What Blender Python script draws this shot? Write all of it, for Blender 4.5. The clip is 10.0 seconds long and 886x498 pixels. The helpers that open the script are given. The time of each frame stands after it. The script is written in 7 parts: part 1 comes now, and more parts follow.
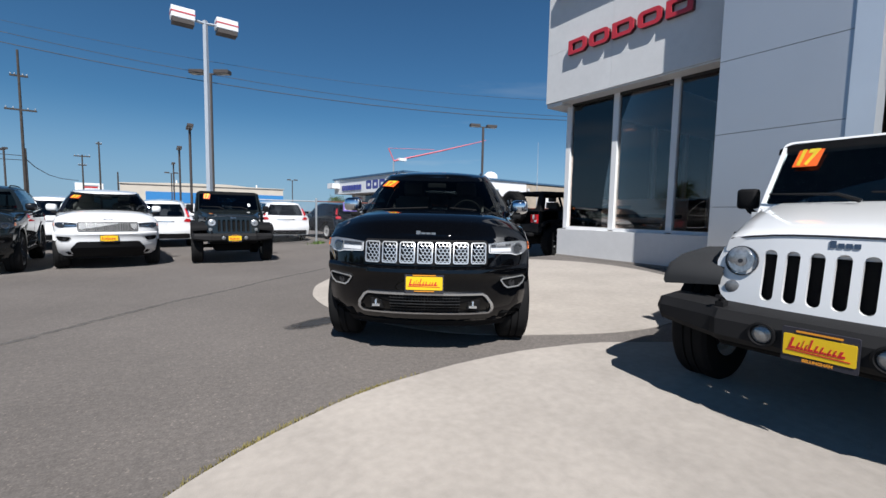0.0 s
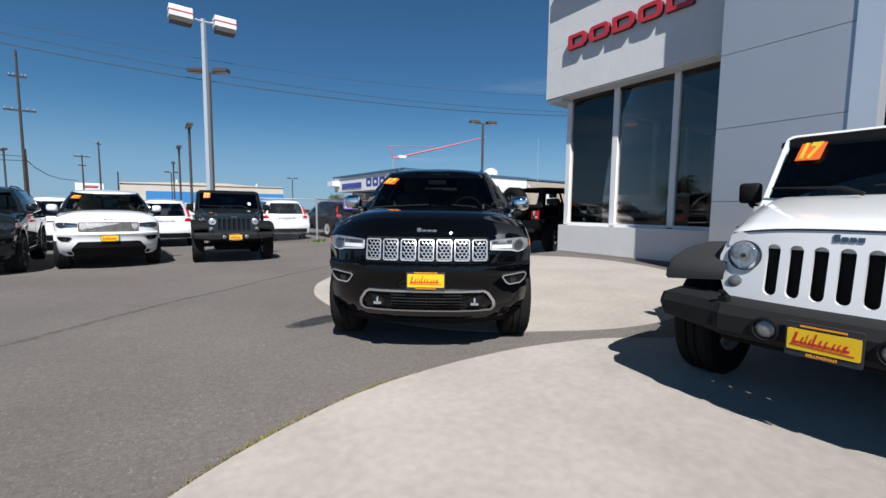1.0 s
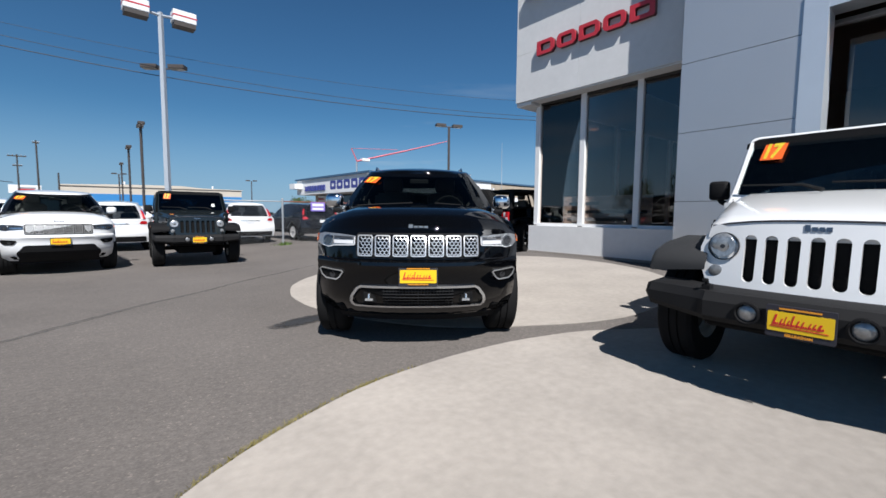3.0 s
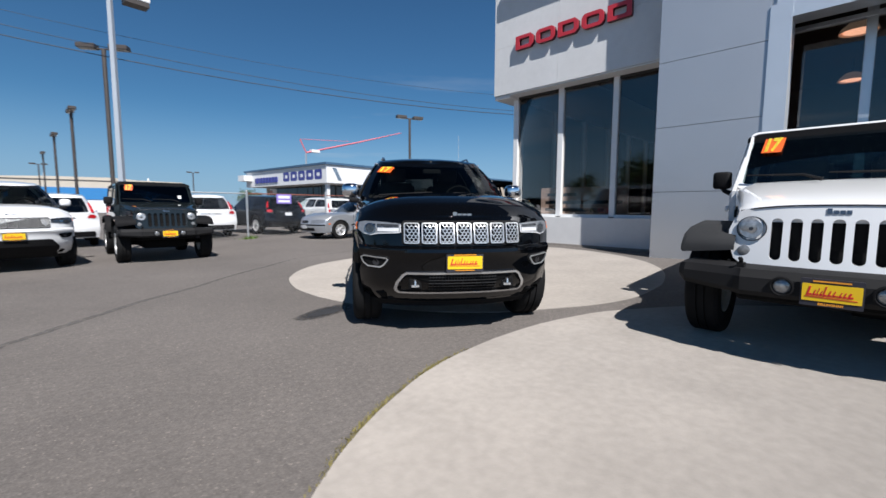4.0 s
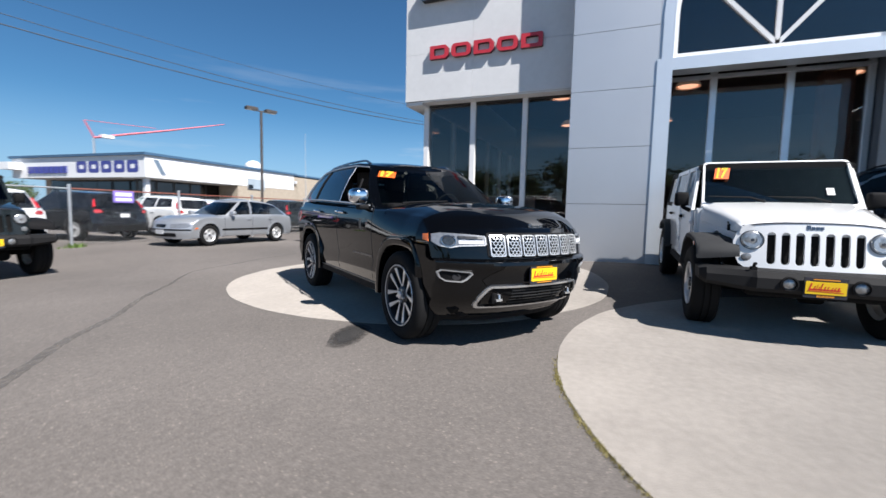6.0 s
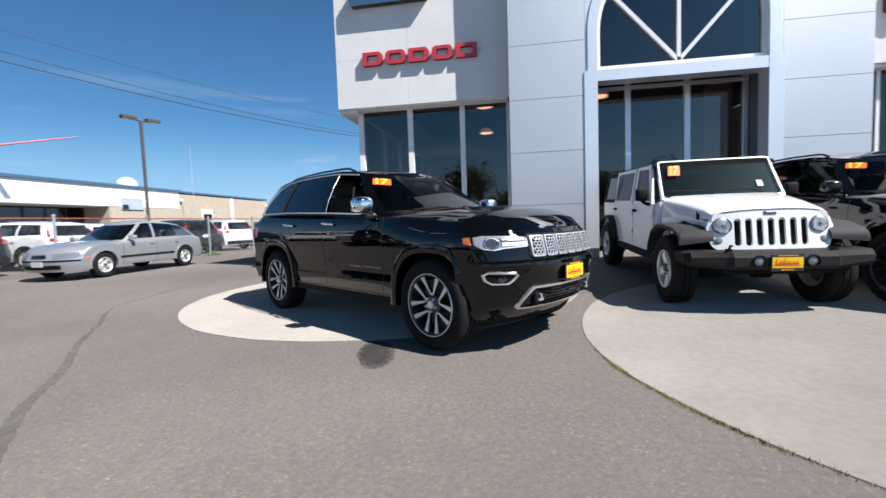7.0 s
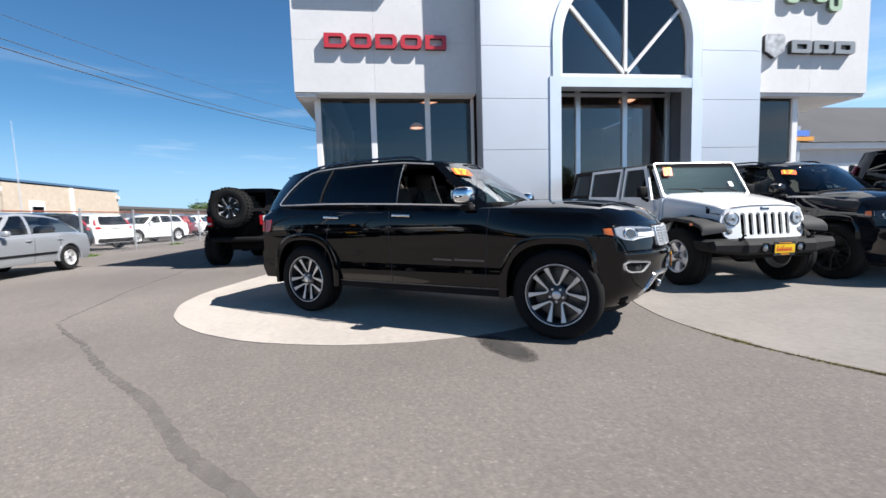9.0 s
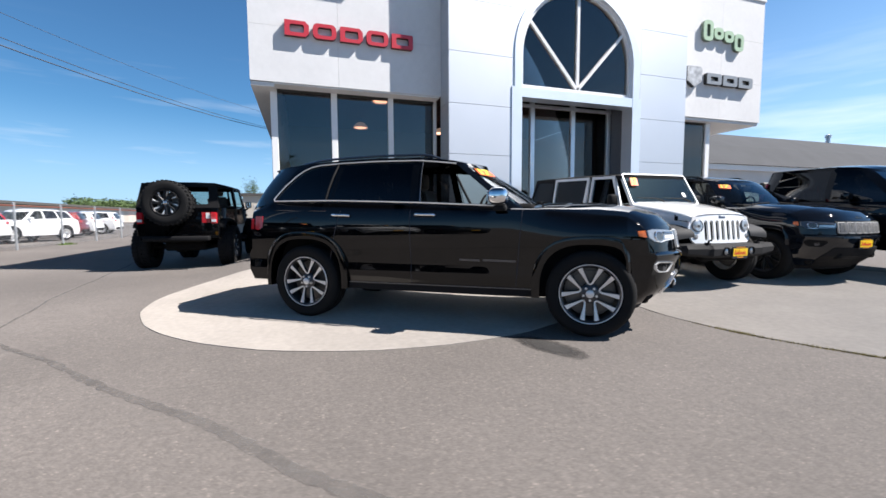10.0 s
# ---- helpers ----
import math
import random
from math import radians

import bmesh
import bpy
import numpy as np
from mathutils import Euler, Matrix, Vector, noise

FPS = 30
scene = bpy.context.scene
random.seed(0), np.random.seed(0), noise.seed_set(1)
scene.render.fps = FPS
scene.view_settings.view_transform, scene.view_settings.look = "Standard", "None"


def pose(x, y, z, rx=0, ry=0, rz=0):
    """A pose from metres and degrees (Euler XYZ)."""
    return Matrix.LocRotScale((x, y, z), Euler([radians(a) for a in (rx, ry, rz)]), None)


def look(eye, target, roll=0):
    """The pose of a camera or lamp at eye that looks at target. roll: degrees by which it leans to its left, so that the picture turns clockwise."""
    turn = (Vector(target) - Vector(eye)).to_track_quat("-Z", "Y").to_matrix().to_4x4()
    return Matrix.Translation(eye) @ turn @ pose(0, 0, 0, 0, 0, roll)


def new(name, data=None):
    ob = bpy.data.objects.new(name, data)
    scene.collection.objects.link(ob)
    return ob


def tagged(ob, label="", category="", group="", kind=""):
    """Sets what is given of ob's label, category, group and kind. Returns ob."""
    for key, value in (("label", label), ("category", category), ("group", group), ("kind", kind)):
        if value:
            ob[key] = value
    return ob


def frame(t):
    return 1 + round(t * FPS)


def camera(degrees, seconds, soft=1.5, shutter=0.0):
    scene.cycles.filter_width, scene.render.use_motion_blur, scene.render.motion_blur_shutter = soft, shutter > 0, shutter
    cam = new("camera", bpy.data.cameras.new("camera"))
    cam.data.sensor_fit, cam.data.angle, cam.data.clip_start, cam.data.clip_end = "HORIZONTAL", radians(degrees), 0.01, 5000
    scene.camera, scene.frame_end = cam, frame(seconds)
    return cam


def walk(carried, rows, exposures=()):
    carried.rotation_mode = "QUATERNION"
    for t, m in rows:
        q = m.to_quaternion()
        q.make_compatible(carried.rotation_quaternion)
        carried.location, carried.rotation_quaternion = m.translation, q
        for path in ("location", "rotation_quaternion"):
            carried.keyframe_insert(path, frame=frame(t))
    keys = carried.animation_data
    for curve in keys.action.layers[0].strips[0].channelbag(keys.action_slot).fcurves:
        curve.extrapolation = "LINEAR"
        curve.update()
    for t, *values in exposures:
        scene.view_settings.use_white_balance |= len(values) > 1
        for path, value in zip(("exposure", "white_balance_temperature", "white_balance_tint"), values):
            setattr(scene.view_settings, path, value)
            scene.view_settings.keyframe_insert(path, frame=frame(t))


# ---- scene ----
cam = camera(92.8, 10.0, shutter=0.5)
PATH = [
    (0, (-0.048, -0.029, 1.186), (1.066, 1.623, 1.019), 1.1),
    (0.5, (-0.046, -0.023, 1.183), (1.066, 1.63, 1.004), 0.9),
    (1, (-0.046, -0.019, 1.186), (1.065, 1.634, 1.005), 0.6),
    (1.5, (-0.047, -0.015, 1.186), (1.063, 1.638, 0.998), 0.8),
    (2, (-0.049, -0.01, 1.187), (1.083, 1.63, 1.014), 0.9),
    (2.5, (-0.069, 0.006, 1.164), (1.118, 1.607, 0.999), 1.0),
    (4, (-0.862, 0.496, 1.083), (0.554, 1.895, 0.888), 0.2),
    (4.5, (-1.123, 0.848, 1.1), (0.421, 2.099, 0.877), 1.4),
    (5, (-1.432, 1.248, 1.111), (0.251, 2.304, 0.881), 1.0),
    (5.5, (-1.653, 1.717, 1.114), (0.103, 2.644, 0.868), 1.5),
    (5.7, (-1.735, 1.893, 1.13), (0.053, 2.764, 0.921), 1.7),
    (6.8, (-1.964, 3.042, 1.098), (-0.009, 3.436, 0.955), -1.5),
    (7, (-2.026, 3.243, 1.096), (-0.055, 3.558, 0.965), -2.0),
    (7.5, (-2.085, 3.758, 1.097), (-0.098, 3.892, 0.923), -2.2),
    (8, (-2.079, 4.258, 1.118), (-0.084, 4.327, 0.997), -1.5),
    (8.5, (-2.094, 4.79, 1.109), (-0.103, 4.657, 0.968), -1.5),
    (9, (-1.972, 5.31, 1.118), (0.005, 5.057, 0.951), -1.7),
    (9.5, (-1.869, 5.816, 1.097), (0.07, 5.348, 0.963), -0.2),
    (10, (-1.669, 6.329, 1.091), (0.221, 5.692, 0.938), -0.3),
]
walk(cam, [(t, look(eye, target, roll)) for t, eye, target, roll in PATH],
     [(0.0, 0.43, 6340, 10), (2.7, 0.45, 6340, 10), (4.5, 0.53, 6360, 11), (5.5, 0.78, 6390, 11), (7.0, 1.00, 6460, 11), (8.5, 1.15, 6510, 11), (10.0, 1.19, 6540, 12)])

# ---- sky, sun and exposure ----
SUN_AZ = math.atan2(-0.917, -0.40)      # the side from which the sun shines
SUN_EL = radians(50)
world = bpy.data.worlds.new("sky")
world.use_nodes = True
scene.world = world
wn, wl = world.node_tree.nodes, world.node_tree.links
bg = wn["Background"]
sky = wn.new("ShaderNodeTexSky")
sky.sky_type = "NISHITA"
sky.sun_disc = False
sky.sun_elevation = SUN_EL
sky.sun_rotation = math.pi / 2 - SUN_AZ
sky.air_density, sky.dust_density, sky.ozone_density = 1.0, 0.0, 2.5
sky.altitude = 30
# thin streaks of cloud low over the horizon
tc = wn.new("ShaderNodeTexCoord")
mp = wn.new("ShaderNodeMapping")
mp.inputs["Scale"].default_value = (1.6, 1.6, 14.0)
cn = wn.new("ShaderNodeTexNoise")
cn.inputs["Scale"].default_value = 1.7
cn.inputs["Detail"].default_value = 6.0
cn.inputs["Roughness"].default_value = 0.55
cr = wn.new("ShaderNodeValToRGB")
cr.color_ramp.elements[0].position, cr.color_ramp.elements[0].color = 0.52, (0, 0, 0, 1)
cr.color_ramp.elements[1].position, cr.color_ramp.elements[1].color = 0.78, (1, 1, 1, 1)
sx = wn.new("ShaderNodeSeparateXYZ")
zr = wn.new("ShaderNodeValToRGB")
zr.color_ramp.elements[0].position, zr.color_ramp.elements[0].color = 0.0, (0.75, 0.75, 0.75, 1)
zr.color_ramp.elements[1].position, zr.color_ramp.elements[1].color = 0.34, (0, 0, 0, 1)
mul = wn.new("ShaderNodeMath")
mul.operation = "MULTIPLY"
mixc = wn.new("ShaderNodeMixRGB")
mixc.inputs["Color2"].default_value = (9.0, 9.6, 10.2, 1)
wl.new(tc.outputs["Generated"], mp.inputs["Vector"])
wl.new(mp.outputs["Vector"], cn.inputs["Vector"])
# more cloud towards the south
south = wn.new("ShaderNodeMath")
south.operation = "MULTIPLY_ADD"
south.inputs[1].default_value = -0.12
wl.new(sx.outputs["Y"], south.inputs[0])
wl.new(cn.outputs["Fac"], south.inputs[2])
wl.new(south.outputs["Value"], cr.inputs["Fac"])
wl.new(tc.outputs["Generated"], sx.inputs["Vector"])
wl.new(sx.outputs["Z"], zr.inputs["Fac"])
wl.new(cr.outputs["Color"], mul.inputs[0])
wl.new(zr.outputs["Color"], mul.inputs[1])
wl.new(mul.outputs["Value"], mixc.inputs["Fac"])
hz = wn.new("ShaderNodeValToRGB")
hz.color_ramp.elements[0].position, hz.color_ramp.elements[0].color = 0.0, (0.72, 0.72, 0.72, 1)
hz.color_ramp.elements[1].position, hz.color_ramp.elements[1].color = 0.22, (0, 0, 0, 1)
hz.color_ramp.interpolation = "EASE"
mixh = wn.new("ShaderNodeMixRGB")
mixh.inputs["Color2"].default_value = (4.4, 6.5, 9.7, 1)
wl.new(sx.outputs["Z"], hz.inputs["Fac"])
wl.new(hz.outputs["Color"], mixh.inputs["Fac"])
deep = wn.new("ShaderNodeMixRGB")
deep.blend_type = "MULTIPLY"
deep.inputs["Fac"].default_value = 1.0
deep.inputs["Color2"].default_value = (0.48, 0.86, 1.08, 1)
wl.new(sky.outputs["Color"], deep.inputs["Color1"])
wl.new(deep.outputs["Color"], mixh.inputs["Color1"])
pale = wn.new("ShaderNodeMath")
pale.operation = "MULTIPLY"
pale.use_clamp = True
pale.inputs[1].default_value = -1.0
wl.new(sx.outputs["Y"], pale.inputs[0])
low = wn.new("ShaderNodeMapRange")
low.inputs["From Min"].default_value, low.inputs["From Max"].default_value = 0.0, 0.5
low.inputs["To Min"].default_value, low.inputs["To Max"].default_value = 0.70, 0.0
wl.new(sx.outputs["Z"], low.inputs["Value"])
veil = wn.new("ShaderNodeMath")
veil.operation = "MULTIPLY"
wl.new(pale.outputs["Value"], veil.inputs[0])
wl.new(low.outputs["Result"], veil.inputs[1])
mixp = wn.new("ShaderNodeMixRGB")
mixp.inputs["Color2"].default_value = (5.2, 7.1, 9.2, 1)
wl.new(veil.outputs["Value"], mixp.inputs["Fac"])
wl.new(mixh.outputs["Color"], mixp.inputs["Color1"])
wl.new(mixp.outputs["Color"], mixc.inputs["Color1"])
# the sky is brighter on the sun's side
side = wn.new("ShaderNodeMath")
side.operation = "MULTIPLY_ADD"
side.inputs[1].default_value, side.inputs[2].default_value = -0.16, 1.02
wl.new(sx.outputs["Y"], side.inputs[0])
lit = wn.new("ShaderNodeMixRGB")
lit.blend_type = "MULTIPLY"
lit.inputs["Fac"].default_value = 1.0
wl.new(mixc.outputs["Color"], lit.inputs["Color1"])
wl.new(side.outputs["Value"], lit.inputs["Color2"])
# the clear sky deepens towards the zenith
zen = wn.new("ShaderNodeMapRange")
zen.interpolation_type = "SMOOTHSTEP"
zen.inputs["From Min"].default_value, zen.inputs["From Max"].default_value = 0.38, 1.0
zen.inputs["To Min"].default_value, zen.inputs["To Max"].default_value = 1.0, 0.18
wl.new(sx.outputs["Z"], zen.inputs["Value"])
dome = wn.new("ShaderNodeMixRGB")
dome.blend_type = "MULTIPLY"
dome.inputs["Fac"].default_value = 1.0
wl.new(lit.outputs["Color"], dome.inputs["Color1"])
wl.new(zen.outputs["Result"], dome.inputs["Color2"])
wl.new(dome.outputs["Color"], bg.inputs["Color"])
bg.inputs["Strength"].default_value = 0.054

sun = new("sun", bpy.data.lights.new("sun", "SUN"))
sun.data.energy = 5.0
sun.data.angle = radians(0.5)
sun.data.color = (1.0, 0.965, 0.92)
sun.matrix_basis = look((20 * math.cos(SUN_AZ) * math.cos(SUN_EL), 20 * math.sin(SUN_AZ) * math.cos(SUN_EL), 20 * math.sin(SUN_EL)), (0, 0, 0))


# ---- materials ----
def mat(name, color, rough=0.5, metal=0.0, vary=0.0, scale=4.0, fine=0.0, fine_scale=80.0, bump=0.0, bump_scale=60.0,
        coat=0.0, spec=0.5, emit=None, random_tint=0.0, rvary=0.0):
    """A principled surface whose colour wanders at two scales, with fine relief."""
    m = bpy.data.materials.new(name)
    m.use_nodes = True
    n, l = m.node_tree.nodes, m.node_tree.links
    b = n["Principled BSDF"]
    b.inputs["Base Color"].default_value = (*color, 1)
    b.inputs["Roughness"].default_value = rough
    b.inputs["Metallic"].default_value = metal
    b.inputs["Specular IOR Level"].default_value = spec
    if coat:
        b.inputs["Coat Weight"].default_value = coat
        b.inputs["Coat Roughness"].default_value = 0.02
    if emit:
        b.inputs["Emission Color"].default_value = (*emit[:3], 1)
        b.inputs["Emission Strength"].default_value = emit[3]
    co = n.new("ShaderNodeTexCoord")
    last = None
    for amount, size in ((vary, scale), (fine, fine_scale)):
        if amount:
            t = n.new("ShaderNodeTexNoise")
            t.inputs["Scale"].default_value = size
            t.inputs["Detail"].default_value = 5.0
            l.new(co.outputs["Object"], t.inputs["Vector"])
            r = n.new("ShaderNodeMapRange")
            r.inputs["From Min"].default_value, r.inputs["From Max"].default_value = 0.25, 0.75
            r.inputs["To Min"].default_value, r.inputs["To Max"].default_value = 1 - amount, 1 + amount
            l.new(t.outputs["Fac"], r.inputs["Value"])
            x = n.new("ShaderNodeMixRGB")
            x.blend_type = "MULTIPLY"
            x.inputs["Fac"].default_value = 1.0
            x.inputs["Color1"].default_value = (*color, 1)
            if last:
                l.new(last, x.inputs["Color1"])
            l.new(r.outputs["Result"], x.inputs["Color2"])
            last = x.outputs["Color"]
    if random_tint:
        oi = n.new("ShaderNodeObjectInfo")
        r = n.new("ShaderNodeMapRange")
        r.inputs["To Min"].default_value, r.inputs["To Max"].default_value = 1 - random_tint, 1 + random_tint
        l.new(oi.outputs["Random"], r.inputs["Value"])
        x = n.new("ShaderNodeMixRGB")
        x.blend_type = "MULTIPLY"
        x.inputs["Fac"].default_value = 1.0
        x.inputs["Color1"].default_value = (*color, 1)
        if last:
            l.new(last, x.inputs["Color1"])
        l.new(r.outputs["Result"], x.inputs["Color2"])
        last = x.outputs["Color"]
    if last:
        l.new(last, b.inputs["Base Color"])
    if rvary:
        t = n.new("ShaderNodeTexNoise")
        t.inputs["Scale"].default_value = scale * 2.3
        l.new(co.outputs["Object"], t.inputs["Vector"])
        r = n.new("ShaderNodeMapRange")
        r.inputs["To Min"].default_value, r.inputs["To Max"].default_value = max(0.02, rough - rvary), min(1, rough + rvary)
        l.new(t.outputs["Fac"], r.inputs["Value"])
        l.new(r.outputs["Result"], b.inputs["Roughness"])
    if bump:
        t = n.new("ShaderNodeTexNoise")
        t.inputs["Scale"].default_value = bump_scale
        t.inputs["Detail"].default_value = 4.0
        l.new(co.outputs["Object"], t.inputs["Vector"])
        u = n.new("ShaderNodeBump")
        u.inputs["Strength"].default_value = bump
        u.inputs["Distance"].default_value = 0.01
        l.new(t.outputs["Fac"], u.inputs["Height"])
        l.new(u.outputs["Normal"], b.inputs["Normal"])
    return m


def glass_mat(name, tint, gloss_rough=0.0, ior=1.5, sheen=(0.95, 0.97, 1.0), film=0.0):
    """A thin tinted pane: clear by its tint, with the shine that its angle gives."""
    m = bpy.data.materials.new(name)
    m.use_nodes = True
    n, l = m.node_tree.nodes, m.node_tree.links
    out = n["Material Output"]
    n.remove(n["Principled BSDF"])
    tr = n.new("ShaderNodeBsdfTransparent")
    tr.inputs["Color"].default_value = (*tint, 1)
    gl = n.new("ShaderNodeBsdfGlossy")
    gl.inputs["Roughness"].default_value = gloss_rough
    gl.inputs["Color"].default_value = (*sheen, 1)
    fr = n.new("ShaderNodeFresnel")
    fr.inputs["IOR"].default_value = ior
    mx = n.new("ShaderNodeMixShader")
    l.new(fr.outputs["Fac"], mx.inputs["Fac"])
    l.new(tr.outputs["BSDF"], mx.inputs[1])
    l.new(gl.outputs["BSDF"], mx.inputs[2])
    last = mx.outputs["Shader"]
    if film:
        # a thin film of dust that spreads the sun's glare
        du = n.new("ShaderNodeBsdfGlossy")
        du.inputs["Roughness"].default_value = 0.36
        du.inputs["Color"].default_value = (0.70, 0.95, 1.0, 1)
        m2 = n.new("ShaderNodeMixShader")
        m2.inputs["Fac"].default_value = film
        l.new(last, m2.inputs[1])
        l.new(du.outputs["BSDF"], m2.inputs[2])
        last = m2.outputs["Shader"]
    l.new(last, out.inputs["Surface"])
    return m


def asphalt_mat(name, color, stone=1.0):
    """Worn asphalt: grey binder, pale chips of stone, broad patches of wear."""
    m = bpy.data.materials.new(name)
    m.use_nodes = True
    n, l = m.node_tree.nodes, m.node_tree.links
    b = n["Principled BSDF"]
    co = n.new("ShaderNodeTexCoord")

    def tex(kind, scale, detail=4.0):
        t = n.new(kind)
        t.inputs["Scale"].default_value = scale
        if kind == "ShaderNodeTexNoise":
            t.inputs["Detail"].default_value = detail
        l.new(co.outputs["Object"], t.inputs["Vector"])
        return t

    def ramp(src, p0, c0, p1, c1):
        r = n.new("ShaderNodeValToRGB")
        r.color_ramp.elements[0].position, r.color_ramp.elements[0].color = p0, (*c0, 1)
        r.color_ramp.elements[1].position, r.color_ramp.elements[1].color = p1, (*c1, 1)
        l.new(src, r.inputs["Fac"])
        return r.outputs["Color"]

    def mix(kind, a, c, fac=1.0):
        x = n.new("ShaderNodeMixRGB")
        x.blend_type = kind
        x.inputs["Fac"].default_value = fac
        l.new(a, x.inputs["Color1"])
        l.new(c, x.inputs["Color2"])
        return x.outputs["Color"]

    wide = ramp(tex("ShaderNodeTexNoise", 0.35, 6).outputs["Fac"], 0.3, tuple(c * 0.84 for c in color), 0.7, tuple(c * 1.14 for c in color))
    broad = mix("MULTIPLY", wide, ramp(tex("ShaderNodeTexNoise", 5.0, 5).outputs["Fac"], 0.3, (0.955, 0.955, 0.96), 0.7, (1.045, 1.04, 1.04)))
    grain = ramp(tex("ShaderNodeTexNoise", 90, 6).outputs["Fac"], 0.30, (0.80, 0.80, 0.80), 0.70, (1.18, 1.18, 1.18))
    vo = tex("ShaderNodeTexVoronoi", 95)
    chips = ramp(vo.outputs["Color"], 0.80, (1, 1, 1), 0.99, (1 + stone * 0.68, 1 + stone * 0.64, 1 + stone * 0.58))
    clod = ramp(tex("ShaderNodeTexNoise", 28, 4).outputs["Fac"], 0.34, (0.88, 0.88, 0.88), 0.66, (1.12, 1.12, 1.12))
    col = mix("MULTIPLY", mix("MULTIPLY", mix("MULTIPLY", broad, clod), grain), chips)
    l.new(col, b.inputs["Base Color"])
    b.inputs["Roughness"].default_value = 0.88
    b.inputs["Diffuse Roughness"].default_value = 0.25
    b.inputs["Specular IOR Level"].default_value = 0.35
    u = n.new("ShaderNodeBump")
    u.inputs["Strength"].default_value = 0.35
    u.inputs["Distance"].default_value = 0.004
    l.new(tex("ShaderNodeTexNoise", 170, 3).outputs["Fac"], u.inputs["Height"])
    l.new(u.outputs["Normal"], b.inputs["Normal"])
    return m


ASPHALT = asphalt_mat("asphalt", (0.128, 0.115, 0.106))


def soft_mark(name, color, rx, ry, scale, low, high, rough):
    """A dark film that thins out unevenly towards its edge; rx and ry are its half sizes, or None for a strip."""
    m = mat(name, color, rough, vary=0.3, scale=4.0, bump=0.3, bump_scale=140)
    n, l = m.node_tree.nodes, m.node_tree.links
    co = n.new("ShaderNodeTexCoord")
    t = n.new("ShaderNodeTexNoise")
    t.inputs["Scale"].default_value = scale
    t.inputs["Detail"].default_value = 6.0
    t.inputs["Roughness"].default_value = 0.65
    l.new(co.outputs["Object"], t.inputs["Vector"])
    val = t.outputs["Fac"]
    if rx:
        mp = n.new("ShaderNodeMapping")
        mp.inputs["Scale"].default_value = (1 / rx, 1 / ry, 0.0)
        l.new(co.outputs["Object"], mp.inputs["Vector"])
        ln = n.new("ShaderNodeVectorMath")
        ln.operation = "LENGTH"
        l.new(mp.outputs["Vector"], ln.inputs[0])
        sb = n.new("ShaderNodeMath")
        sb.operation = "SUBTRACT"
        l.new(val, sb.inputs[0])
        l.new(ln.outputs["Value"], sb.inputs[1])
        val = sb.outputs["Value"]
    r = n.new("ShaderNodeMapRange")
    r.inputs["From Min"].default_value, r.inputs["From Max"].default_value = low, high
    l.new(val, r.inputs["Value"])
    l.new(r.outputs["Result"], n["Principled BSDF"].inputs["Alpha"])
    return m


TAR = soft_mark("crack_sealer", (0.126, 0.118, 0.112), None, None, 14.0, 0.30, 0.85, 0.85)
DAMP = soft_mark("oil_stain", (0.036, 0.034, 0.033), 0.42, 0.18, 13.0, -0.55, 0.10, 0.6)
CONCRETE = mat("concrete", (0.285, 0.259, 0.233), 0.85, vary=0.11, scale=1.4, fine=0.10, fine_scale=16.0, bump=0.25, bump_scale=110)
CONCRETE.node_tree.nodes["Principled BSDF"].inputs["Diffuse Roughness"].default_value = 1.0
PANEL = mat("white_metal_panel", (0.61, 0.63, 0.66), 0.50, 0.82, vary=0.02, scale=0.8, rvary=0.015, spec=0.45)
STUCCO = mat("pale_grey_stucco", (0.67, 0.67, 0.67), 0.75, vary=0.05, scale=1.0, fine=0.03, fine_scale=9, bump=0.08)
JOINT = mat("dark_panel_joint", (0.22, 0.22, 0.23), 0.8)
TRIMBLUE = mat("brushed_pale_metal", (0.78, 0.82, 0.86), 0.40, 0.6, vary=0.03, scale=2.0)
WHITEFRAME = mat("white_window_frame", (0.78, 0.78, 0.78), 0.4, vary=0.02)
GLASS = glass_mat("tinted_shop_glass", (0.71, 0.71, 0.70), ior=1.72, sheen=(1.0, 0.95, 0.92))
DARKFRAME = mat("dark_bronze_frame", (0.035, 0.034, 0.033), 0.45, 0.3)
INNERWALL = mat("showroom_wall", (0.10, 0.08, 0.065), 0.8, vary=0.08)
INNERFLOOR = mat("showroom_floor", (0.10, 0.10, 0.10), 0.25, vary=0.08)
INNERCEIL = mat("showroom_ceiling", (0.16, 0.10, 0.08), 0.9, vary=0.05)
SIGNRED = mat("red_sign_face", (0.52, 0.035, 0.05), 0.4, vary=0.05, coat=0.2)
SIGNRIM = mat("dark_sign_edge", (0.09, 0.012, 0.018), 0.5)
SIGNGREY = mat("grey_sign_face", (0.25, 0.27, 0.29), 0.4, vary=0.05)
SIGNGREEN = mat("green_sign_face", (0.38, 0.52, 0.36), 0.45, vary=0.05)
SIGNGREENSIDE = mat("green_sign_side", (0.16, 0.20, 0.15), 0.5, vary=0.05)
CHROME = mat("chrome", (0.82, 0.83, 0.85), 0.05, 1.0)
SATIN = mat("satin_silver", (0.55, 0.56, 0.58), 0.25, 1.0, vary=0.04)
GALV = mat("galvanised_steel", (0.48, 0.50, 0.52), 0.45, 0.7, vary=0.1, scale=6)
WHITEPOST = mat("white_painted_steel", (0.36, 0.40, 0.45), 0.45, vary=0.05, scale=2)
BROWNPOST = mat("brown_painted_steel", (0.055, 0.046, 0.042), 0.55, vary=0.12, scale=3)
LAMPGLASS = mat("lamp_lens", (0.45, 0.44, 0.40), 0.3)
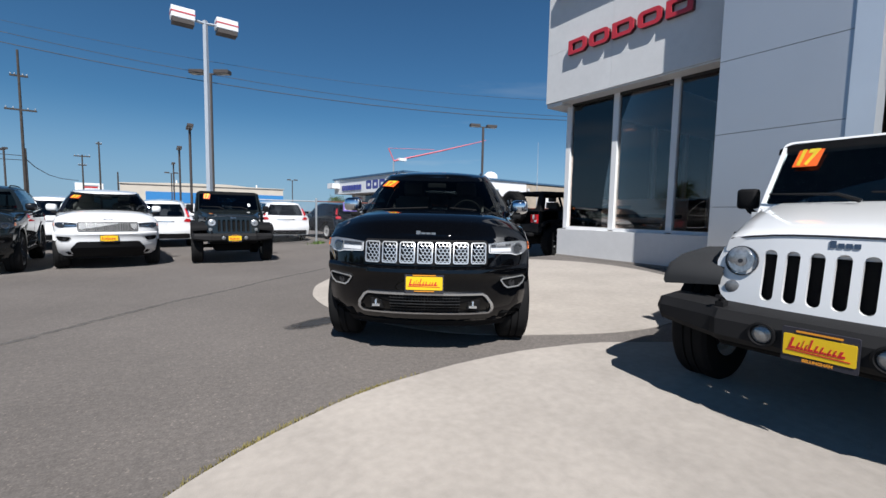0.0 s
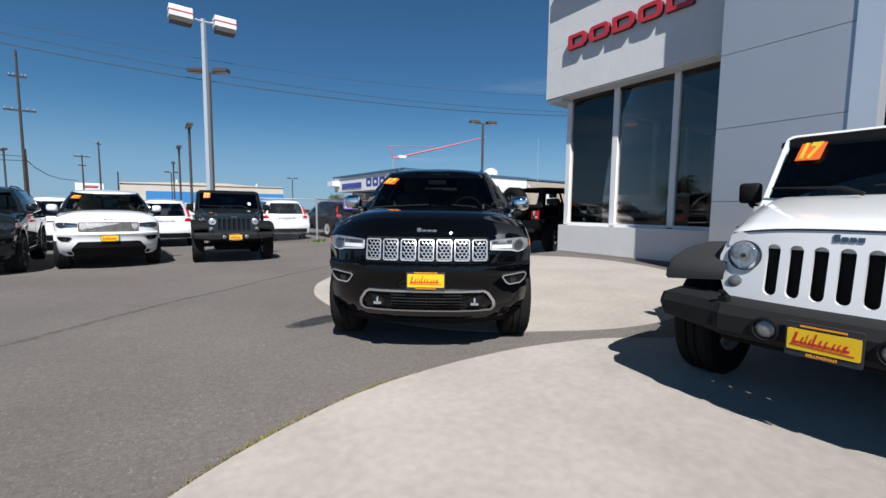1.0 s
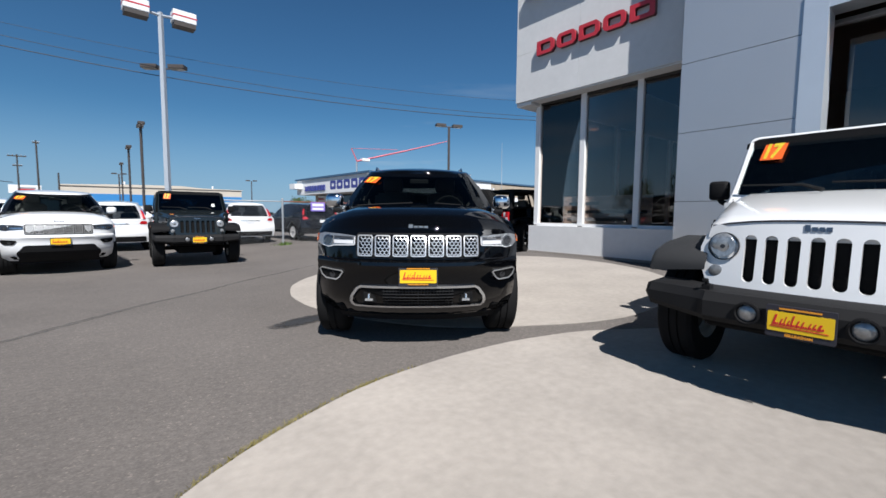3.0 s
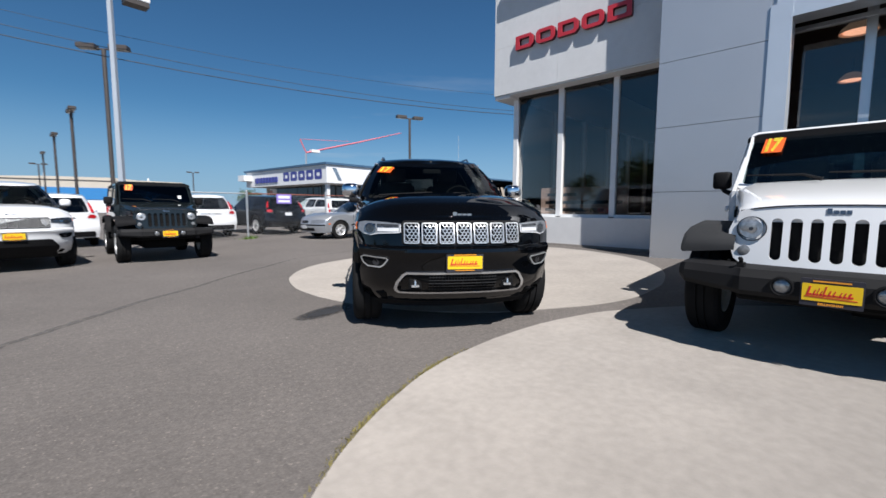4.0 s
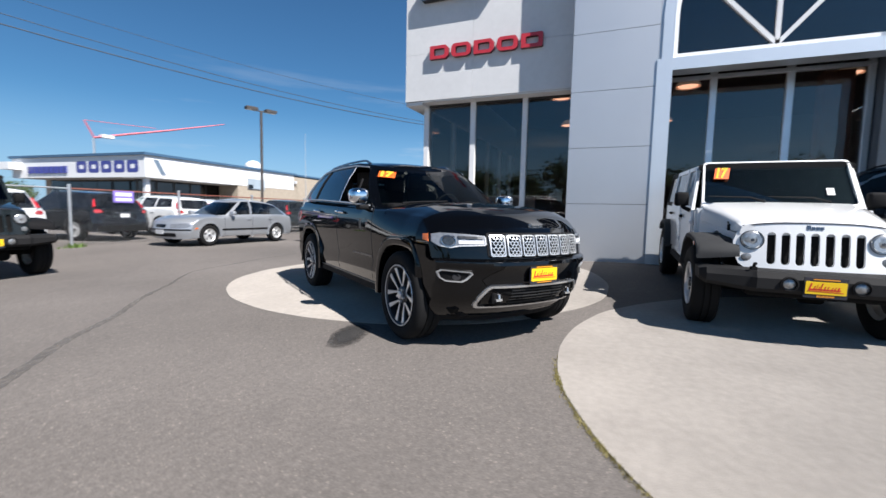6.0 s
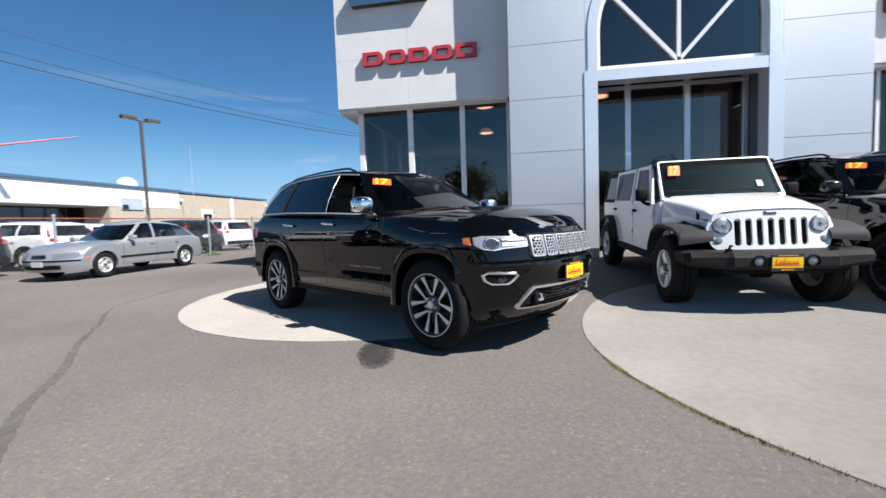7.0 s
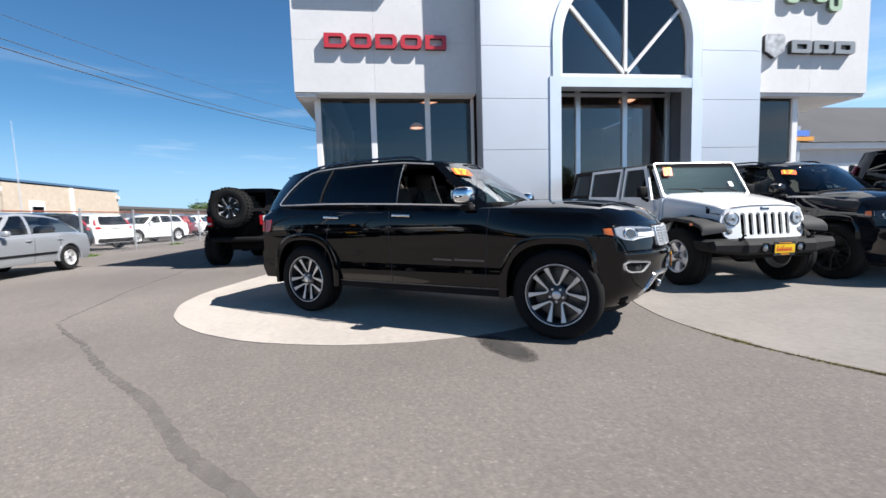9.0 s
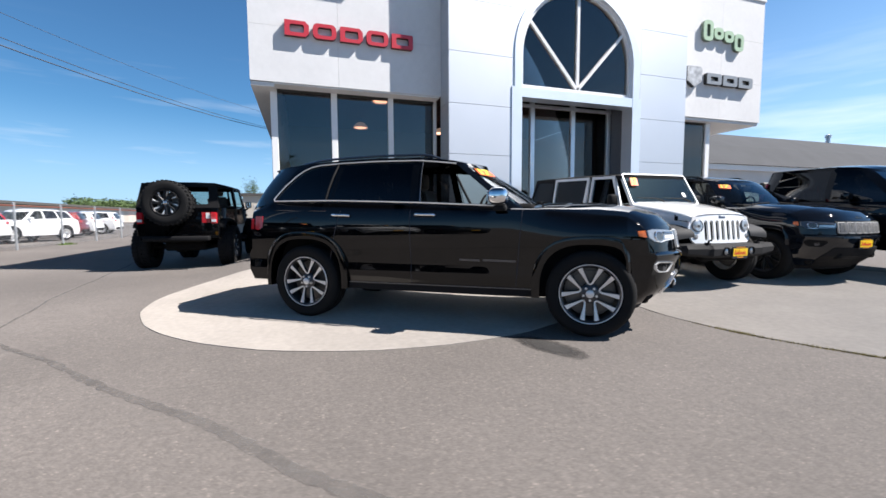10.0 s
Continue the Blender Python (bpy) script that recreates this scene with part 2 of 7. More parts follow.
WOODPOLE = mat("weathered_pole", (0.050, 0.042, 0.036), 0.9, vary=0.3, scale=3, bump=0.4, bump_scale=25)
CABLE = mat("black_cable", (0.05, 0.05, 0.055), 0.7)
BRICKWALL = mat("tan_brick_wall", (0.39, 0.33, 0.26), 0.85, vary=0.10, scale=3.0, fine=0.12, fine_scale=18.0, bump=0.3, bump_scale=30)
FASCIA = mat("white_fascia", (0.76, 0.765, 0.77), 0.5, vary=0.04, scale=0.6)
SIGNBLUE = mat("blue_letters", (0.045, 0.055, 0.25), 0.4)
BLUETRIM = mat("blue_roof_trim", (0.05, 0.11, 0.19), 0.5, vary=0.06)
BLUEBAND = mat("bright_blue_band", (0.03, 0.19, 0.45), 0.5, vary=0.05)
TANWALL = mat("tan_metal_wall", (0.50, 0.45, 0.38), 0.7, vary=0.06, scale=0.4)
GREYROOF = mat("grey_metal_roof", (0.085, 0.088, 0.094), 0.9, 0.0, spec=0.05, vary=0.08, scale=0.5)
GREYWALL = mat("grey_block_wall", (0.55, 0.55, 0.55), 0.8, vary=0.08, scale=0.7)
DARKROOF = mat("dark_roof", (0.07, 0.065, 0.06), 0.8, vary=0.15)
RUSTRAIL = mat("rusty_rail", (0.23, 0.075, 0.05), 0.7, vary=0.3, scale=4)
CRANERED = mat("crane_red", (0.62, 0.16, 0.20), 0.5)
LEAF = mat("foliage", (0.065, 0.105, 0.030), 0.75, vary=0.35, scale=1.5, random_tint=0.1)
BARK = mat("bark", (0.11, 0.085, 0.065), 0.9, vary=0.25, bump=0.4)
MOSS = mat("dry_grass", (0.20, 0.17, 0.055), 0.9, vary=0.3, scale=12)
GRASS = mat("green_weeds", (0.09, 0.15, 0.03), 0.8, vary=0.3, scale=9)
PURPLE = mat("purple_sign", (0.22, 0.16, 0.55), 0.5)
PAPER = mat("white_paper", (0.75, 0.75, 0.74), 0.7)
YELLOWSIGN = mat("orange_sign", (0.72, 0.33, 0.06), 0.5)
BLUESIGN = mat("blue_sign", (0.10, 0.22, 0.65), 0.5)
POSTER = mat("tan_poster", (0.66, 0.50, 0.43), 0.7, vary=0.06)
WARM = mat("warm_lamp", (1.0, 0.6, 0.3), 0.5, emit=(1.0, 0.50, 0.32, 1.5))


# ---- small builders ----
def mesh_ob(name, bm, material, parent=None, label="", category="", group="", kind="", smooth=None):
    """Link a bmesh as one object. smooth: the angle in degrees up to which edges shade softly."""
    me = bpy.data.meshes.new(name)
    bmesh.ops.recalc_face_normals(bm, faces=bm.faces)
    bm.to_mesh(me)
    bm.free()
    for m in (material if isinstance(material, (list, tuple)) else [material]):
        me.materials.append(m)
    if smooth is not None:
        me.polygons.foreach_set("use_smooth", [True] * len(me.polygons))
        me.set_sharp_from_angle(angle=radians(smooth))
    ob = new(name, me)
    ob.parent = parent
    return tagged(ob, label, category, group, kind)


def part(name, bm, material, parent, label="", smooth=None):
    return mesh_ob(name, bm, material, parent, label, smooth=smooth)


def empty(name, m, label="", category="", group="", kind=""):
    ob = new(name)
    ob.empty_display_size = 0.2
    ob.matrix_basis = m
    return tagged(ob, label, category, group, kind)


def add_box(bm, x0, x1, y0, y1, z0, z1, m=None):
    vs = [bm.verts.new((x, y, z)) for x in (x0, x1) for y in (y0, y1) for z in (z0, z1)]
    if m is not None:
        for v in vs:
            v.co = m @ v.co
    for f in ((0, 1, 3, 2), (4, 6, 7, 5), (0, 4, 5, 1), (2, 3, 7, 6), (0, 2, 6, 4), (1, 5, 7, 3)):
        bm.faces.new([vs[i] for i in f])
    return vs


def box(x0, x1, y0, y1, z0, z1, bevel=0.0, seg=1):
    bm = bmesh.new()
    add_box(bm, x0, x1, y0, y1, z0, z1)
    if bevel:
        bmesh.ops.bevel(bm, geom=bm.edges[:], offset=bevel, segments=seg, affect="EDGES", profile=0.5)
    return bm


def add_tube(bm, pts, r, n=8, closed=False, caps=True):
    """A round bar along points; r is one radius or one for each point."""
    pts = [Vector(p) for p in pts]
    k = len(pts)
    rings = []
    for i, p in enumerate(pts):
        if closed:
            d = pts[(i + 1) % k] - pts[i - 1]
        else:
            d = pts[min(i + 1, k - 1)] - pts[max(i - 1, 0)]
        d.normalize()
        u = d.cross(Vector((0, 0, 1)))
        if u.length < 1e-3:
            u = Vector((1, 0, 0))
        u.normalize()
        w = d.cross(u).normalized()
        rr = r[i] if isinstance(r, (list, tuple)) else r
        rings.append([bm.verts.new(p + u * (rr * math.cos(2 * math.pi * j / n)) + w * (rr * math.sin(2 * math.pi * j / n))) for j in range(n)])
    for i in range(k if closed else k - 1):
        a, b = rings[i], rings[(i + 1) % k]
        for j in range(n):
            bm.faces.new((a[j], a[(j + 1) % n], b[(j + 1) % n], b[j]))
    if caps and not closed:
        bm.faces.new(rings[0])
        bm.faces.new(rings[-1][::-1])


def tube(pts, r, n=8, closed=False):
    bm = bmesh.new()
    add_tube(bm, pts, r, n, closed)
    return bm


def add_lathe(bm, profile, n=32, axis="y", at=(0, 0, 0), close=False, caps=True):
    """Turn a profile of (radius, along) round an axis."""
    rings = []
    for r, h in profile:
        ring = []
        for j in range(n):
            a = 2 * math.pi * j / n
            c, s = r * math.cos(a), r * math.sin(a)
            co = {"y": (c, h, s), "x": (h, c, s), "z": (c, s, h)}[axis]
            ring.append(bm.verts.new((co[0] + at[0], co[1] + at[1], co[2] + at[2])))
        rings.append(ring)
    for a, b in zip(rings, rings[1:] + (rings[:1] if close else [])):
        for j in range(n):
            bm.faces.new((a[j], a[(j + 1) % n], b[(j + 1) % n], b[j]))
    if not close and caps:
        for ring in (rings[0], rings[-1]):
            if (ring[0].co - ring[n // 2].co).length > 1e-4:
                bm.faces.new(ring)


def lathe(profile, n=32, axis="y", at=(0, 0, 0), close=False):
    bm = bmesh.new()
    add_lathe(bm, profile, n, axis, at, close)
    return bm


def add_plate(bm, outer, holes, put, thick, cut=0.0):
    """A flat outline with holes, laid on a surface: put(u, v, depth) gives the place; the face lies at depth 0, its back at -thick."""
    tmp = bmesh.new()
    loops = []
    for loop in [outer] + list(holes):
        vs = [tmp.verts.new((u, v, 0)) for u, v in loop]
        es = [tmp.edges.new((vs[i], vs[(i + 1) % len(vs)])) for i in range(len(vs))]
        loops.append((vs, es))
    bmesh.ops.triangle_fill(tmp, use_beauty=True, use_dissolve=False, edges=[e for _, es in loops for e in es])
    if cut:
        us = [u for u, _ in outer]
        k = math.ceil(min(us) / cut)
        while k * cut < max(us):
            bmesh.ops.bisect_plane(tmp, geom=tmp.verts[:] + tmp.edges[:] + tmp.faces[:], plane_co=(k * cut, 0, 0), plane_no=(1, 0, 0), dist=1e-5)
            k += 1
    tmp.verts.index_update()
    top = [bm.verts.new(put(v.co.x, v.co.y, 0.0)) for v in tmp.verts]
    low = [bm.verts.new(put(v.co.x, v.co.y, -thick)) for v in tmp.verts]
    for f in tmp.faces:
        ids = [v.index for v in f.verts]
        bm.faces.new([top[i] for i in ids])
        bm.faces.new([low[i] for i in reversed(ids)])
    for e in tmp.edges:
        if len(e.link_faces) == 1:
            i, j = e.verts[0].index, e.verts[1].index
            bm.faces.new((top[i], top[j], low[j], low[i]))
    tmp.free()


def plate(outer, holes, put, thick, cut=0.0):
    bm = bmesh.new()
    add_plate(bm, outer, holes, put, thick, cut)
    return bm


def rounded(u0, u1, v0, v1, r, n=4):
    """A rectangle with round corners, as an outline."""
    out = []
    for cu, cv, a0 in ((u1 - r, v1 - r, 0), (u0 + r, v1 - r, 90), (u0 + r, v0 + r, 180), (u1 - r, v0 + r, 270)):
        for i in range(n + 1):
            a = radians(a0 + 90 * i / n)
            out.append((cu + r * math.cos(a), cv + r * math.sin(a)))
    return out


def ease(t):
    t = max(0.0, min(1.0, t))
    return t * t * (3 - 2 * t)


def curve_at(points, x):
    """A soft curve through a few (x, value) points."""
    if x <= points[0][0]:
        return points[0][1]
    for (a, va), (b, vb) in zip(points, points[1:]):
        if x <= b:
            return va + (vb - va) * (x - a) / (b - a)
    return points[-1][1]


# ---- ground ----
def ground_z(x, y):
    """The lot is level but for a gentle rise towards the showroom."""
    u = max(0.0, min(x, 8.0) - 3.6)
    rise = 0.056 * u * u / (u + 0.5)
    rise += 0.05 * ease((x - 1.6) / 1.7) * (1 - ease((y - 1.8) / 2.5))
    dip = 0.10 * ease((y - 7.5) / 4.0) + 0.06 * ease((y - 12.0) / 5.0)
    return rise * (1 - ease((y - 7.0) / 1.3)) - dip * (1 - ease((x - 1.5) / 4.5))


def ground_sheet():
    xs = [-2500, -900, -300, -120, -60, -30, -15, -8] + [-4 + 0.5 * i for i in range(33)] + [14, 18, 25, 40, 80, 160, 400, 1000, 2500]
    ys = [-2500, -900, -300, -120, -60, -30, -15] + [-10 + 0.5 * i for i in range(48)] + [16, 20, 28, 40, 80, 160, 400, 1000, 2500]
    bm = bmesh.new()
    g = [[bm.verts.new((x, y, ground_z(x, y))) for y in ys] for x in xs]
    for i in range(len(xs) - 1):
        for j in range(len(ys) - 1):
            bm.faces.new((g[i][j], g[i + 1][j], g[i + 1][j + 1], g[i][j + 1]))
    mesh_ob("ground", bm, ASPHALT, None, "worn grey asphalt of the car lot", "ground", kind="structure", smooth=60)


ground_sheet()


def slab(name, cx, cy, radius, label):
    """A round concrete pad, a little proud of the asphalt, that follows the ground."""
    bm = bmesh.new()
    n = 96
    centre = bm.verts.new((cx, cy, ground_z(cx, cy) + 0.006))
    prev = None
    for k in range(1, 13):
        r = radius * k / 12
        ring = []
        for j in range(n):
            a = 2 * math.pi * j / n
            rr = r + (0.018 * noise.noise((cx + 3 * math.cos(a) * 2, cy + 3 * math.sin(a) * 2, 0)) if k == 12 else 0)
            x, y = cx + rr * math.cos(a), cy + rr * math.sin(a)
            ring.append(bm.verts.new((x, y, ground_z(x, y) + 0.006)))
        for j in range(n):
            if prev is None:
                bm.faces.new((centre, ring[j], ring[(j + 1) % n]))
            else:
                bm.faces.new((prev[j], ring[j], ring[(j + 1) % n], prev[(j + 1) % n]))
        prev = ring
    skirt = [bm.verts.new((v.co.x, v.co.y, v.co.z - 0.05)) for v in prev]
    for j in range(n):
        bm.faces.new((prev[j], skirt[j], skirt[(j + 1) % n], prev[(j + 1) % n]))
    mesh_ob(name, bm, CONCRETE, None, label, "pavement", kind="structure", smooth=50)


PADS = [(1.84, -0.62, 3.2), (4.62, 5.21, 2.96)]
slab("pavement_1", *PADS[0], "round pale concrete pad flush with asphalt")
slab("pavement_2", *PADS[1], "round pale concrete display pad in asphalt")

# ---- showroom ----
EMBLEM = mat("dull_silver_emblem", (0.42, 0.43, 0.44), 0.5, 0.2, vary=0.5, scale=7.0)
INK_DARK = mat("dark_lettering", (0.03, 0.03, 0.035), 0.6)
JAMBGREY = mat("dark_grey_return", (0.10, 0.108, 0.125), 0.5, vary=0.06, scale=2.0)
PENDANTGLASS = mat("warm_lamp_glass", (0.8, 0.62, 0.5), 0.3, emit=(1.0, 0.68, 0.48, 0.10))
def slab_ob(name, x0, x1, y0, y1, z0, z1, material, parent=None, label="", category="", kind="", bevel=0.0):
    return mesh_ob(name, box(x0, x1, y0, y1, z0, z1, bevel), material, parent, label, category, kind=kind)


ARCH_Y, ARCH_R, ARCH_Z = -0.18, 1.58, 4.86       # middle, radius and springing height of the arched window
PX = 7.2                                         # front of the portal
TOP = 8.3


def panels(parent, put, cells, thick=0.03, gap=0.009, material=PANEL):
    """Cladding panels, one object each, over a dark backing."""
    for u0, u1, v0, v1 in cells:
        bm = plate([(u0 + gap / 2, v0 + gap / 2), (u1 - gap / 2, v0 + gap / 2), (u1 - gap / 2, v1 - gap / 2), (u0 + gap / 2, v1 - gap / 2)], [], put, thick)
        part("panel", bm, material, parent)


def front_put(x):
    return lambda u, v, d: (x - d, u, v)


PORTAL_JOINTS = [-0.3, 1.37, 2.48, 3.58, 4.69, 5.80, 6.91, TOP]

# piers of the portal: dark core with panels proud of it
for name, y0, y1, deep in (("wall_portal_north", 1.64, 3.19, 7.78), ("wall_portal_south", -3.53, -2.00, 7.78)):
    w = slab_ob(name, PX + 0.03, 7.78, y0 + 0.03, y1 - 0.03, -0.3, TOP, JOINT, None, "white metal-clad entrance pier of showroom", "wall", "structure")
    panels(w, front_put(PX), [(y0, y1, a, b) for a, b in zip(PORTAL_JOINTS, PORTAL_JOINTS[1:])])
    for side, yy in ((1, y1), (-1, y0)):
        put = (lambda s, y: (lambda u, v, d: (u, y + s * d, v)))(side, yy)
        panels(w, put, [(PX + 0.031, 7.78, a, b) for a, b in zip(PORTAL_JOINTS, PORTAL_JOINTS[1:])])

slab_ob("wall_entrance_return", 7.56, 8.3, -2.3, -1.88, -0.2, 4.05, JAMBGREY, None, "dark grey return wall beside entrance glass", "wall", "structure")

# wall over the arch: one cut piece between the piers
def arch_line(r, z0, n=28, cy=ARCH_Y):
    pts = [(cy - r, z0)]
    for i in range(n + 1):
        a = math.pi - math.pi * i / n
        pts.append((cy + r * math.cos(a), ARCH_Z + r * math.sin(a)))
    pts.append((cy + r, z0))
    return pts


over = plate([(-2.00, 4.065)] + [(-2.00, TOP), (1.64, TOP), (1.64, 4.065)] + arch_line(ARCH_R + 0.185, 4.065)[::-1], [], front_put(PX), 0.5)
mesh_ob("wall_over_arch", over, PANEL, None, "white metal wall above arched showroom window", "wall", kind="structure")
band = arch_line(ARCH_R + 0.19, 4.06) + arch_line(ARCH_R + 0.0, 4.06)[::-1]
mesh_ob("trim_arch_band", plate(band, [], front_put(PX - 0.02), 0.35), TRIMBLUE, None, "pale brushed metal band round arched window", "trim", kind="structure", smooth=30)
# pale metal jambs beside the doorway and the lintel under the arch
for y0, y1 in ((1.40, 1.66), (-2.02, -1.76)):
    slab_ob("trim_jamb", PX - 0.02, 7.55, y0, y1, -0.3, 4.06, TRIMBLUE, None, "pale brushed metal door jamb", "trim", "structure")
slab_ob("trim_lintel", PX - 0.015, 7.55, -1.76, 1.40, 3.84, 4.06, TRIMBLUE, None, "pale brushed metal lintel over entrance", "trim", "structure")

# arched window: dark pane, white frame and three rays
win = empty("window_arch", pose(0, 0, 0), "arched dark window with white spoked frame", "window", kind="structure")
pane = plate(arch_line(ARCH_R - 0.02, 4.08), [], front_put(7.34), 0.012)
part("pane", pane, GLASS, win).visible_shadow = False
part("window_frame", plate(arch_line(ARCH_R, 4.06), [arch_line(ARCH_R - 0.07, 4.15)], front_put(7.28), 0.10), WHITEFRAME, win, smooth=30)
for a in (48, 90, 132):
    r1 = ARCH_R - 0.05
    # ray from the middle of the sill to the arch
    ca, sa = math.cos(radians(a)), math.sin(radians(a))
    o = Vector((ARCH_Y, 4.15))
    reach = r1 + 0.70 if a == 90 else 1.96
    e = o + Vector((ca, sa)) * reach
    nrm = Vector((-sa, ca)) * 0.035
    part("glazing_bar", plate([tuple(o - nrm), tuple(e - nrm), tuple(e + nrm), tuple(o + nrm)], [], front_put(7.285), 0.06), WHITEFRAME, win)

# signed wings
def wing(name, y0, y1, z0, cols, rows, label):
    w = slab_ob(name, 7.75, 8.35, y0, y1, z0, 7.45, JOINT, None, label, "wall", "structure")
    cells = [(a, b, c, d) for a, b in zip(cols, cols[1:]) for c, d in zip(rows, rows[1:])]
    panels(w, front_put(7.72), cells, 0.035, 0.004, STUCCO)
    slab_ob("trim_coping", 7.69, 8.4, y0 - 0.03, y1 + 0.03, 7.45, 7.52, WHITEFRAME, None, "white metal coping along parapet", "trim", "structure")


wing("wall_sign_north", 3.19, 7.20, 3.83, [3.19, 5.47, 7.20], [3.83, 4.93, 6.10, 7.45], "pale panelled showroom wall over windows")
wing("wall_sign_south", -7.08, -3.53, 3.90, [-7.08, -5.40, -3.53], [3.90, 5.02, 6.25, 7.45], "pale panelled showroom wall over windows")
# long side of the north wing and soffits
slab_ob("wall_side_north", 8.35, 24.0, 7.0, 7.20, 3.83, 7.45, STUCCO, None, "pale panelled side wall of showroom", "wall", "structure")
slab_ob("ceiling_soffit_north", 7.75, 24.0, 6.75, 7.19, 3.74, 3.82, STUCCO, None, "pale overhanging soffit", "ceiling", "structure")
slab_ob("ceiling_soffit_front", 7.75, 8.22, 3.22, 6.75, 3.80, 3.828, STUCCO, None, "pale soffit over windows", "ceiling", "structure")
slab_ob("ceiling_soffit_south", 7.76, 13.0, -7.05, -3.53, 3.82, 3.898, STUCCO, None, "pale overhanging soffit", "ceiling", "structure")
slab_ob("wall_side_south", 8.35, 13.0, -7.08, -6.88, 3.90, 7.45, STUCCO, None, "pale panelled side wall of showroom", "wall", "structure")
slab_ob("roof", 8.35, 24.0, -6.88, 7.0, 7.2, 7.35, GREYROOF, None, "flat grey showroom roof", "roof", "structure")


def shop_window(name, x, posts, z0, z1, glass_cells, label):
    """Glazing in a plane of x: white posts, dark panes."""
    w = empty(name, pose(0, 0, 0), label, "window", kind="structure")
    for a, b in posts:
        part("mullion", box(x - 0.05, x + 0.06, a, b, z0, z1, 0.006), WHITEFRAME, w)
    for a, b in glass_cells:
        part("pane", box(x + 0.005, x + 0.017, a, b, z0 + 0.04, z1 - 0.04), GLASS, w).visible_shadow = False
        part("rail", box(x - 0.03, x + 0.05, a, b, z1 - 0.05, z1 + 0.02), DARKFRAME, w)
        part("sill", box(x - 0.05, x + 0.05, a, b, z0 - 0.02, z0 + 0.045), WHITEFRAME, w)
    return w


shop_window("window_north", 8.12, [(6.72, 6.85), (5.485, 5.615), (4.23, 4.35), (3.19, 3.26)], 0.90, 3.80, [(5.615, 6.72), (4.35, 5.485), (3.26, 4.23)],
            "tall dark showroom windows with white posts")
shop_window("window_south", 8.0, [(-5.36, -5.20), (-4.2, -4.13)], 0.55, 3.86, [(-5.20, -4.2)], "tall dark showroom window with white post")
slab_ob("wall_south_infill", 7.97, 8.2, -4.13, -3.53, -0.1, 3.86, DARKFRAME, None, "dark infill wall", "wall", "structure")
slab_ob("wall_base_north", 7.95, 8.25, 3.19, 6.90, -0.2, 0.88, STUCCO, None, "low white wall beneath showroom windows", "wall", "structure")
slab_ob("wall_base_south", 7.95, 8.25, -5.36, -4.13, -0.2, 0.53, PANEL, None, "low white wall beneath showroom window", "wall", "structure")
slab_ob("wall_base_side", 8.25, 24.0, 6.68, 6.90, -0.2, 0.88, PANEL, None, "low white wall along showroom side", "wall", "structure")
slab_ob("wall_plinth", 7.93, 8.25, 3.19, 6.92, -0.2, 0.27, CONCRETE, None, "concrete plinth under showroom wall", "wall", "structure")
# glazed north side
side = empty("window_side", pose(0, 0, 0), "dark glazed side of showroom with white posts", "window", kind="structure")
for i in range(9):
    x = 8.25 + 1.75 * i
    part("mullion", box(x - 0.06, x + 0.06, 6.72, 6.86, 0.88, 3.76, 0.006), WHITEFRAME, side)
    if i < 8:
        part("pane", box(x + 0.06, x + 1.69, 6.79, 6.802, 0.9, 3.76), GLASS, side).visible_shadow = False
slab_ob("wall_back", 21.5, 21.8, -6.9, 7.0, -0.2, 7.2, STUCCO, None, "rear wall of showroom", "wall", "structure")
slab_ob("wall_south_side", 8.2, 21.5, -5.36, -5.16, -0.2, 4.95, STUCCO, None, "plain side wall of showroom", "wall", "structure")

# recessed entrance
ent = empty("window_entrance", pose(0, 0, 0), "recessed glass entrance front with pale posts", "window", kind="structure")
for a, b in ((1.80, 1.90), (0.52, 0.64), (-0.71, -0.59), (-1.86, -1.76)):
    part("mullion", box(8.09, 8.21, a, b, 0.2, 4.05, 0.006), TRIMBLUE, ent)
for a, b in ((0.64, 1.80), (-0.59, 0.52), (-1.76, -0.71)):
    part("pane", box(8.14, 8.152, a, b, 0.24, 4.05), GLASS, ent).visible_shadow = False
part("transom", box(8.07, 8.20, -1.86, 1.90, 3.88, 3.95, 0.006), TRIMBLUE, ent)
slab_ob("column_brown", 8.5, 8.85, -1.74, -1.28, 0.24, 3.95, mat("brown_cladding", (0.40, 0.17, 0.11), 0.6, vary=0.1), None, "brown clad column inside entrance", "column", "structure")
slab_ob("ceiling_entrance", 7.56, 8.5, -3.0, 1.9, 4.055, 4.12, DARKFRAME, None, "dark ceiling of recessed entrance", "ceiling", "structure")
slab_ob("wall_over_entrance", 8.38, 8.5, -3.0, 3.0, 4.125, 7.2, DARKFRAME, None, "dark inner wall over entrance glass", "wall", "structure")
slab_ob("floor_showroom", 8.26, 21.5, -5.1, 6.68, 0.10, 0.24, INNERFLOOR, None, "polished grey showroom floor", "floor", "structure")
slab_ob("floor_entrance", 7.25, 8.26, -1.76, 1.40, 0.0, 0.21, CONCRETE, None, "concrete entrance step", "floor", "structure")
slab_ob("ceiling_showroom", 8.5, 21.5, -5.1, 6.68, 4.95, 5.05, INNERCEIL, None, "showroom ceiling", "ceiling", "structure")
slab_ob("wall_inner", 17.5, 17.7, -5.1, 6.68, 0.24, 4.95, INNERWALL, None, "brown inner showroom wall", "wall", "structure")


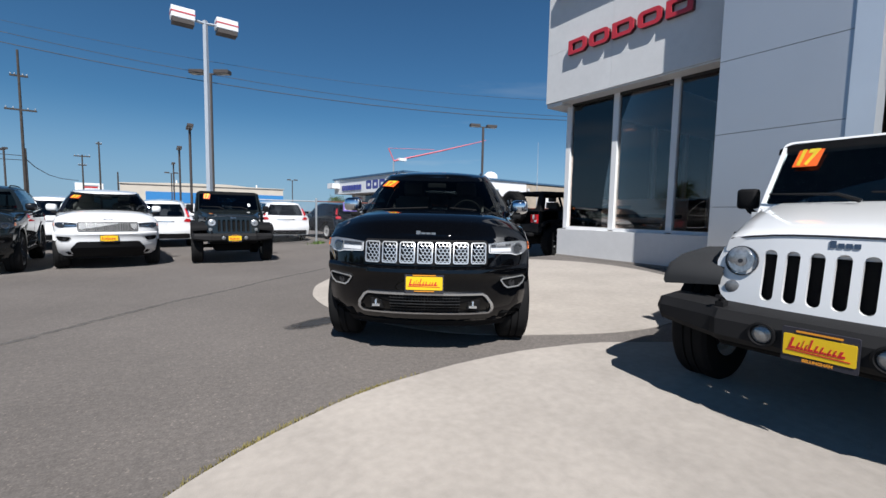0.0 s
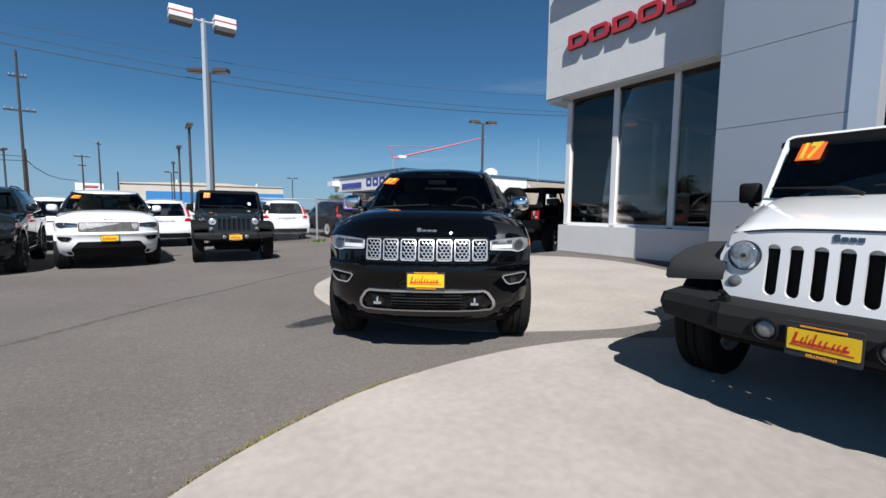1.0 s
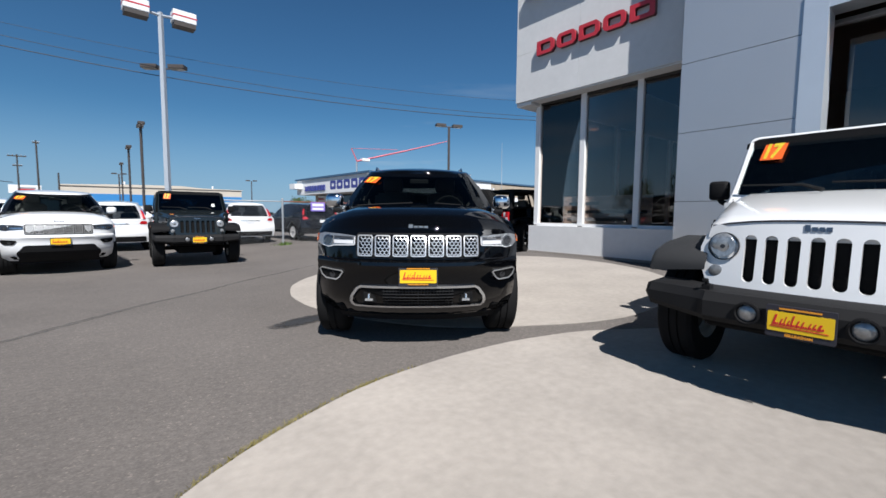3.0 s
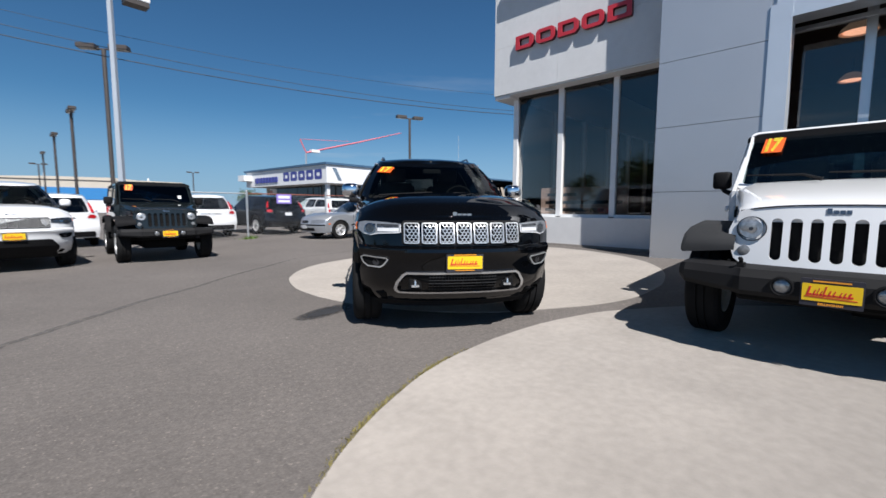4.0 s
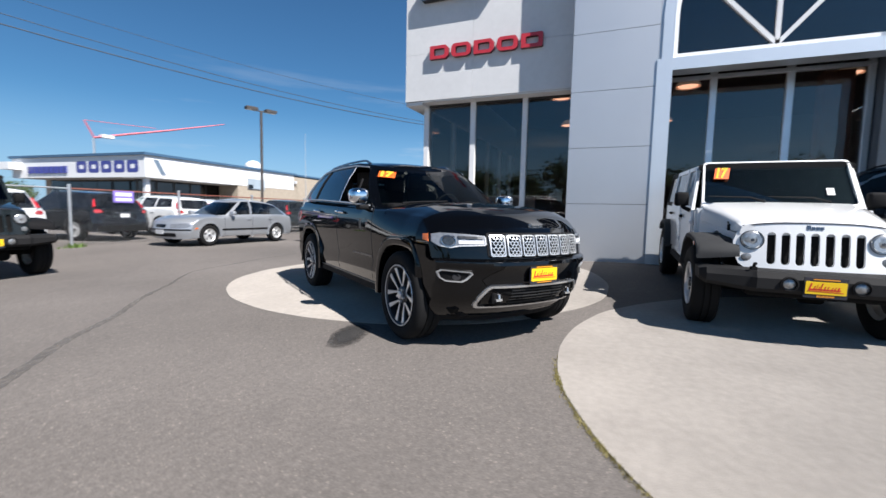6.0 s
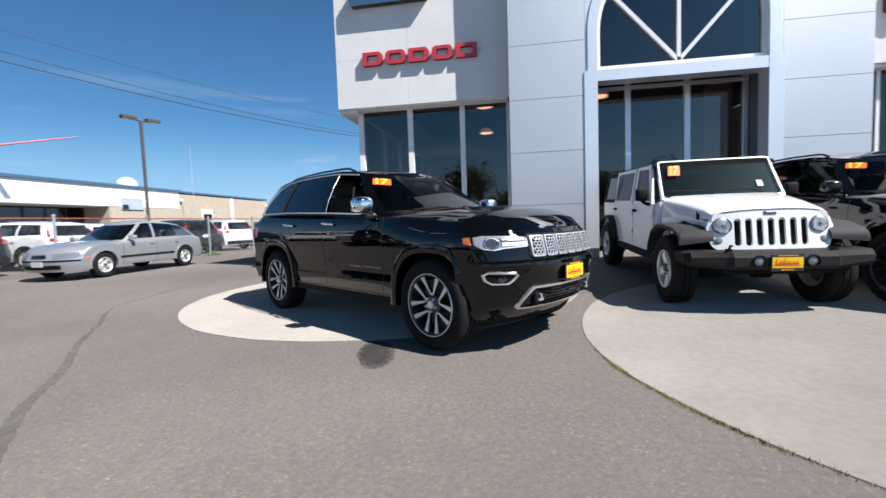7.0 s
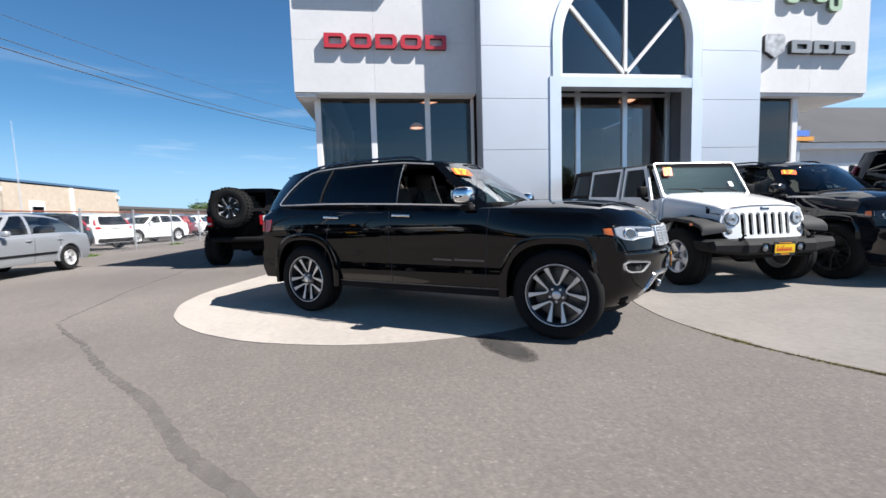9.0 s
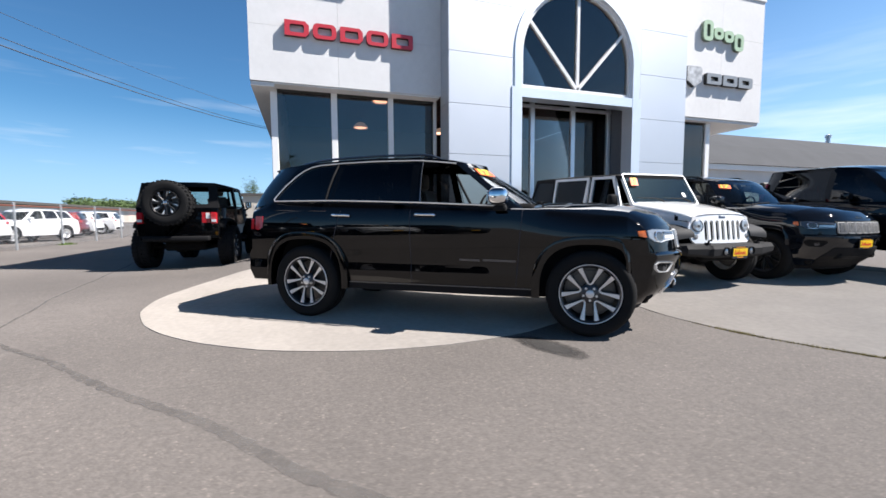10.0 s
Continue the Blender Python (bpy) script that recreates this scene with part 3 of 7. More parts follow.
def pendant(x, y, z):
    """A dome lamp on a rod."""
    e = empty("pendant_lamp", pose(x, y, z) @ Matrix.Scale(1.35, 4), "warm lit dome pendant lamp", "lamp", "showroom lamps")
    part("rod", tube([(0, 0, 0.12), (0, 0, (4.95 - z) / 1.35)], 0.012, 6), DARKFRAME, e)
    part("shade", lathe([(0.03, 0.16), (0.10, 0.14), (0.19, 0.05), (0.21, 0.0), (0.20, 0.0), (0.17, 0.05), (0.03, 0.14)], 20, "z"), PENDANTGLASS, e, smooth=40)
    part("bulb", lathe([(0.01, 0.005), (0.16, 0.01), (0.16, 0.03), (0.01, 0.035)], 16, "z"), WARM, e)


for x, y, z in ((10.29, 0.77, 4.33), (14.63, 0.92, 4.40), (14.74, 4.06, 4.45), (11.27, 3.91, 4.55), (11.57, -2.79, 4.68)):
    pendant(x, y, z)


# ---- signs on the wings: plain blocks in the colours of the lettering ----
def sign_block(name, outline, x, depth, face, edge, label, group, hole=None):
    e = empty(name, pose(0, 0, 0), label, "sign", group)
    holes = [hole] if hole else []
    part("face", plate(outline, holes, front_put(x - depth), 0.02), face, e, smooth=30)
    part("edge", plate(outline, holes, front_put(x - depth + 0.021), depth - 0.025), edge, e, smooth=30)


def letter_outline(y0, y1, z0, z1, cut):
    """A block with slanted or round corners, read from its first side to its last."""
    c = cut
    return [(y0, z0), (y0, z1 - c * 0.2), (y0 - c * 0.2, z1), (y1 + c, z1), (y1, z1 - c), (y1, z0 + c), (y1 + c, z0)]


for i in range(5):
    y0 = 6.52 - i * 0.545
    line = rounded(y0 - 0.47, y0, 4.745, 5.045, 0.10) if i in (1, 3) else letter_outline(y0, y0 - 0.47, 4.745, 5.045, 0.07 if i < 3 else 0.02)
    sign_block("sign_letter", line, 7.72, 0.10, SIGNRED, SIGNRIM,
               "red raised plain block of wall sign", "red sign blocks", rounded(y0 - 0.375, y0 - 0.10, 4.815, 4.975, 0.04))
sign_block("sign_emblem", [(-4.02, 5.20), (-4.06, 5.26), (-4.50, 5.26), (-4.55, 5.20), (-4.55, 4.86), (-4.29, 4.70), (-4.02, 4.86)], 7.72, 0.12, EMBLEM, DARKFRAME, "silver shield-shaped wall emblem", "grey sign")
for i in range(3):
    y0 = -4.75 - i * 0.62
    sign_block("sign_letter", letter_outline(y0, y0 - 0.56, 4.83, 5.13, 0.04), 7.72, 0.12, SIGNGREY, DARKFRAME, "dark grey raised plain block of wall sign", "grey sign", rounded(y0 - 0.42, y0 - 0.14, 4.92, 5.04, 0.02))
for i, (w, z0, z1) in enumerate(((0.36, 6.02, 6.58), (0.36, 6.10, 6.42), (0.36, 6.06, 6.38), (0.36, 5.86, 6.34))):
    y0 = -4.58 - i * 0.40
    sign_block("sign_letter", rounded(y0 - w, y0, z0, z1, 0.12), 7.72, 0.10, SIGNGREEN, SIGNGREENSIDE, "pale green raised plain block of wall sign", "green sign", rounded(y0 - w + 0.11, y0 - 0.11, z0 + 0.11, z1 - 0.11, 0.04))
# long metal badge over the red blocks
sign_block("sign_badge", rounded(4.95, 6.75, 6.08, 6.5, 0.05), 7.72, 0.18, SATIN, DARKFRAME, "long silver winged wall badge", "badge")

# paper banner leaning inside the north windows, its words too faint to read
bn = empty("banner", pose(8.18, 5.05, 0.94), "tan paper banner inside showroom window", "banner")
part("sheet", box(-0.004, 0.0, -1.05, 1.02, 0.0, 0.62), POSTER, bn)
for z, y0, y1 in ((0.42, 0.1, 0.85), (0.24, -0.95, 0.9), (0.07, -0.55, 0.9)):
    part("word_bar", box(-0.008, -0.005, y0, y1, z, z + 0.07), INK_DARK, bn)

# ---- marks on the ground ----
def ribbon(name, pts, widths, material, label, lift=0.003, jag=0.012, seed=3):
    """A thin uneven strip that lies on the ground."""
    rng = random.Random(seed)
    dense = []
    for (a, b), (wa, wb) in zip(zip(pts, pts[1:]), zip(widths, widths[1:])):
        n = max(2, int((Vector(b) - Vector(a)).length / 0.07))
        for i in range(n):
            t = i / n
            dense.append((a[0] + (b[0] - a[0]) * t, a[1] + (b[1] - a[1]) * t, wa + (wb - wa) * t))
    bm = bmesh.new()
    prev = None
    for i, (x, y, w) in enumerate(dense):
        x2, y2, _ = dense[min(i + 1, len(dense) - 1)]
        x1, y1, _ = dense[max(i - 1, 0)]
        d = Vector((x2 - x1, y2 - y1)).normalized()
        n = Vector((-d.y, d.x))
        c = Vector((x, y)) + n * (0.05 * noise.noise((x * 0.9, y * 0.9, 4)))
        pair = []
        for s in (1, -1):
            p = c + n * (s * (w / 2 + rng.uniform(-jag, jag)))
            pair.append(bm.verts.new((p.x, p.y, ground_z(p.x, p.y) + lift)))
        if prev:
            bm.faces.new((prev[0], prev[1], pair[1], pair[0]))
        prev = pair
    mesh_ob(name, bm, material, None, label, "ground mark", kind="structure")


ribbon("ground_crack_seal", [(-3.2, 3.1), (-1.4, 4.75), (-0.5, 5.72), (0.15, 6.36), (0.82, 6.88), (1.55, 7.55), (2.3, 8.2), (3.4, 9.2)], [0.07, 0.08, 0.09, 0.085, 0.075, 0.06, 0.05, 0.04], TAR,
       "dark crack seal snaking over asphalt")
ribbon("ground_crack", [(3.4, 9.2), (5.25, 9.57), (8.5, 9.95), (12, 10.4)], [0.035, 0.03, 0.03, 0.02], TAR, "thin dark crack in asphalt", seed=5, jag=0.006)


def blot(cx, cy, rx, ry, turn, material, label, seed):
    rng = random.Random(seed)
    bm = bmesh.new()
    ring = []
    for i in range(40):
        a = 2 * math.pi * i / 40
        k = 1 + 0.22 * noise.noise((math.cos(a) * 1.6, math.sin(a) * 1.6, seed)) + rng.uniform(-0.04, 0.04)
        u, v = rx * k * math.cos(a), ry * k * math.sin(a)
        c, s = math.cos(turn), math.sin(turn)
        x, y = cx + u * c - v * s, cy + u * s + v * c
        ring.append(bm.verts.new((u, v, ground_z(x, y) + 0.0035)))
    bm.faces.new(ring)
    ob = mesh_ob("ground_stain", bm, material, None, label, "ground mark", kind="structure")
    ob.matrix_basis = pose(cx, cy, 0, 0, 0, math.degrees(turn))


blot(1.34, 4.39, 0.40, 0.155, radians(18), DAMP, "dark damp stain on asphalt", 3)


def tufts(name, pts, material, label, n, size, seed):
    """Many small blades along a line, too fine to count."""
    rng = random.Random(seed)
    bm = bmesh.new()
    for _ in range(n):
        x, y = pts(rng)
        z = ground_z(x, y)
        a = rng.uniform(0, 6.28)
        h, w = size * rng.uniform(0.4, 1.2), size * 0.12
        dx, dy = math.cos(a), math.sin(a)
        lean = h * rng.uniform(0.2, 0.8)
        bm.faces.new([bm.verts.new(p) for p in ((x - dy * w, y + dx * w, z), (x + dy * w, y - dx * w, z), (x + dx * lean, y + dy * lean, z + h))])
    mesh_ob(name, bm, material, None, label, "weeds", kind="stuff")


def pad_edge(rng):
    a = radians(rng.choice((rng.uniform(95, 150), rng.gauss(118, 4), rng.gauss(104, 2.5), rng.gauss(140, 4))))
    r = 3.2 + abs(rng.gauss(0, 0.016))
    return PADS[0][0] + r * math.cos(a), PADS[0][1] + r * math.sin(a)


tufts("edge_weeds", pad_edge, MOSS, "dry yellow weeds along pad edge", 1700, 0.021, 4)
for k, x in enumerate((4.85, 14.0, 20.1)):
    tufts("fence_weeds", lambda rng, x=x: (x + rng.gauss(0, 0.16), 15.62 + rng.gauss(0, 0.12)), GRASS, "green weeds at foot of fence post", 160, 0.11, 20 + k)

# ---- vehicle materials ----
def paint(name, color, metal=0.0, rough=0.3):
    return mat(name, color, rough, metal, coat=1.0, vary=0.02, scale=2.0, spec=0.0 if max(color) < 0.1 else 0.5)


PAINT_BLACK = paint("black_paint", (0.0016, 0.0018, 0.0024), 0.0, 0.5)
PAINT_NAVY = paint("black_blue_paint", (0.004, 0.0055, 0.009), 0.0, 0.4)
PAINT_WHITE = paint("white_paint", (0.77, 0.78, 0.79), 0.0, 0.35)
PAINT_SILVER = paint("silver_paint", (0.38, 0.40, 0.43), 0.5, 0.35)
PAINT_GREY = paint("dark_grey_paint", (0.0125, 0.017, 0.0195), 0.0, 0.4)
PAINT_RED = paint("dark_red_paint", (0.16, 0.012, 0.015), 0.2, 0.4)
PLASTIC = mat("black_plastic", (0.009, 0.009, 0.010), 0.75, spec=0.15, vary=0.1, bump=0.05, bump_scale=300)
GREYPLASTIC = mat("grey_plastic", (0.034, 0.035, 0.037), 0.72, spec=0.2, vary=0.1, bump=0.08, bump_scale=300)
BUMPER = mat("bumper_plastic", (0.013, 0.013, 0.014), 0.7, spec=0.2, vary=0.12, bump=0.08, bump_scale=300)
GLOSSBLACK = mat("gloss_black_trim", (0.008, 0.008, 0.009), 0.15)
RUBBER = mat("tyre_rubber", (0.010, 0.010, 0.0105), 0.85, spec=0.2, vary=0.15, scale=5, bump=0.1)
RIMSILVER = mat("machined_alloy", (0.72, 0.72, 0.72), 0.35, 0.6, vary=0.05)
RIMDARK = mat("dark_alloy", (0.07, 0.07, 0.075), 0.35, 0.6)
RIMBLACK = mat("black_alloy", (0.01, 0.01, 0.011), 0.3, 0.3)
STEEL = mat("brake_steel", (0.10, 0.097, 0.095), 0.4, 0.9)
CARGLASS = glass_mat("clear_car_glass", (0.43, 0.51, 0.50), ior=1.34)
JEEPGLASS = glass_mat("dusty_windshield", (0.66, 0.76, 0.75), ior=1.68, film=0.0010)
SMOKE = glass_mat("smoked_car_glass", (0.30, 0.34, 0.36), ior=1.68)
PRIVACY = glass_mat("privacy_glass", (0.05, 0.055, 0.06), ior=1.62)
CABIN = mat("dark_cabin", (0.008, 0.008, 0.0085), 0.85, spec=0.12)
SEATCLOTH = mat("seat_leather", (0.085, 0.078, 0.072), 0.6, vary=0.1)
LENS = mat("clear_lens", (0.42, 0.43, 0.44), 0.30, 0.6, vary=0.35, scale=45, coat=1.0)
LENSBAR = mat("silver_lamp_bar", (0.25, 0.26, 0.275), 0.3, 0.45, vary=0.25, scale=28, coat=1.0)
FOGLENS = mat("grey_fog_lens", (0.26, 0.265, 0.27), 0.25, 0.5, vary=0.35, scale=45, coat=1.0)
TURNLENS = mat("grey_turn_lens", (0.22, 0.225, 0.23), 0.3, 0.3, vary=0.3, scale=40, coat=0.6)
HOUSING = mat("dark_lamp_housing", (0.055, 0.058, 0.063), 0.25, 0.4, vary=0.4, scale=22, coat=1.0)
LENSDARK = mat("smoked_lens", (0.03, 0.032, 0.035), 0.05, coat=1.0)
AMBER = mat("amber_lens", (0.75, 0.17, 0.03), 0.15, coat=0.6)
TAILRED = mat("red_tail_lens", (0.45, 0.012, 0.018), 0.12, coat=1.0)
YELLOW = mat("yellow_plate", (0.80, 0.52, 0.01), 0.45, vary=0.03)
PLATERED = mat("red_ink", (0.55, 0.02, 0.02), 0.5)
STICKER = mat("orange_sticker", (0.82, 0.12, 0.015), 0.5)
STICKERTEXT = mat("yellow_figures", (0.95, 0.80, 0.08), 0.5)
PLATEWHITE = mat("white_number_plate", (0.65, 0.66, 0.68), 0.5)
INK = mat("dark_ink", (0.02, 0.02, 0.03), 0.6)


def text_bm(text, size, depth=0.003):
    """Lettering as a mesh, centred, flat in x and y."""
    cu = bpy.data.curves.new("lettering", "FONT")
    cu.body, cu.size, cu.extrude, cu.align_x, cu.align_y = text, size, depth, "CENTER", "CENTER"
    cu.resolution_u = 3
    cu.offset = size * 0.05
    tmp = bpy.data.objects.new("lettering", cu)
    me = bpy.data.meshes.new_from_object(tmp)
    bm = bmesh.new()
    bm.from_mesh(me)
    bpy.data.objects.remove(tmp)
    bpy.data.meshes.remove(me)
    return bm


# ---- wheels ----
WHEEL_MESH = {}


def wheel_meshes(kind, r, w, rim_r):
    """The meshes of one wheel: its axle lies along y, its outer face at +y."""
    key = (kind, r, w)
    if key in WHEEL_MESH:
        return WHEEL_MESH[key]
    h = w / 2
    tyre = bmesh.new()
    add_lathe(tyre, [(rim_r - 0.01, h * 0.72), (rim_r + 0.015, h * 0.90), (rim_r + 0.03, h * 0.93), ((r + rim_r) / 2 + 0.01, h), (r - 0.03, h * 0.95), (r - 0.010, h * 0.84),
                     (r, h * 0.70), (r, h * 0.27), (r - 0.012, h * 0.26), (r - 0.012, h * 0.18), (r, h * 0.17), (r, -h * 0.17), (r - 0.012, -h * 0.18),
                     (r - 0.012, -h * 0.26), (r, -h * 0.27), (r, -h * 0.7), (r - 0.02, -h * 0.9), ((r + rim_r) / 2, -h), (rim_r, -h * 0.8)], 48, "y", close=True)
    if kind == "mud":
        lug = bmesh.new()
        add_box(lug, r - 0.03, r + 0.014, -0.05, 0.055, -0.022, 0.022)
    rim = bmesh.new()
    arms = bmesh.new()
    face = h * 0.80
    add_lathe(rim, [(rim_r, h * 0.90), (rim_r - 0.012, h * 0.92), (rim_r - 0.025, h * 0.82), (rim_r - 0.035, -h * 0.6), (rim_r, -h * 0.8)], 48, "y", caps=False)

    def spoke(a0, a1, r0, r1, w0, w1, y0, y1, thick=0.03):
        bm = bmesh.new()
        p0 = Vector((r0 * math.cos(a0), 0, r0 * math.sin(a0)))
        p1 = Vector((r1 * math.cos(a1), 0, r1 * math.sin(a1)))
        d = (p1 - p0).normalized()
        n = Vector((-d.z, 0, d.x))
        vs = []
        for p, ww, yy in ((p0, w0, y0), (p0.lerp(p1, 0.5), (w0 + w1) * 0.47, (y0 + y1) / 2 + 0.006), (p1, w1, y1)):
            for sgn, dy, k in ((-1, -0.005, 1.0), (-1, 0, 0.72), (1, 0, 0.72), (1, -0.005, 1.0), (1, -thick, 1.1), (-1, -thick, 1.1)):
                vs.append(bm.verts.new(p + n * (sgn * ww * k / 2) + Vector((0, yy + dy, 0))))
        for b in (0, 6):
            for q in range(6):
                bm.faces.new((vs[b + q], vs[b + (q + 1) % 6], vs[b + 6 + (q + 1) % 6], vs[b + 6 + q]))
        return bm

    def loop_spoke(thick=0.034):
        """Two arms of neighbouring spoke pairs, joined by a round foot near the hub; the flat face is bright, the flanks dark."""
        bm = bmesh.new()
        arm = []
        for r2, wide in ((rim_r - 0.004, 0.047), (0.222, 0.037), (0.170, 0.027), (0.125, 0.019), (0.100, 0.016)):
            arm.append((r2, math.pi / 5 - math.asin((0.045 + 0.14 * (r2 - 0.125)) / r2), wide))
        line = [(r2, -a, wide) for r2, a, wide in arm] + [(0.088, -0.12, 0.014), (0.084, 0.0, 0.015), (0.088, 0.12, 0.014)] + [(r2, a, wide) for r2, a, wide in arm[::-1]]
        pts = [Vector((r2 * math.cos(a), 0, r2 * math.sin(a))) for r2, a, _ in line]
        rows = []
        for i, (p, (r2, a, wide)) in enumerate(zip(pts, line)):
            d = (pts[min(i + 1, len(pts) - 1)] - pts[max(i - 1, 0)]).normalized()
            nrm = Vector((-d.z, 0, d.x))
            y = face - 0.020 + 0.026 * (r2 - 0.1) / (rim_r - 0.1)
            rows.append([bm.verts.new(p + nrm * (wide * k / 2) + Vector((0, y + dy, 0))) for k, dy in ((-0.94, 0), (0.94, 0), (1.1, -0.006), (1.25, -thick), (-1.25, -thick), (-1.1, -0.006))])
        for p, q in zip(rows, rows[1:]):
            for i in range(6):
                bm.faces.new((p[i], p[(i + 1) % 6], q[(i + 1) % 6], q[i])).material_index = 0 if i in (0, 1, 5) else 1
        return bm

    if kind == "split":
        kinds, count = [loop_spoke()], 5
    elif kind == "five":
        kinds, count = [spoke(0, 0, 0.04, rim_r - 0.012, 0.075, 0.115, face - 0.03, face - 0.005, 0.04)], 5
    elif kind == "mud":
        kinds, count = [spoke(0, 0, 0.05, rim_r - 0.015, 0.035, 0.05, face - 0.02, face), spoke(0.10, 0.26, rim_r * 0.5, rim_r - 0.015, 0.016, 0.035, face - 0.02, face)], 8
    else:
        kinds, count = [spoke(0, 0, 0.05, rim_r - 0.015, 0.032, 0.040, face - 0.02, face)], 10
    lip = bmesh.new()
    add_lathe(lip, [(rim_r + 0.001, h * 0.90), (rim_r - 0.003, h * 0.94), (rim_r - 0.008, h * 0.93), (rim_r - 0.010, h * 0.86)], 48, "y", caps=False)
    add_lathe(arms, [(0.088, face - 0.06), (0.086, face - 0.034), (0.070, face - 0.020), (0.035, face - 0.014)], 24, "y", caps=False)
    cap = bmesh.new()
    add_lathe(cap, [(0.036, face - 0.02), (0.036, face + 0.004), (0.03, face + 0.008)], 20, "y")
    for i in range(5):
        a = math.pi / 2 + 2 * math.pi * (i + 0.5) / 5
        add_lathe(cap, [(0.011, face - 0.02), (0.011, face + 0.002)], 8, "y", at=(0.058 * math.cos(a), 0, 0.058 * math.sin(a)))
    disc = bmesh.new()
    add_lathe(disc, [(0.07, h * 0.05), (rim_r - 0.07, h * 0.05), (rim_r - 0.07, -h * 0.1), (0.07, -h * 0.1)], 32, "y", close=True)
    add_lathe(disc, [(rim_r - 0.045, -h * 0.12), (0.02, -h * 0.14)], 32, "y")
    out = {}
    out["count"] = count
    for k, bm, ms in ([("lug", lug, RUBBER)] if kind == "mud" else []) + [("tyre", tyre, RUBBER), ("rim", rim, None), ("hub", arms, None), ("lip", lip, None), ("cap", cap, None), ("disc", disc, STEEL)] + [("spoke%d" % i, b, None) for i, b in enumerate(kinds)]:
        me = bpy.data.meshes.new(k)
        bmesh.ops.recalc_face_normals(bm, faces=bm.faces)
        bm.to_mesh(me)
        bm.free()
        me.polygons.foreach_set("use_smooth", [True] * len(me.polygons))
        me.set_sharp_from_angle(angle=radians(38))
        out[k] = (me, ms)
    WHEEL_MESH[key] = out
    return out


def wheel(parent, kind, x, y, z, r, w, rim_r, rim_mat, cap_mat, name="wheel", rz=0.0, rx=0.0, barrel=None, spoke_mat=None):
    """A wheel part with tyre and rim under it; y's sign says which way it faces."""
    ms = wheel_meshes(kind, r, w, rim_r)

    def own(key, material):
        """The mesh of that piece in that material, made once."""
        shared = ms.setdefault("made", {})
        if (key, material.name) not in shared:
            me = ms[key][0].copy()
            me.materials.append(material)
            if kind == "split" and key.startswith("spoke"):
                me.materials.append(RIMDARK)
            shared[(key, material.name)] = me
        return shared[(key, material.name)]

    d = new(name, own("disc", STEEL))
    d.parent = parent
    d.matrix_basis = pose(x, y, z, rx, 0, rz + (0 if y >= 0 else 180))
    for key, material in (("tyre", RUBBER), ("rim", barrel or rim_mat), ("hub", barrel or rim_mat), ("lip", rim_mat), ("cap", cap_mat)):
        o = new({"cap": "hub_cap", "lip": "rim_lip"}.get(key, key), own(key, material))
        o.parent = d
    if "lug" in ms:
        for k in range(68):
            sgn = 1 if k % 2 else -1
            o = new("tread_lug", own("lug", RUBBER))
            o.parent = d
            o.matrix_basis = Matrix.Rotation(2 * math.pi * (k // 2) / 34, 4, "Y") @ Matrix.Translation((0, sgn * w * 0.275, 0)) @ Matrix.Rotation(0.12 * sgn, 4, "X")
    for i in range(2):
        if "spoke%d" % i in ms:
            me = own("spoke%d" % i, spoke_mat if spoke_mat and i else rim_mat)
            for k in range(ms["count"]):
                o = new("spoke", me)
                o.parent = d
                o.matrix_basis = Matrix.Rotation((-0.5 if kind == "split" else 0.5) * math.pi + 2 * math.pi * k / ms["count"], 4, "Y")
    return d


# ---- lofted car bodies ----
def car_pose(x, y, yaw, base):
    """A car standing on the ground with its middle at x, y; base is the distance of its axles."""
    c, s = math.cos(radians(yaw)), math.sin(radians(yaw))
    f = ground_z(x + c * base / 2, y + s * base / 2) + 0.010
    b = ground_z(x - c * base / 2, y - s * base / 2) + 0.010
    pitch = math.degrees(math.atan2(f - b, base))
    return pose(x, y, (f + b) / 2, 0, 0, yaw) @ pose(0, 0, 0, 0, -pitch, 0)


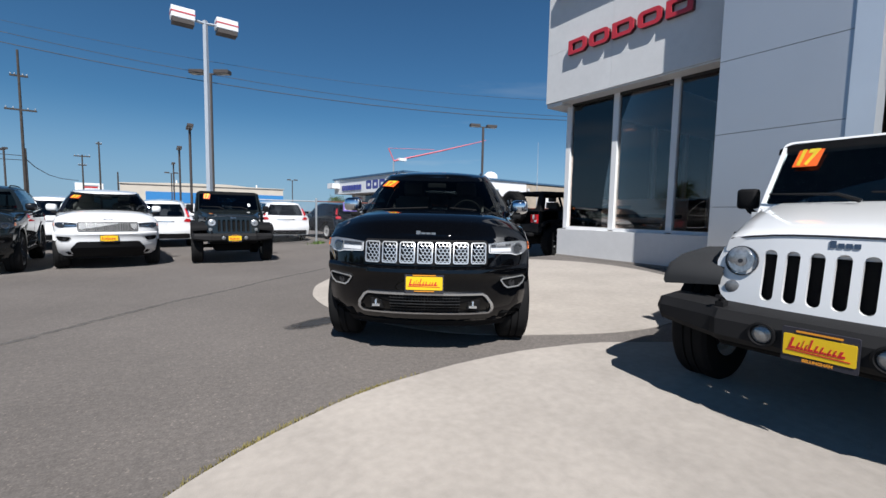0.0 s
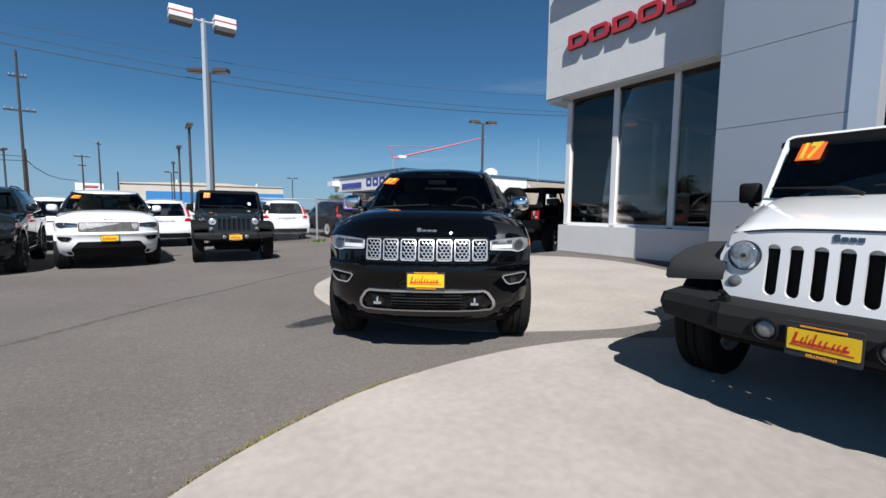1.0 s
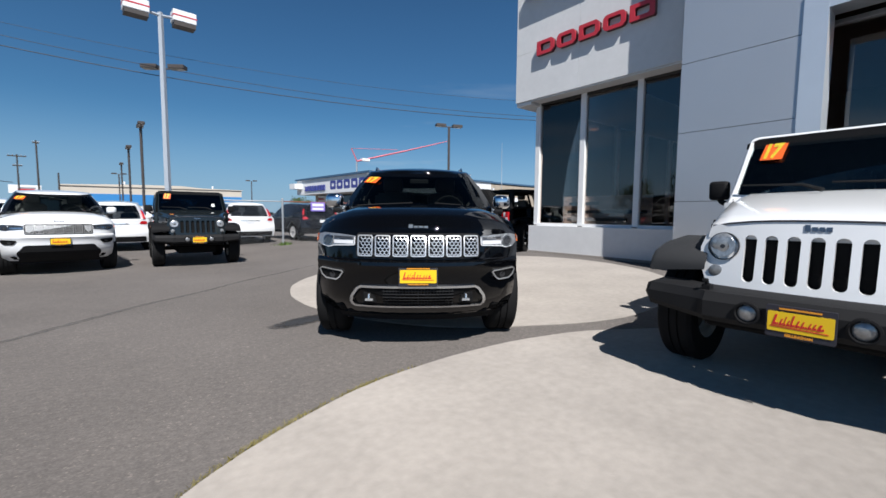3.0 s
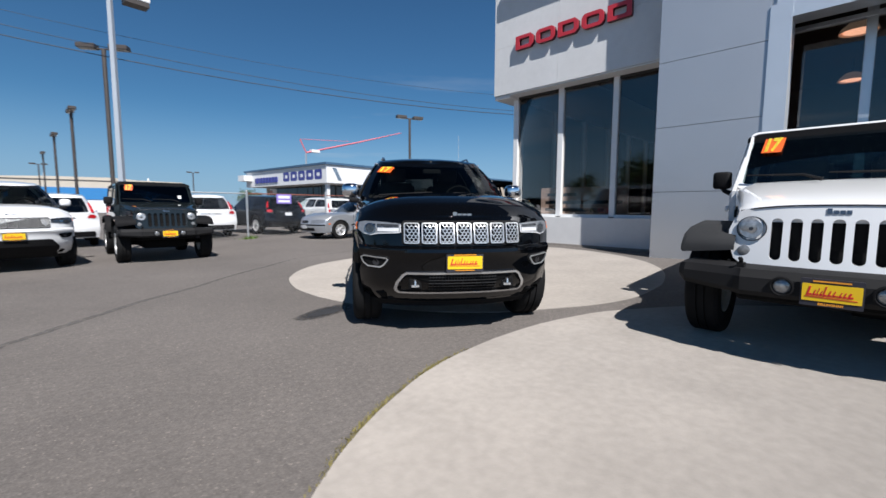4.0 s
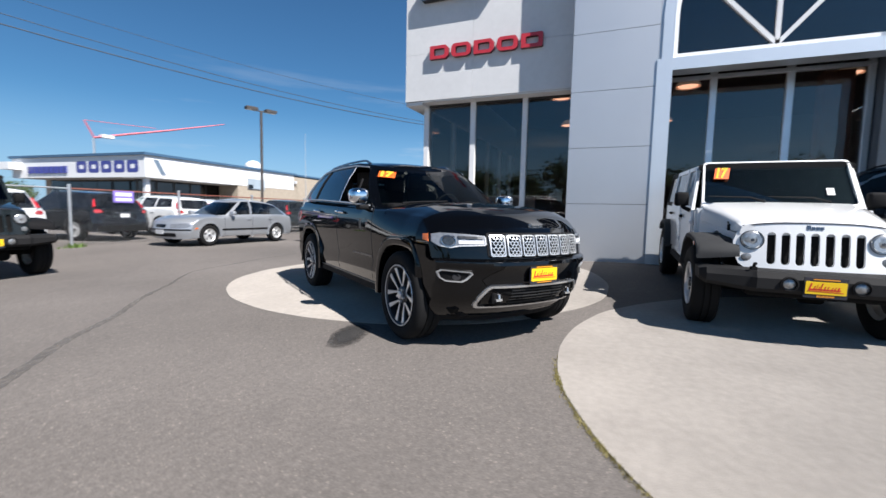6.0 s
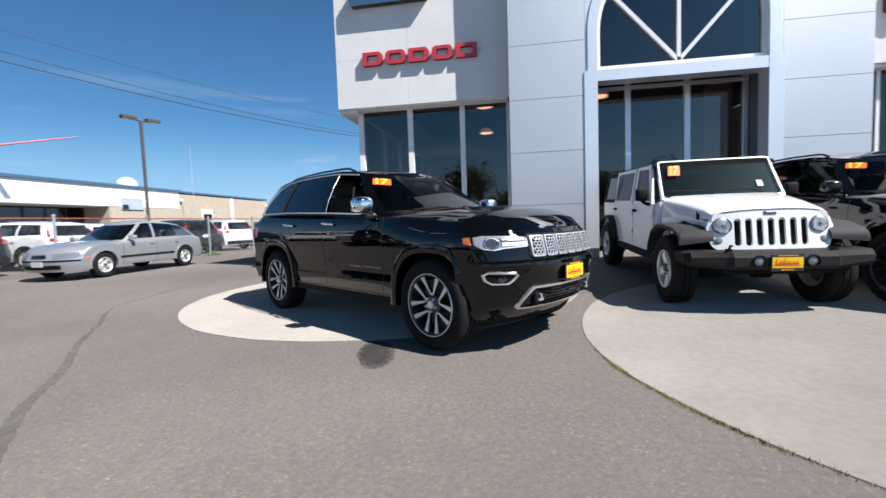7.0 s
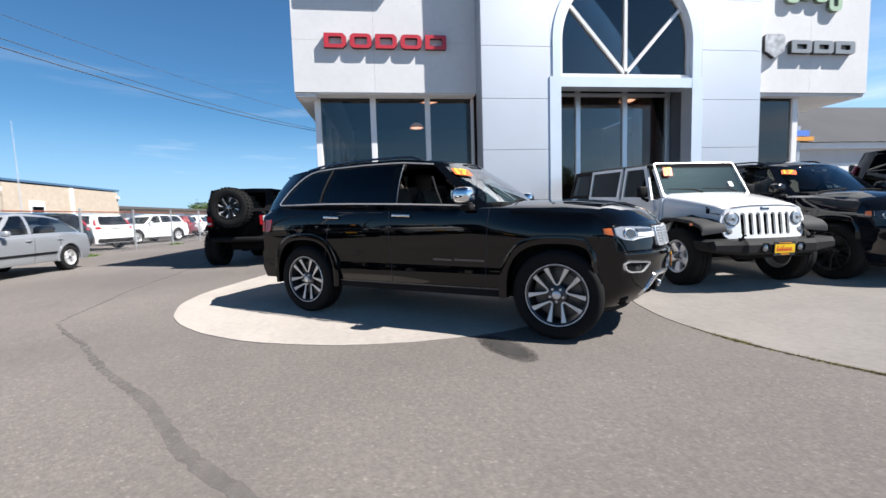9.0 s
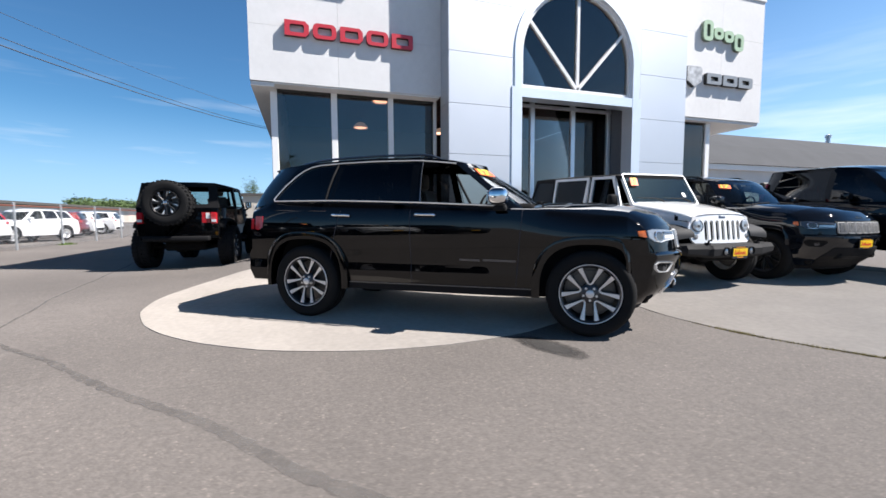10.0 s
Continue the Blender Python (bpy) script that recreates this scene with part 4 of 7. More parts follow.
class Shape:
    """Curves of a car: x ahead, y to its left, z up; the origin lies on the ground, midway between the axles."""

    def __init__(self, **k):
        self.base = k["base"]
        self.front, self.rear = k["front"], k["rear"]
        self.w = k["w"]
        self.sill = k.get("sill", 0.34)
        self.arch = k.get("arch", 0.43)
        self.arch_p = k.get("arch_p", 2.0)          # 2: a round opening, more: squarer
        self.arch_k = k.get("arch_k", (1.0, 1.0))   # height of the front and rear openings
        self.hub = k.get("hub", 0.386)
        self.belt = k["belt"]            # (x, z) of the shoulder line, fender to tail
        self.top = k["top"]              # (x, z) of the middle line of hood and deck
        self.nose = k["nose"]            # (z, set-back) of the front face
        self.tail = k["tail"]
        self.nose_k = k.get("nose_k", (0.40, 2.3, 0.63))
        self.tail_k = k.get("tail_k", (0.26, 2.6, 0.5))
        self.chin = k.get("chin", 0.30)
        self.chin_rear = k.get("chin_rear", self.chin + 0.03)
        self.tuck = k.get("tuck", 0.03)
        self.side = k.get("side")        # (z, set-back) of the door skin
        self.levels = k.get("levels")
        self.plan = k.get("plan", [(-9, 1.0), (9, 1.0)])
        self.wing = k.get("wing", 0.0)   # how far the tops of the front wings lean in

    def bottom(self, x):
        z = self.sill
        if x > self.base / 2 + self.arch:
            z = self.chin
        if x < -self.base / 2 - self.arch:
            z = self.chin_rear
        for a, k in zip((self.base / 2, -self.base / 2), self.arch_k):
            d = abs(x - a)
            if d < self.arch:
                z = max(self.sill, self.hub + k * self.arch * (1 - (d / self.arch) ** self.arch_p) ** (1 / self.arch_p))
        return z

    def side_y(self, x, z):
        w = self.w * curve_at(self.plan, x)
        if self.side:
            lean = 0.0
            if self.wing and z > 0.90 and x > 0.8:
                lean = self.wing * min(1.0, (x - 0.8) / 0.7) * min(1.0, (z - 0.90) / 0.20) ** 1.6
            return w + curve_at(self.side, z) - lean
        return w - self.tuck * ((z - 0.72) / 0.42) ** 2 if z > 0.72 else w - self.tuck * 1.1 * ((0.72 - z) / 0.42) ** 2

    def ends(self, x, y, z):
        """Draw x in towards the round corners of the nose and tail."""
        if x > 0:
            k, p, reach = self.nose_k
            b = max(0.0, (x - (self.front - reach)) / reach)
            return x - b * (k * (abs(y) / self.w) ** p + curve_at(self.nose, z))
        k, p, reach = self.tail_k
        b = max(0.0, ((self.rear + reach) - x) / reach)
        return x + b * (k * (abs(y) / self.w) ** p + curve_at(self.tail, z))

    def front_at(self, y, z, d=0.0):
        return (self.ends(self.front, y, z) + d, y, z)

    def rear_at(self, y, z, d=0.0):
        return (self.ends(self.rear, y, z) - d, y, z)

    def section(self, x):
        """Right-hand half of a section, from the bottom edge to the middle of the top."""
        zb, zs, zt = self.bottom(x), curve_at(self.belt, x), curve_at(self.top, x)
        out = [(self.side_y(x, zb) - 0.16, zb + 0.02), (self.side_y(x, zb) - 0.008, zb)]
        if self.levels:
            n = len(self.levels)
            zl = [min(max(z, zb + 0.004 * (i + 1)), zs - 0.015 - 0.006 * (n - i)) for i, z in enumerate(self.levels)]
        else:
            zl = [zb + (zs - zb) * f for f in (0.04, 0.14, 0.28, 0.42, 0.56, 0.7, 0.82, 0.93)]
        for z in zl:
            out.append((self.side_y(x, z), z))
        ys = self.side_y(x, zs)
        out += [(ys - 0.012, zs - 0.012), (ys - 0.04, zs + 0.006)]
        for f, g in ((0.86, 0.35), (0.7, 0.72), (0.5, 0.9), (0.25, 0.98), (0.0, 1.0)):
            out.append((ys * f, zs + (zt - zs) * g))
        return out


def body_bm(s):
    """The lower body as one skin: sides with wheel openings, hood, deck, nose and tail."""
    xs = set()
    for a in (s.base / 2, -s.base / 2):
        for i in range(21):
            xs.add(round(a + s.arch * math.cos(math.pi * i / 20), 4))
        xs.add(a + s.arch + 0.004)
        xs.add(a - s.arch - 0.004)
    x = s.rear
    while x < s.front:
        if all(abs(x - q) > 0.03 for q in xs):
            xs.add(round(x, 4))
        x += 0.08
    xs.add(s.front)
    xs.add(s.rear)
    bm = bmesh.new()
    rows = []
    for x in sorted(xs):
        sec = s.section(x)
        right = [bm.verts.new((s.ends(x, y, z), -y, z)) for y, z in sec]
        left = [bm.verts.new((s.ends(x, y, z), y, z)) for y, z in sec[:-1]]
        rows.append(right + left[::-1])
    for a, b in zip(rows, rows[1:]):
        for i in range(len(a) - 1):
            bm.faces.new((a[i], a[i + 1], b[i + 1], b[i]))
    # nose and tail: strips across, following the round face
    for row, x, sgn in ((rows[-1], s.front, 1), (rows[0], s.rear, -1)):
        n = len(row)
        prev = None
        for i in range(n // 2 + 1):
            a, b = row[i], row[n - 1 - i]
            if a is b:
                line = [a]
            else:
                line = [a]
                y, z = a.co.y, a.co.z
                for k in range(1, 12):
                    yy = y + (b.co.y - y) * k / 12
                    line.append(bm.verts.new((s.ends(x, yy, z), yy, z)))
                line.append(b)
            if prev:
                if len(line) == 1:
                    for p, q in zip(prev, prev[1:]):
                        bm.faces.new((p, q, line[0]))
                else:
                    for p, q, u, v in zip(prev, prev[1:], line[1:], line):
                        bm.faces.new((p, q, u, v))
            prev = line
    return bm


def arch_trim(s, sx, sy, width=0.06, proud=0.012, inner=0.0):
    """A cladding lip round a wheel opening."""
    bm = bmesh.new()
    r0, r1 = s.arch - 0.012 - inner, s.arch + width
    rows = []
    for i in range(25):
        a = math.pi * (-0.06 + 1.12 * i / 24)
        ring = []
        for r, d in ((r0, -0.06), (r0, proud * 0.6), ((r0 + r1) / 2, proud), (r1, proud * 0.5), (r1 + 0.004, -0.02)):
            c, v = math.cos(a), math.sin(a)
            q = (abs(c) ** s.arch_p + abs(v) ** s.arch_p) ** (-1 / s.arch_p)
            x, z = sx + r * q * c, s.hub + r * q * v * s.arch_k[0 if sx > 0 else 1]
            z = max(z, s.sill - 0.01)
            y = max(s.side_y(x, z), s.side_y(x, 0.92) - 0.016) + d
            ring.append(bm.verts.new((s.ends(x, y, z), sy * y, z)))
        rows.append(ring)
    for a, b in zip(rows, rows[1:]):
        for i in range(len(a) - 1):
            bm.faces.new((a[i], a[i + 1], b[i + 1], b[i]))
    return bm


def side_put(s, sy, off=0.004):
    """Lay an outline of (x, z) on the body's side."""
    return lambda u, v, d: (s.ends(u, s.side_y(u, v), v), sy * (s.side_y(u, v) + off + d), v)


def front_face_put(s, off=0.004):
    return lambda u, v, d: s.front_at(u, v, off + d)


def rear_face_put(s, off=0.004):
    return lambda u, v, d: s.rear_at(u, v, off + d)


class House:
    """The glazed upper part of a car, as rings from the belt to the roof."""

    def __init__(self, stations, belt, roof, crown=0.05, levels=(0, 0.07, 0.3, 0.55, 0.78, 0.90, 0.97, 1.0)):
        self.st, self.belt, self.roof, self.crown, self.lv = stations, belt, roof, crown, levels

    def at(self, i, f, sy=1):
        xb, yb, xr, yr, _ = self.st[i]
        zb, zr = curve_at(self.belt, xb), curve_at(self.roof, xr)
        bow = 0.035 * math.sin(math.pi * min(f, 0.95)) * (1 if yb > 0.3 else 0.6)
        k = f
        x = xb + (xr - xb) * k
        y = yb + (yr - yb) * k
        n = math.hypot(yb, 0.4)
        return Vector((x + (bow * 0.4 if i < 3 else 0), sy * (y + bow * yb / n if yb > 0.05 else y), zb + (zr - zb) * (f if f < 0.9 else f)))

    def grid(self, name_filter):
        """Faces whose station tag passes, and whose level lies in the glass or not."""
        bm = bmesh.new()
        made = {}

        def vert(i, k, sy):
            if self.st[i][1] == 0.0:
                sy = 1
            key = (i, k, sy)
            if key not in made:
                made[key] = bm.verts.new(self.at(i, self.lv[k], sy))
            return made[key]

        for i in range(len(self.st) - 1):
            for k in range(len(self.lv) - 1):
                glassy = 1 <= k <= 4 and self.st[i][4] not in "ABCD"
                for sy in (1, -1):
                    if name_filter(self.st[i][4], glassy, sy):
                        q = [vert(i, k, sy), vert(i + 1, k, sy), vert(i + 1, k + 1, sy), vert(i, k + 1, sy)]
                        if len(set(q)) > 2:
                            bm.faces.new(list(dict.fromkeys(q)))
        return bm

    def roof_bm(self):
        bm = bmesh.new()
        rows = []
        for i in range(len(self.st)):
            p = self.at(i, 1.0)
            row = []
            for k in range(9):
                u = 1 - 2 * k / 8
                z = p.z + self.crown * (1 - u * u) * (1.0 if 0 < i < len(self.st) - 1 else 0.6)
                row.append(bm.verts.new((p.x, p.y * u, z)))
            rows.append(row)
        for a, b in zip(rows, rows[1:]):
            for i in range(8):
                try:
                    bm.faces.new((a[i], a[i + 1], b[i + 1], b[i]))
                except ValueError:
                    pass
        bmesh.ops.remove_doubles(bm, verts=bm.verts, dist=0.0005)
        return bm


def add_house(car, h, paint_mat, glass, privacy, pillar=None, wound_down=0):
    """Pillars, roof and panes of a car's upper part."""
    part("pillar_frame", h.grid(lambda t, g, sy: not g), pillar or paint_mat, car, smooth=45)
    part("roof", h.roof_bm(), paint_mat, car, smooth=45)
    for tag, name, material in (("w", "windshield", glass), ("r", "rear_window", privacy)):
        bm = h.grid(lambda t, g, sy, tag=tag: g and t == tag)
        if len(bm.faces):
            part(name, bm, material, car, smooth=60).visible_shadow = False
        else:
            bm.free()
    for tag, name, material in (("f", "front_window", glass), ("g", "rear_side_window", privacy), ("q", "quarter_window", privacy)):
        for sy in (1, -1):
            bm = h.grid(lambda t, g, s2, tag=tag, sy=sy: g and t == tag and s2 == sy)
            if len(bm.faces) and not (tag == "f" and sy == wound_down):
                part(name, bm, material, car, smooth=60).visible_shadow = False
            else:
                bm.free()


def seat(car, x, y, z, w=0.5, lift=0.0):
    """A front or rear seat: cushion and raked back in one part, headrest as another."""
    bm = bmesh.new()
    add_box(bm, x - 0.05, x + 0.42, y - w / 2, y + w / 2, z - 0.35, z - 0.2)
    add_box(bm, -0.06, 0.06, y - w / 2, y + w / 2, -0.3, 0.42, Matrix.Translation((x - 0.06, 0, z)) @ Matrix.Rotation(radians(-14), 4, "Y"))
    bmesh.ops.bevel(bm, geom=bm.edges[:], offset=0.04, segments=2, affect="EDGES")
    part("seat", bm, SEATCLOTH, car, smooth=50)
    bm = box(x - 0.26, x - 0.15, y - 0.14, y + 0.14, z + 0.42 + lift, z + 0.62 + lift, 0.035, 2)
    part("headrest", bm, SEATCLOTH, car, smooth=50)


def steering_wheel(car, x, y, z):
    bm = tube([(0.18 * math.sin(a) * 0.35 + x, y + 0.18 * math.cos(a), z + 0.18 * math.sin(a)) for a in [2 * math.pi * i / 20 for i in range(20)]], 0.014, 6, True)
    add_box(bm, x - 0.03, x + 0.02, y - 0.16, y + 0.16, z - 0.03, z + 0.02)
    part("steering_wheel", bm, CABIN, car, smooth=50)


PLATEORANGE = mat("orange_plate_lettering", (0.75, 0.30, 0.02), 0.5)


def dealer_plate(car, put, u, v, words=True, w=0.30, h=0.15, face=0.34):
    """The yellow advertising plate in a black frame, its script drawn as plain red strokes."""
    p = part("number_plate", plate(rounded(u - w / 2, u + w / 2, v - h / 2, v + h / 2, 0.008), [], put, 0.012), INK, car, "yellow dealer plate in black frame")
    up = lambda a, b, d: put(a, b, d + 0.004)
    part("plate_face", plate(rounded(u - w * 0.47, u + w * 0.47, v - h * face, v + h * face, 0.006), [], up, 0.005), YELLOW, p)
    ink = lambda a, b, d: put(a, b, d + 0.006)
    bm = bmesh.new()
    x = -0.40
    for i, (bw, bh) in enumerate(((0.085, 0.34), (0.055, 0.22), (0.03, 0.30), (0.045, 0.2), (0.06, 0.36), (0.06, 0.22), (0.055, 0.22), (0.02, 0.08), (0.05, 0.2), (0.055, 0.2), (0.09, 0.2))):
        a, b = u + (x * w), u + (x + bw) * w
        lo, hi = v - 0.12 * h, v - 0.12 * h + bh * h
        lean = 0.05 * w
        c = a + (b - a) * 0.40
        add_plate(bm, [(a, lo), (c, lo), (c + lean, hi), (a + lean, hi)], [], ink, 0.003)
        add_plate(bm, [(c, lo), (b + 0.012 * w, lo + 0.02 * h), (b + 0.012 * w, lo + 0.09 * h), (c, lo + 0.07 * h)], [], ink, 0.003)
        x += bw + 0.012
    add_plate(bm, [(u + 0.40 * w, v - 0.20 * h), (u - 0.42 * w, v - 0.17 * h), (u - 0.42 * w, v - 0.14 * h), (u + 0.40 * w, v - 0.17 * h)], [], ink, 0.003)
    part("plate_script", bm, PLATERED, p)
    bm = bmesh.new()
    add_plate(bm, [(u + 0.30 * w, v + 0.385 * h), (u - 0.30 * w, v + 0.385 * h), (u - 0.30 * w, v + 0.435 * h), (u + 0.30 * w, v + 0.435 * h)], [], ink, 0.003)
    part("plate_line", bm, PLATEORANGE, p)
    if not words:
        bm = bmesh.new()
        add_plate(bm, [(u + 0.26 * w, v - 0.43 * h), (u - 0.26 * w, v - 0.43 * h), (u - 0.26 * w, v - 0.39 * h), (u + 0.26 * w, v - 0.39 * h)], [], ink, 0.003)
        part("plate_line", bm, PLATEORANGE, p)
    if words:
        bm = text_bm("BELLINGHAM", 0.019, 0.0008)
        for q in bm.verts:
            q.co = Vector(put(u + q.co.x, v - 0.41 * h + q.co.y, 0.007 + q.co.z))
        part("plate_word", bm, PLATEORANGE, p)
    return p


def sticker(car, corner, across, up, w=0.30, h=0.15, lean=0.06, text="17"):
    """The year in yellow on an orange slip on the windshield."""
    corner, across, up = Vector(corner), Vector(across).normalized(), Vector(up).normalized()
    n = across.cross(up).normalized()
    put = lambda a, b, d: corner + across * (a + lean * b / h) + up * b + n * (0.008 + d)
    s = part("year_sticker", plate([(0, 0), (w, 0), (w, h), (0, h)], [], put, 0.002), STICKER, car, "orange year sticker with yellow figures")
    bm = text_bm(text, h * 1.22, 0.0006)
    lo = min(v.co.x for v in bm.verts)
    hi = max(v.co.x for v in bm.verts)
    for v in bm.verts:
        v.co = put(w / 2 + (v.co.x - (lo + hi) / 2) * (0.72 * w / (hi - lo)), h / 2 + v.co.y, 0.003 + v.co.z)
    bmesh.ops.solidify(bm, geom=bm.faces[:], thickness=0.0)
    part("sticker_number", bm, STICKERTEXT, s)

# ---- the large sport utility, in several colours ----
SUV = Shape(base=2.915, front=2.325, rear=-2.43, w=0.902, sill=0.34, arch=0.452, arch_p=2.7, arch_k=(1.0, 1.05), hub=0.386, chin=0.275, chin_rear=0.385,
            belt=[(-2.43, 1.14), (-1.9, 1.235), (-1.0, 1.225), (0.0, 1.185), (0.75, 1.145), (1.1, 1.135), (1.9, 1.08), (2.2, 1.02), (2.325, 0.97)],
            top=[(-2.43, 1.16), (-1.9, 1.245), (-1.0, 1.235), (0.0, 1.195), (0.9, 1.175), (1.05, 1.215), (1.5, 1.215), (1.97, 1.165), (2.2, 1.10), (2.325, 1.005)],
            nose=[(0.26, 0.30), (0.30, 0.24), (0.34, 0.19), (0.38, 0.15), (0.44, 0.09), (0.55, 0.055), (0.64, 0.045), (0.685, 0.022), (0.715, 0.002), (0.742, 0.008), (0.762, 0.05), (0.92, 0.075), (1.0, 0.13)],
            wing=0.085, nose_k=(0.40, 2.7, 0.63), plan=[(0.9, 1.0), (1.9, 0.99), (2.4, 0.95)],
            tail=[(0.3, 0.09), (0.5, 0.0), (0.68, 0.0), (0.74, 0.04), (1.0, 0.045), (1.2, 0.08)],
            side=[(0.26, -0.07), (0.30, -0.055), (0.42, -0.048), (0.50, -0.034), (0.54, -0.032), (0.60, -0.042), (0.72, -0.027), (0.80, -0.015), (0.92, -0.004), (1.02, -0.006), (1.07, -0.012), (1.15, -0.028), (1.26, -0.050)],
            levels=(0.32, 0.38, 0.44, 0.50, 0.54, 0.60, 0.64, 0.685, 0.715, 0.742, 0.764, 0.85, 0.93, 1.02, 1.07, 1.13))

SUV_HOUSE = House([  # base x, base y, roof x, roof y, tag of the bay that follows
    (1.06, 0.0, 0.36, 0.0, "w"), (1.04, 0.30, 0.35, 0.22, "w"), (0.96, 0.60, 0.31, 0.44, "w"), (0.84, 0.765, 0.22, 0.565, "A"),
    (0.74, 0.85, 0.12, 0.605, "f"), (0.40, 0.885, -0.02, 0.605, "f"), (0.05, 0.893, -0.12, 0.612, "f"), (-0.14, 0.895, -0.19, 0.618, "B"), (-0.24, 0.895, -0.28, 0.62, "g"),
    (-0.70, 0.893, -0.70, 0.622, "g"), (-1.10, 0.886, -1.06, 0.618, "C"), (-1.15, 0.884, -1.11, 0.617, "q"), (-1.52, 0.868, -1.40, 0.61, "q"), (-1.90, 0.835, -1.66, 0.598, "D"),
    (-2.12, 0.79, -1.90, 0.57, "D"), (-2.26, 0.70, -2.03, 0.50, "r"), (-2.33, 0.45, -2.09, 0.30, "r"), (-2.36, 0.0, -2.11, 0.0, "r")],
    belt=SUV.belt, roof=[(-2.11, 1.622), (-1.7, 1.668), (-1.2, 1.692), (-0.6, 1.70), (-0.2, 1.688), (0.1, 1.652), (0.36, 1.602)], crown=0.04)


def add_blob(bm, c, r, power=0.55, nu=20, nv=12):
    """A soft-cornered pod with the half sizes r about c."""
    def sp(v):
        return math.copysign(abs(v) ** power, v)
    rows = []
    for j in range(1, nv):
        b = -math.pi / 2 + math.pi * j / nv
        rows.append([bm.verts.new((c[0] + r[0] * sp(math.cos(b)) * sp(math.cos(2 * math.pi * i / nu)), c[1] + r[1] * sp(math.cos(b)) * sp(math.sin(2 * math.pi * i / nu)), c[2] + r[2] * sp(math.sin(b)))) for i in range(nu)])
    for p, q in zip(rows, rows[1:]):
        for i in range(nu):
            bm.faces.new((p[i], p[(i + 1) % nu], q[(i + 1) % nu], q[i]))
    bm.faces.new(rows[0][::-1])
    bm.faces.new(rows[-1])


BADGEGREY = mat("dull_badge", (0.13, 0.13, 0.135), 0.35, 0.7)
BRIGHTTRIM = mat("bright_trim", (0.80, 0.81, 0.82), 0.20, 0.85)
SLOTGREY = mat("grey_grille_mesh", (0.30, 0.30, 0.30), 0.5, vary=0.1)
GRILLE = mat("bright_grille", (0.70, 0.71, 0.72), 0.30, 0.65)


def seven_slots(car, s, z0, z1, half, frame_mat, mesh_mat, back, lace=True):
    """A grille of seven upright openings with bright rims and a mesh behind."""
    pitch = 2 * half / 7
    part("grille_back", plate(rounded(-half - 0.005, half + 0.005, z0 - 0.015, z1 + 0.015, 0.03), [], front_face_put(s, 0.004), 0.006, 0.08), back, car)
    for i in range(7):
        u = -half + pitch * (i + 0.5)
        hw, top = pitch * 0.43, z1
        put = front_face_put(s, 0.022)
        rim = part("grille_slot", plate(rounded(u - hw, u + hw, z0, top, 0.016), [rounded(u - hw + 0.008, u + hw - 0.008, z0 + 0.008, top - 0.008, 0.011)], put, 0.022), frame_mat, car, smooth=30)
        if lace:
            bm = bmesh.new()
            a, b = hw - 0.012, (z1 - z0) / 2 - 0.012
            zc = (z0 + z1) / 2
            nz = 6
            dz = 2 * b / nz
            for r in range(nz + 1):
                z = zc - b + r * dz
                for c in (-1, 0, 1):
                    uu = u + c * a * 0.66 + (a * 0.33 if r % 2 else 0)
                    for p, q in (((uu, z), (uu + a * 0.33, z + dz * 0.5)), ((uu, z), (uu - a * 0.33, z + dz * 0.5)), ((uu, z), (uu, z - dz * 0.5))):
                        if abs(q[0] - u) > a or abs(p[0] - u) > a or q[1] > zc + b or q[1] < zc - b:
                            continue
                        t = 0.0027
                        nrm = Vector((-(q[1] - p[1]), q[0] - p[0])).normalized() * t
                        add_plate(bm, [(p[0] - nrm.x, p[1] - nrm.y), (q[0] - nrm.x, q[1] - nrm.y), (q[0] + nrm.x, q[1] + nrm.y), (p[0] + nrm.x, p[1] + nrm.y)], [], front_face_put(s, 0.016), 0.006, 0.08)
            part("mesh", bm, mesh_mat, rim)


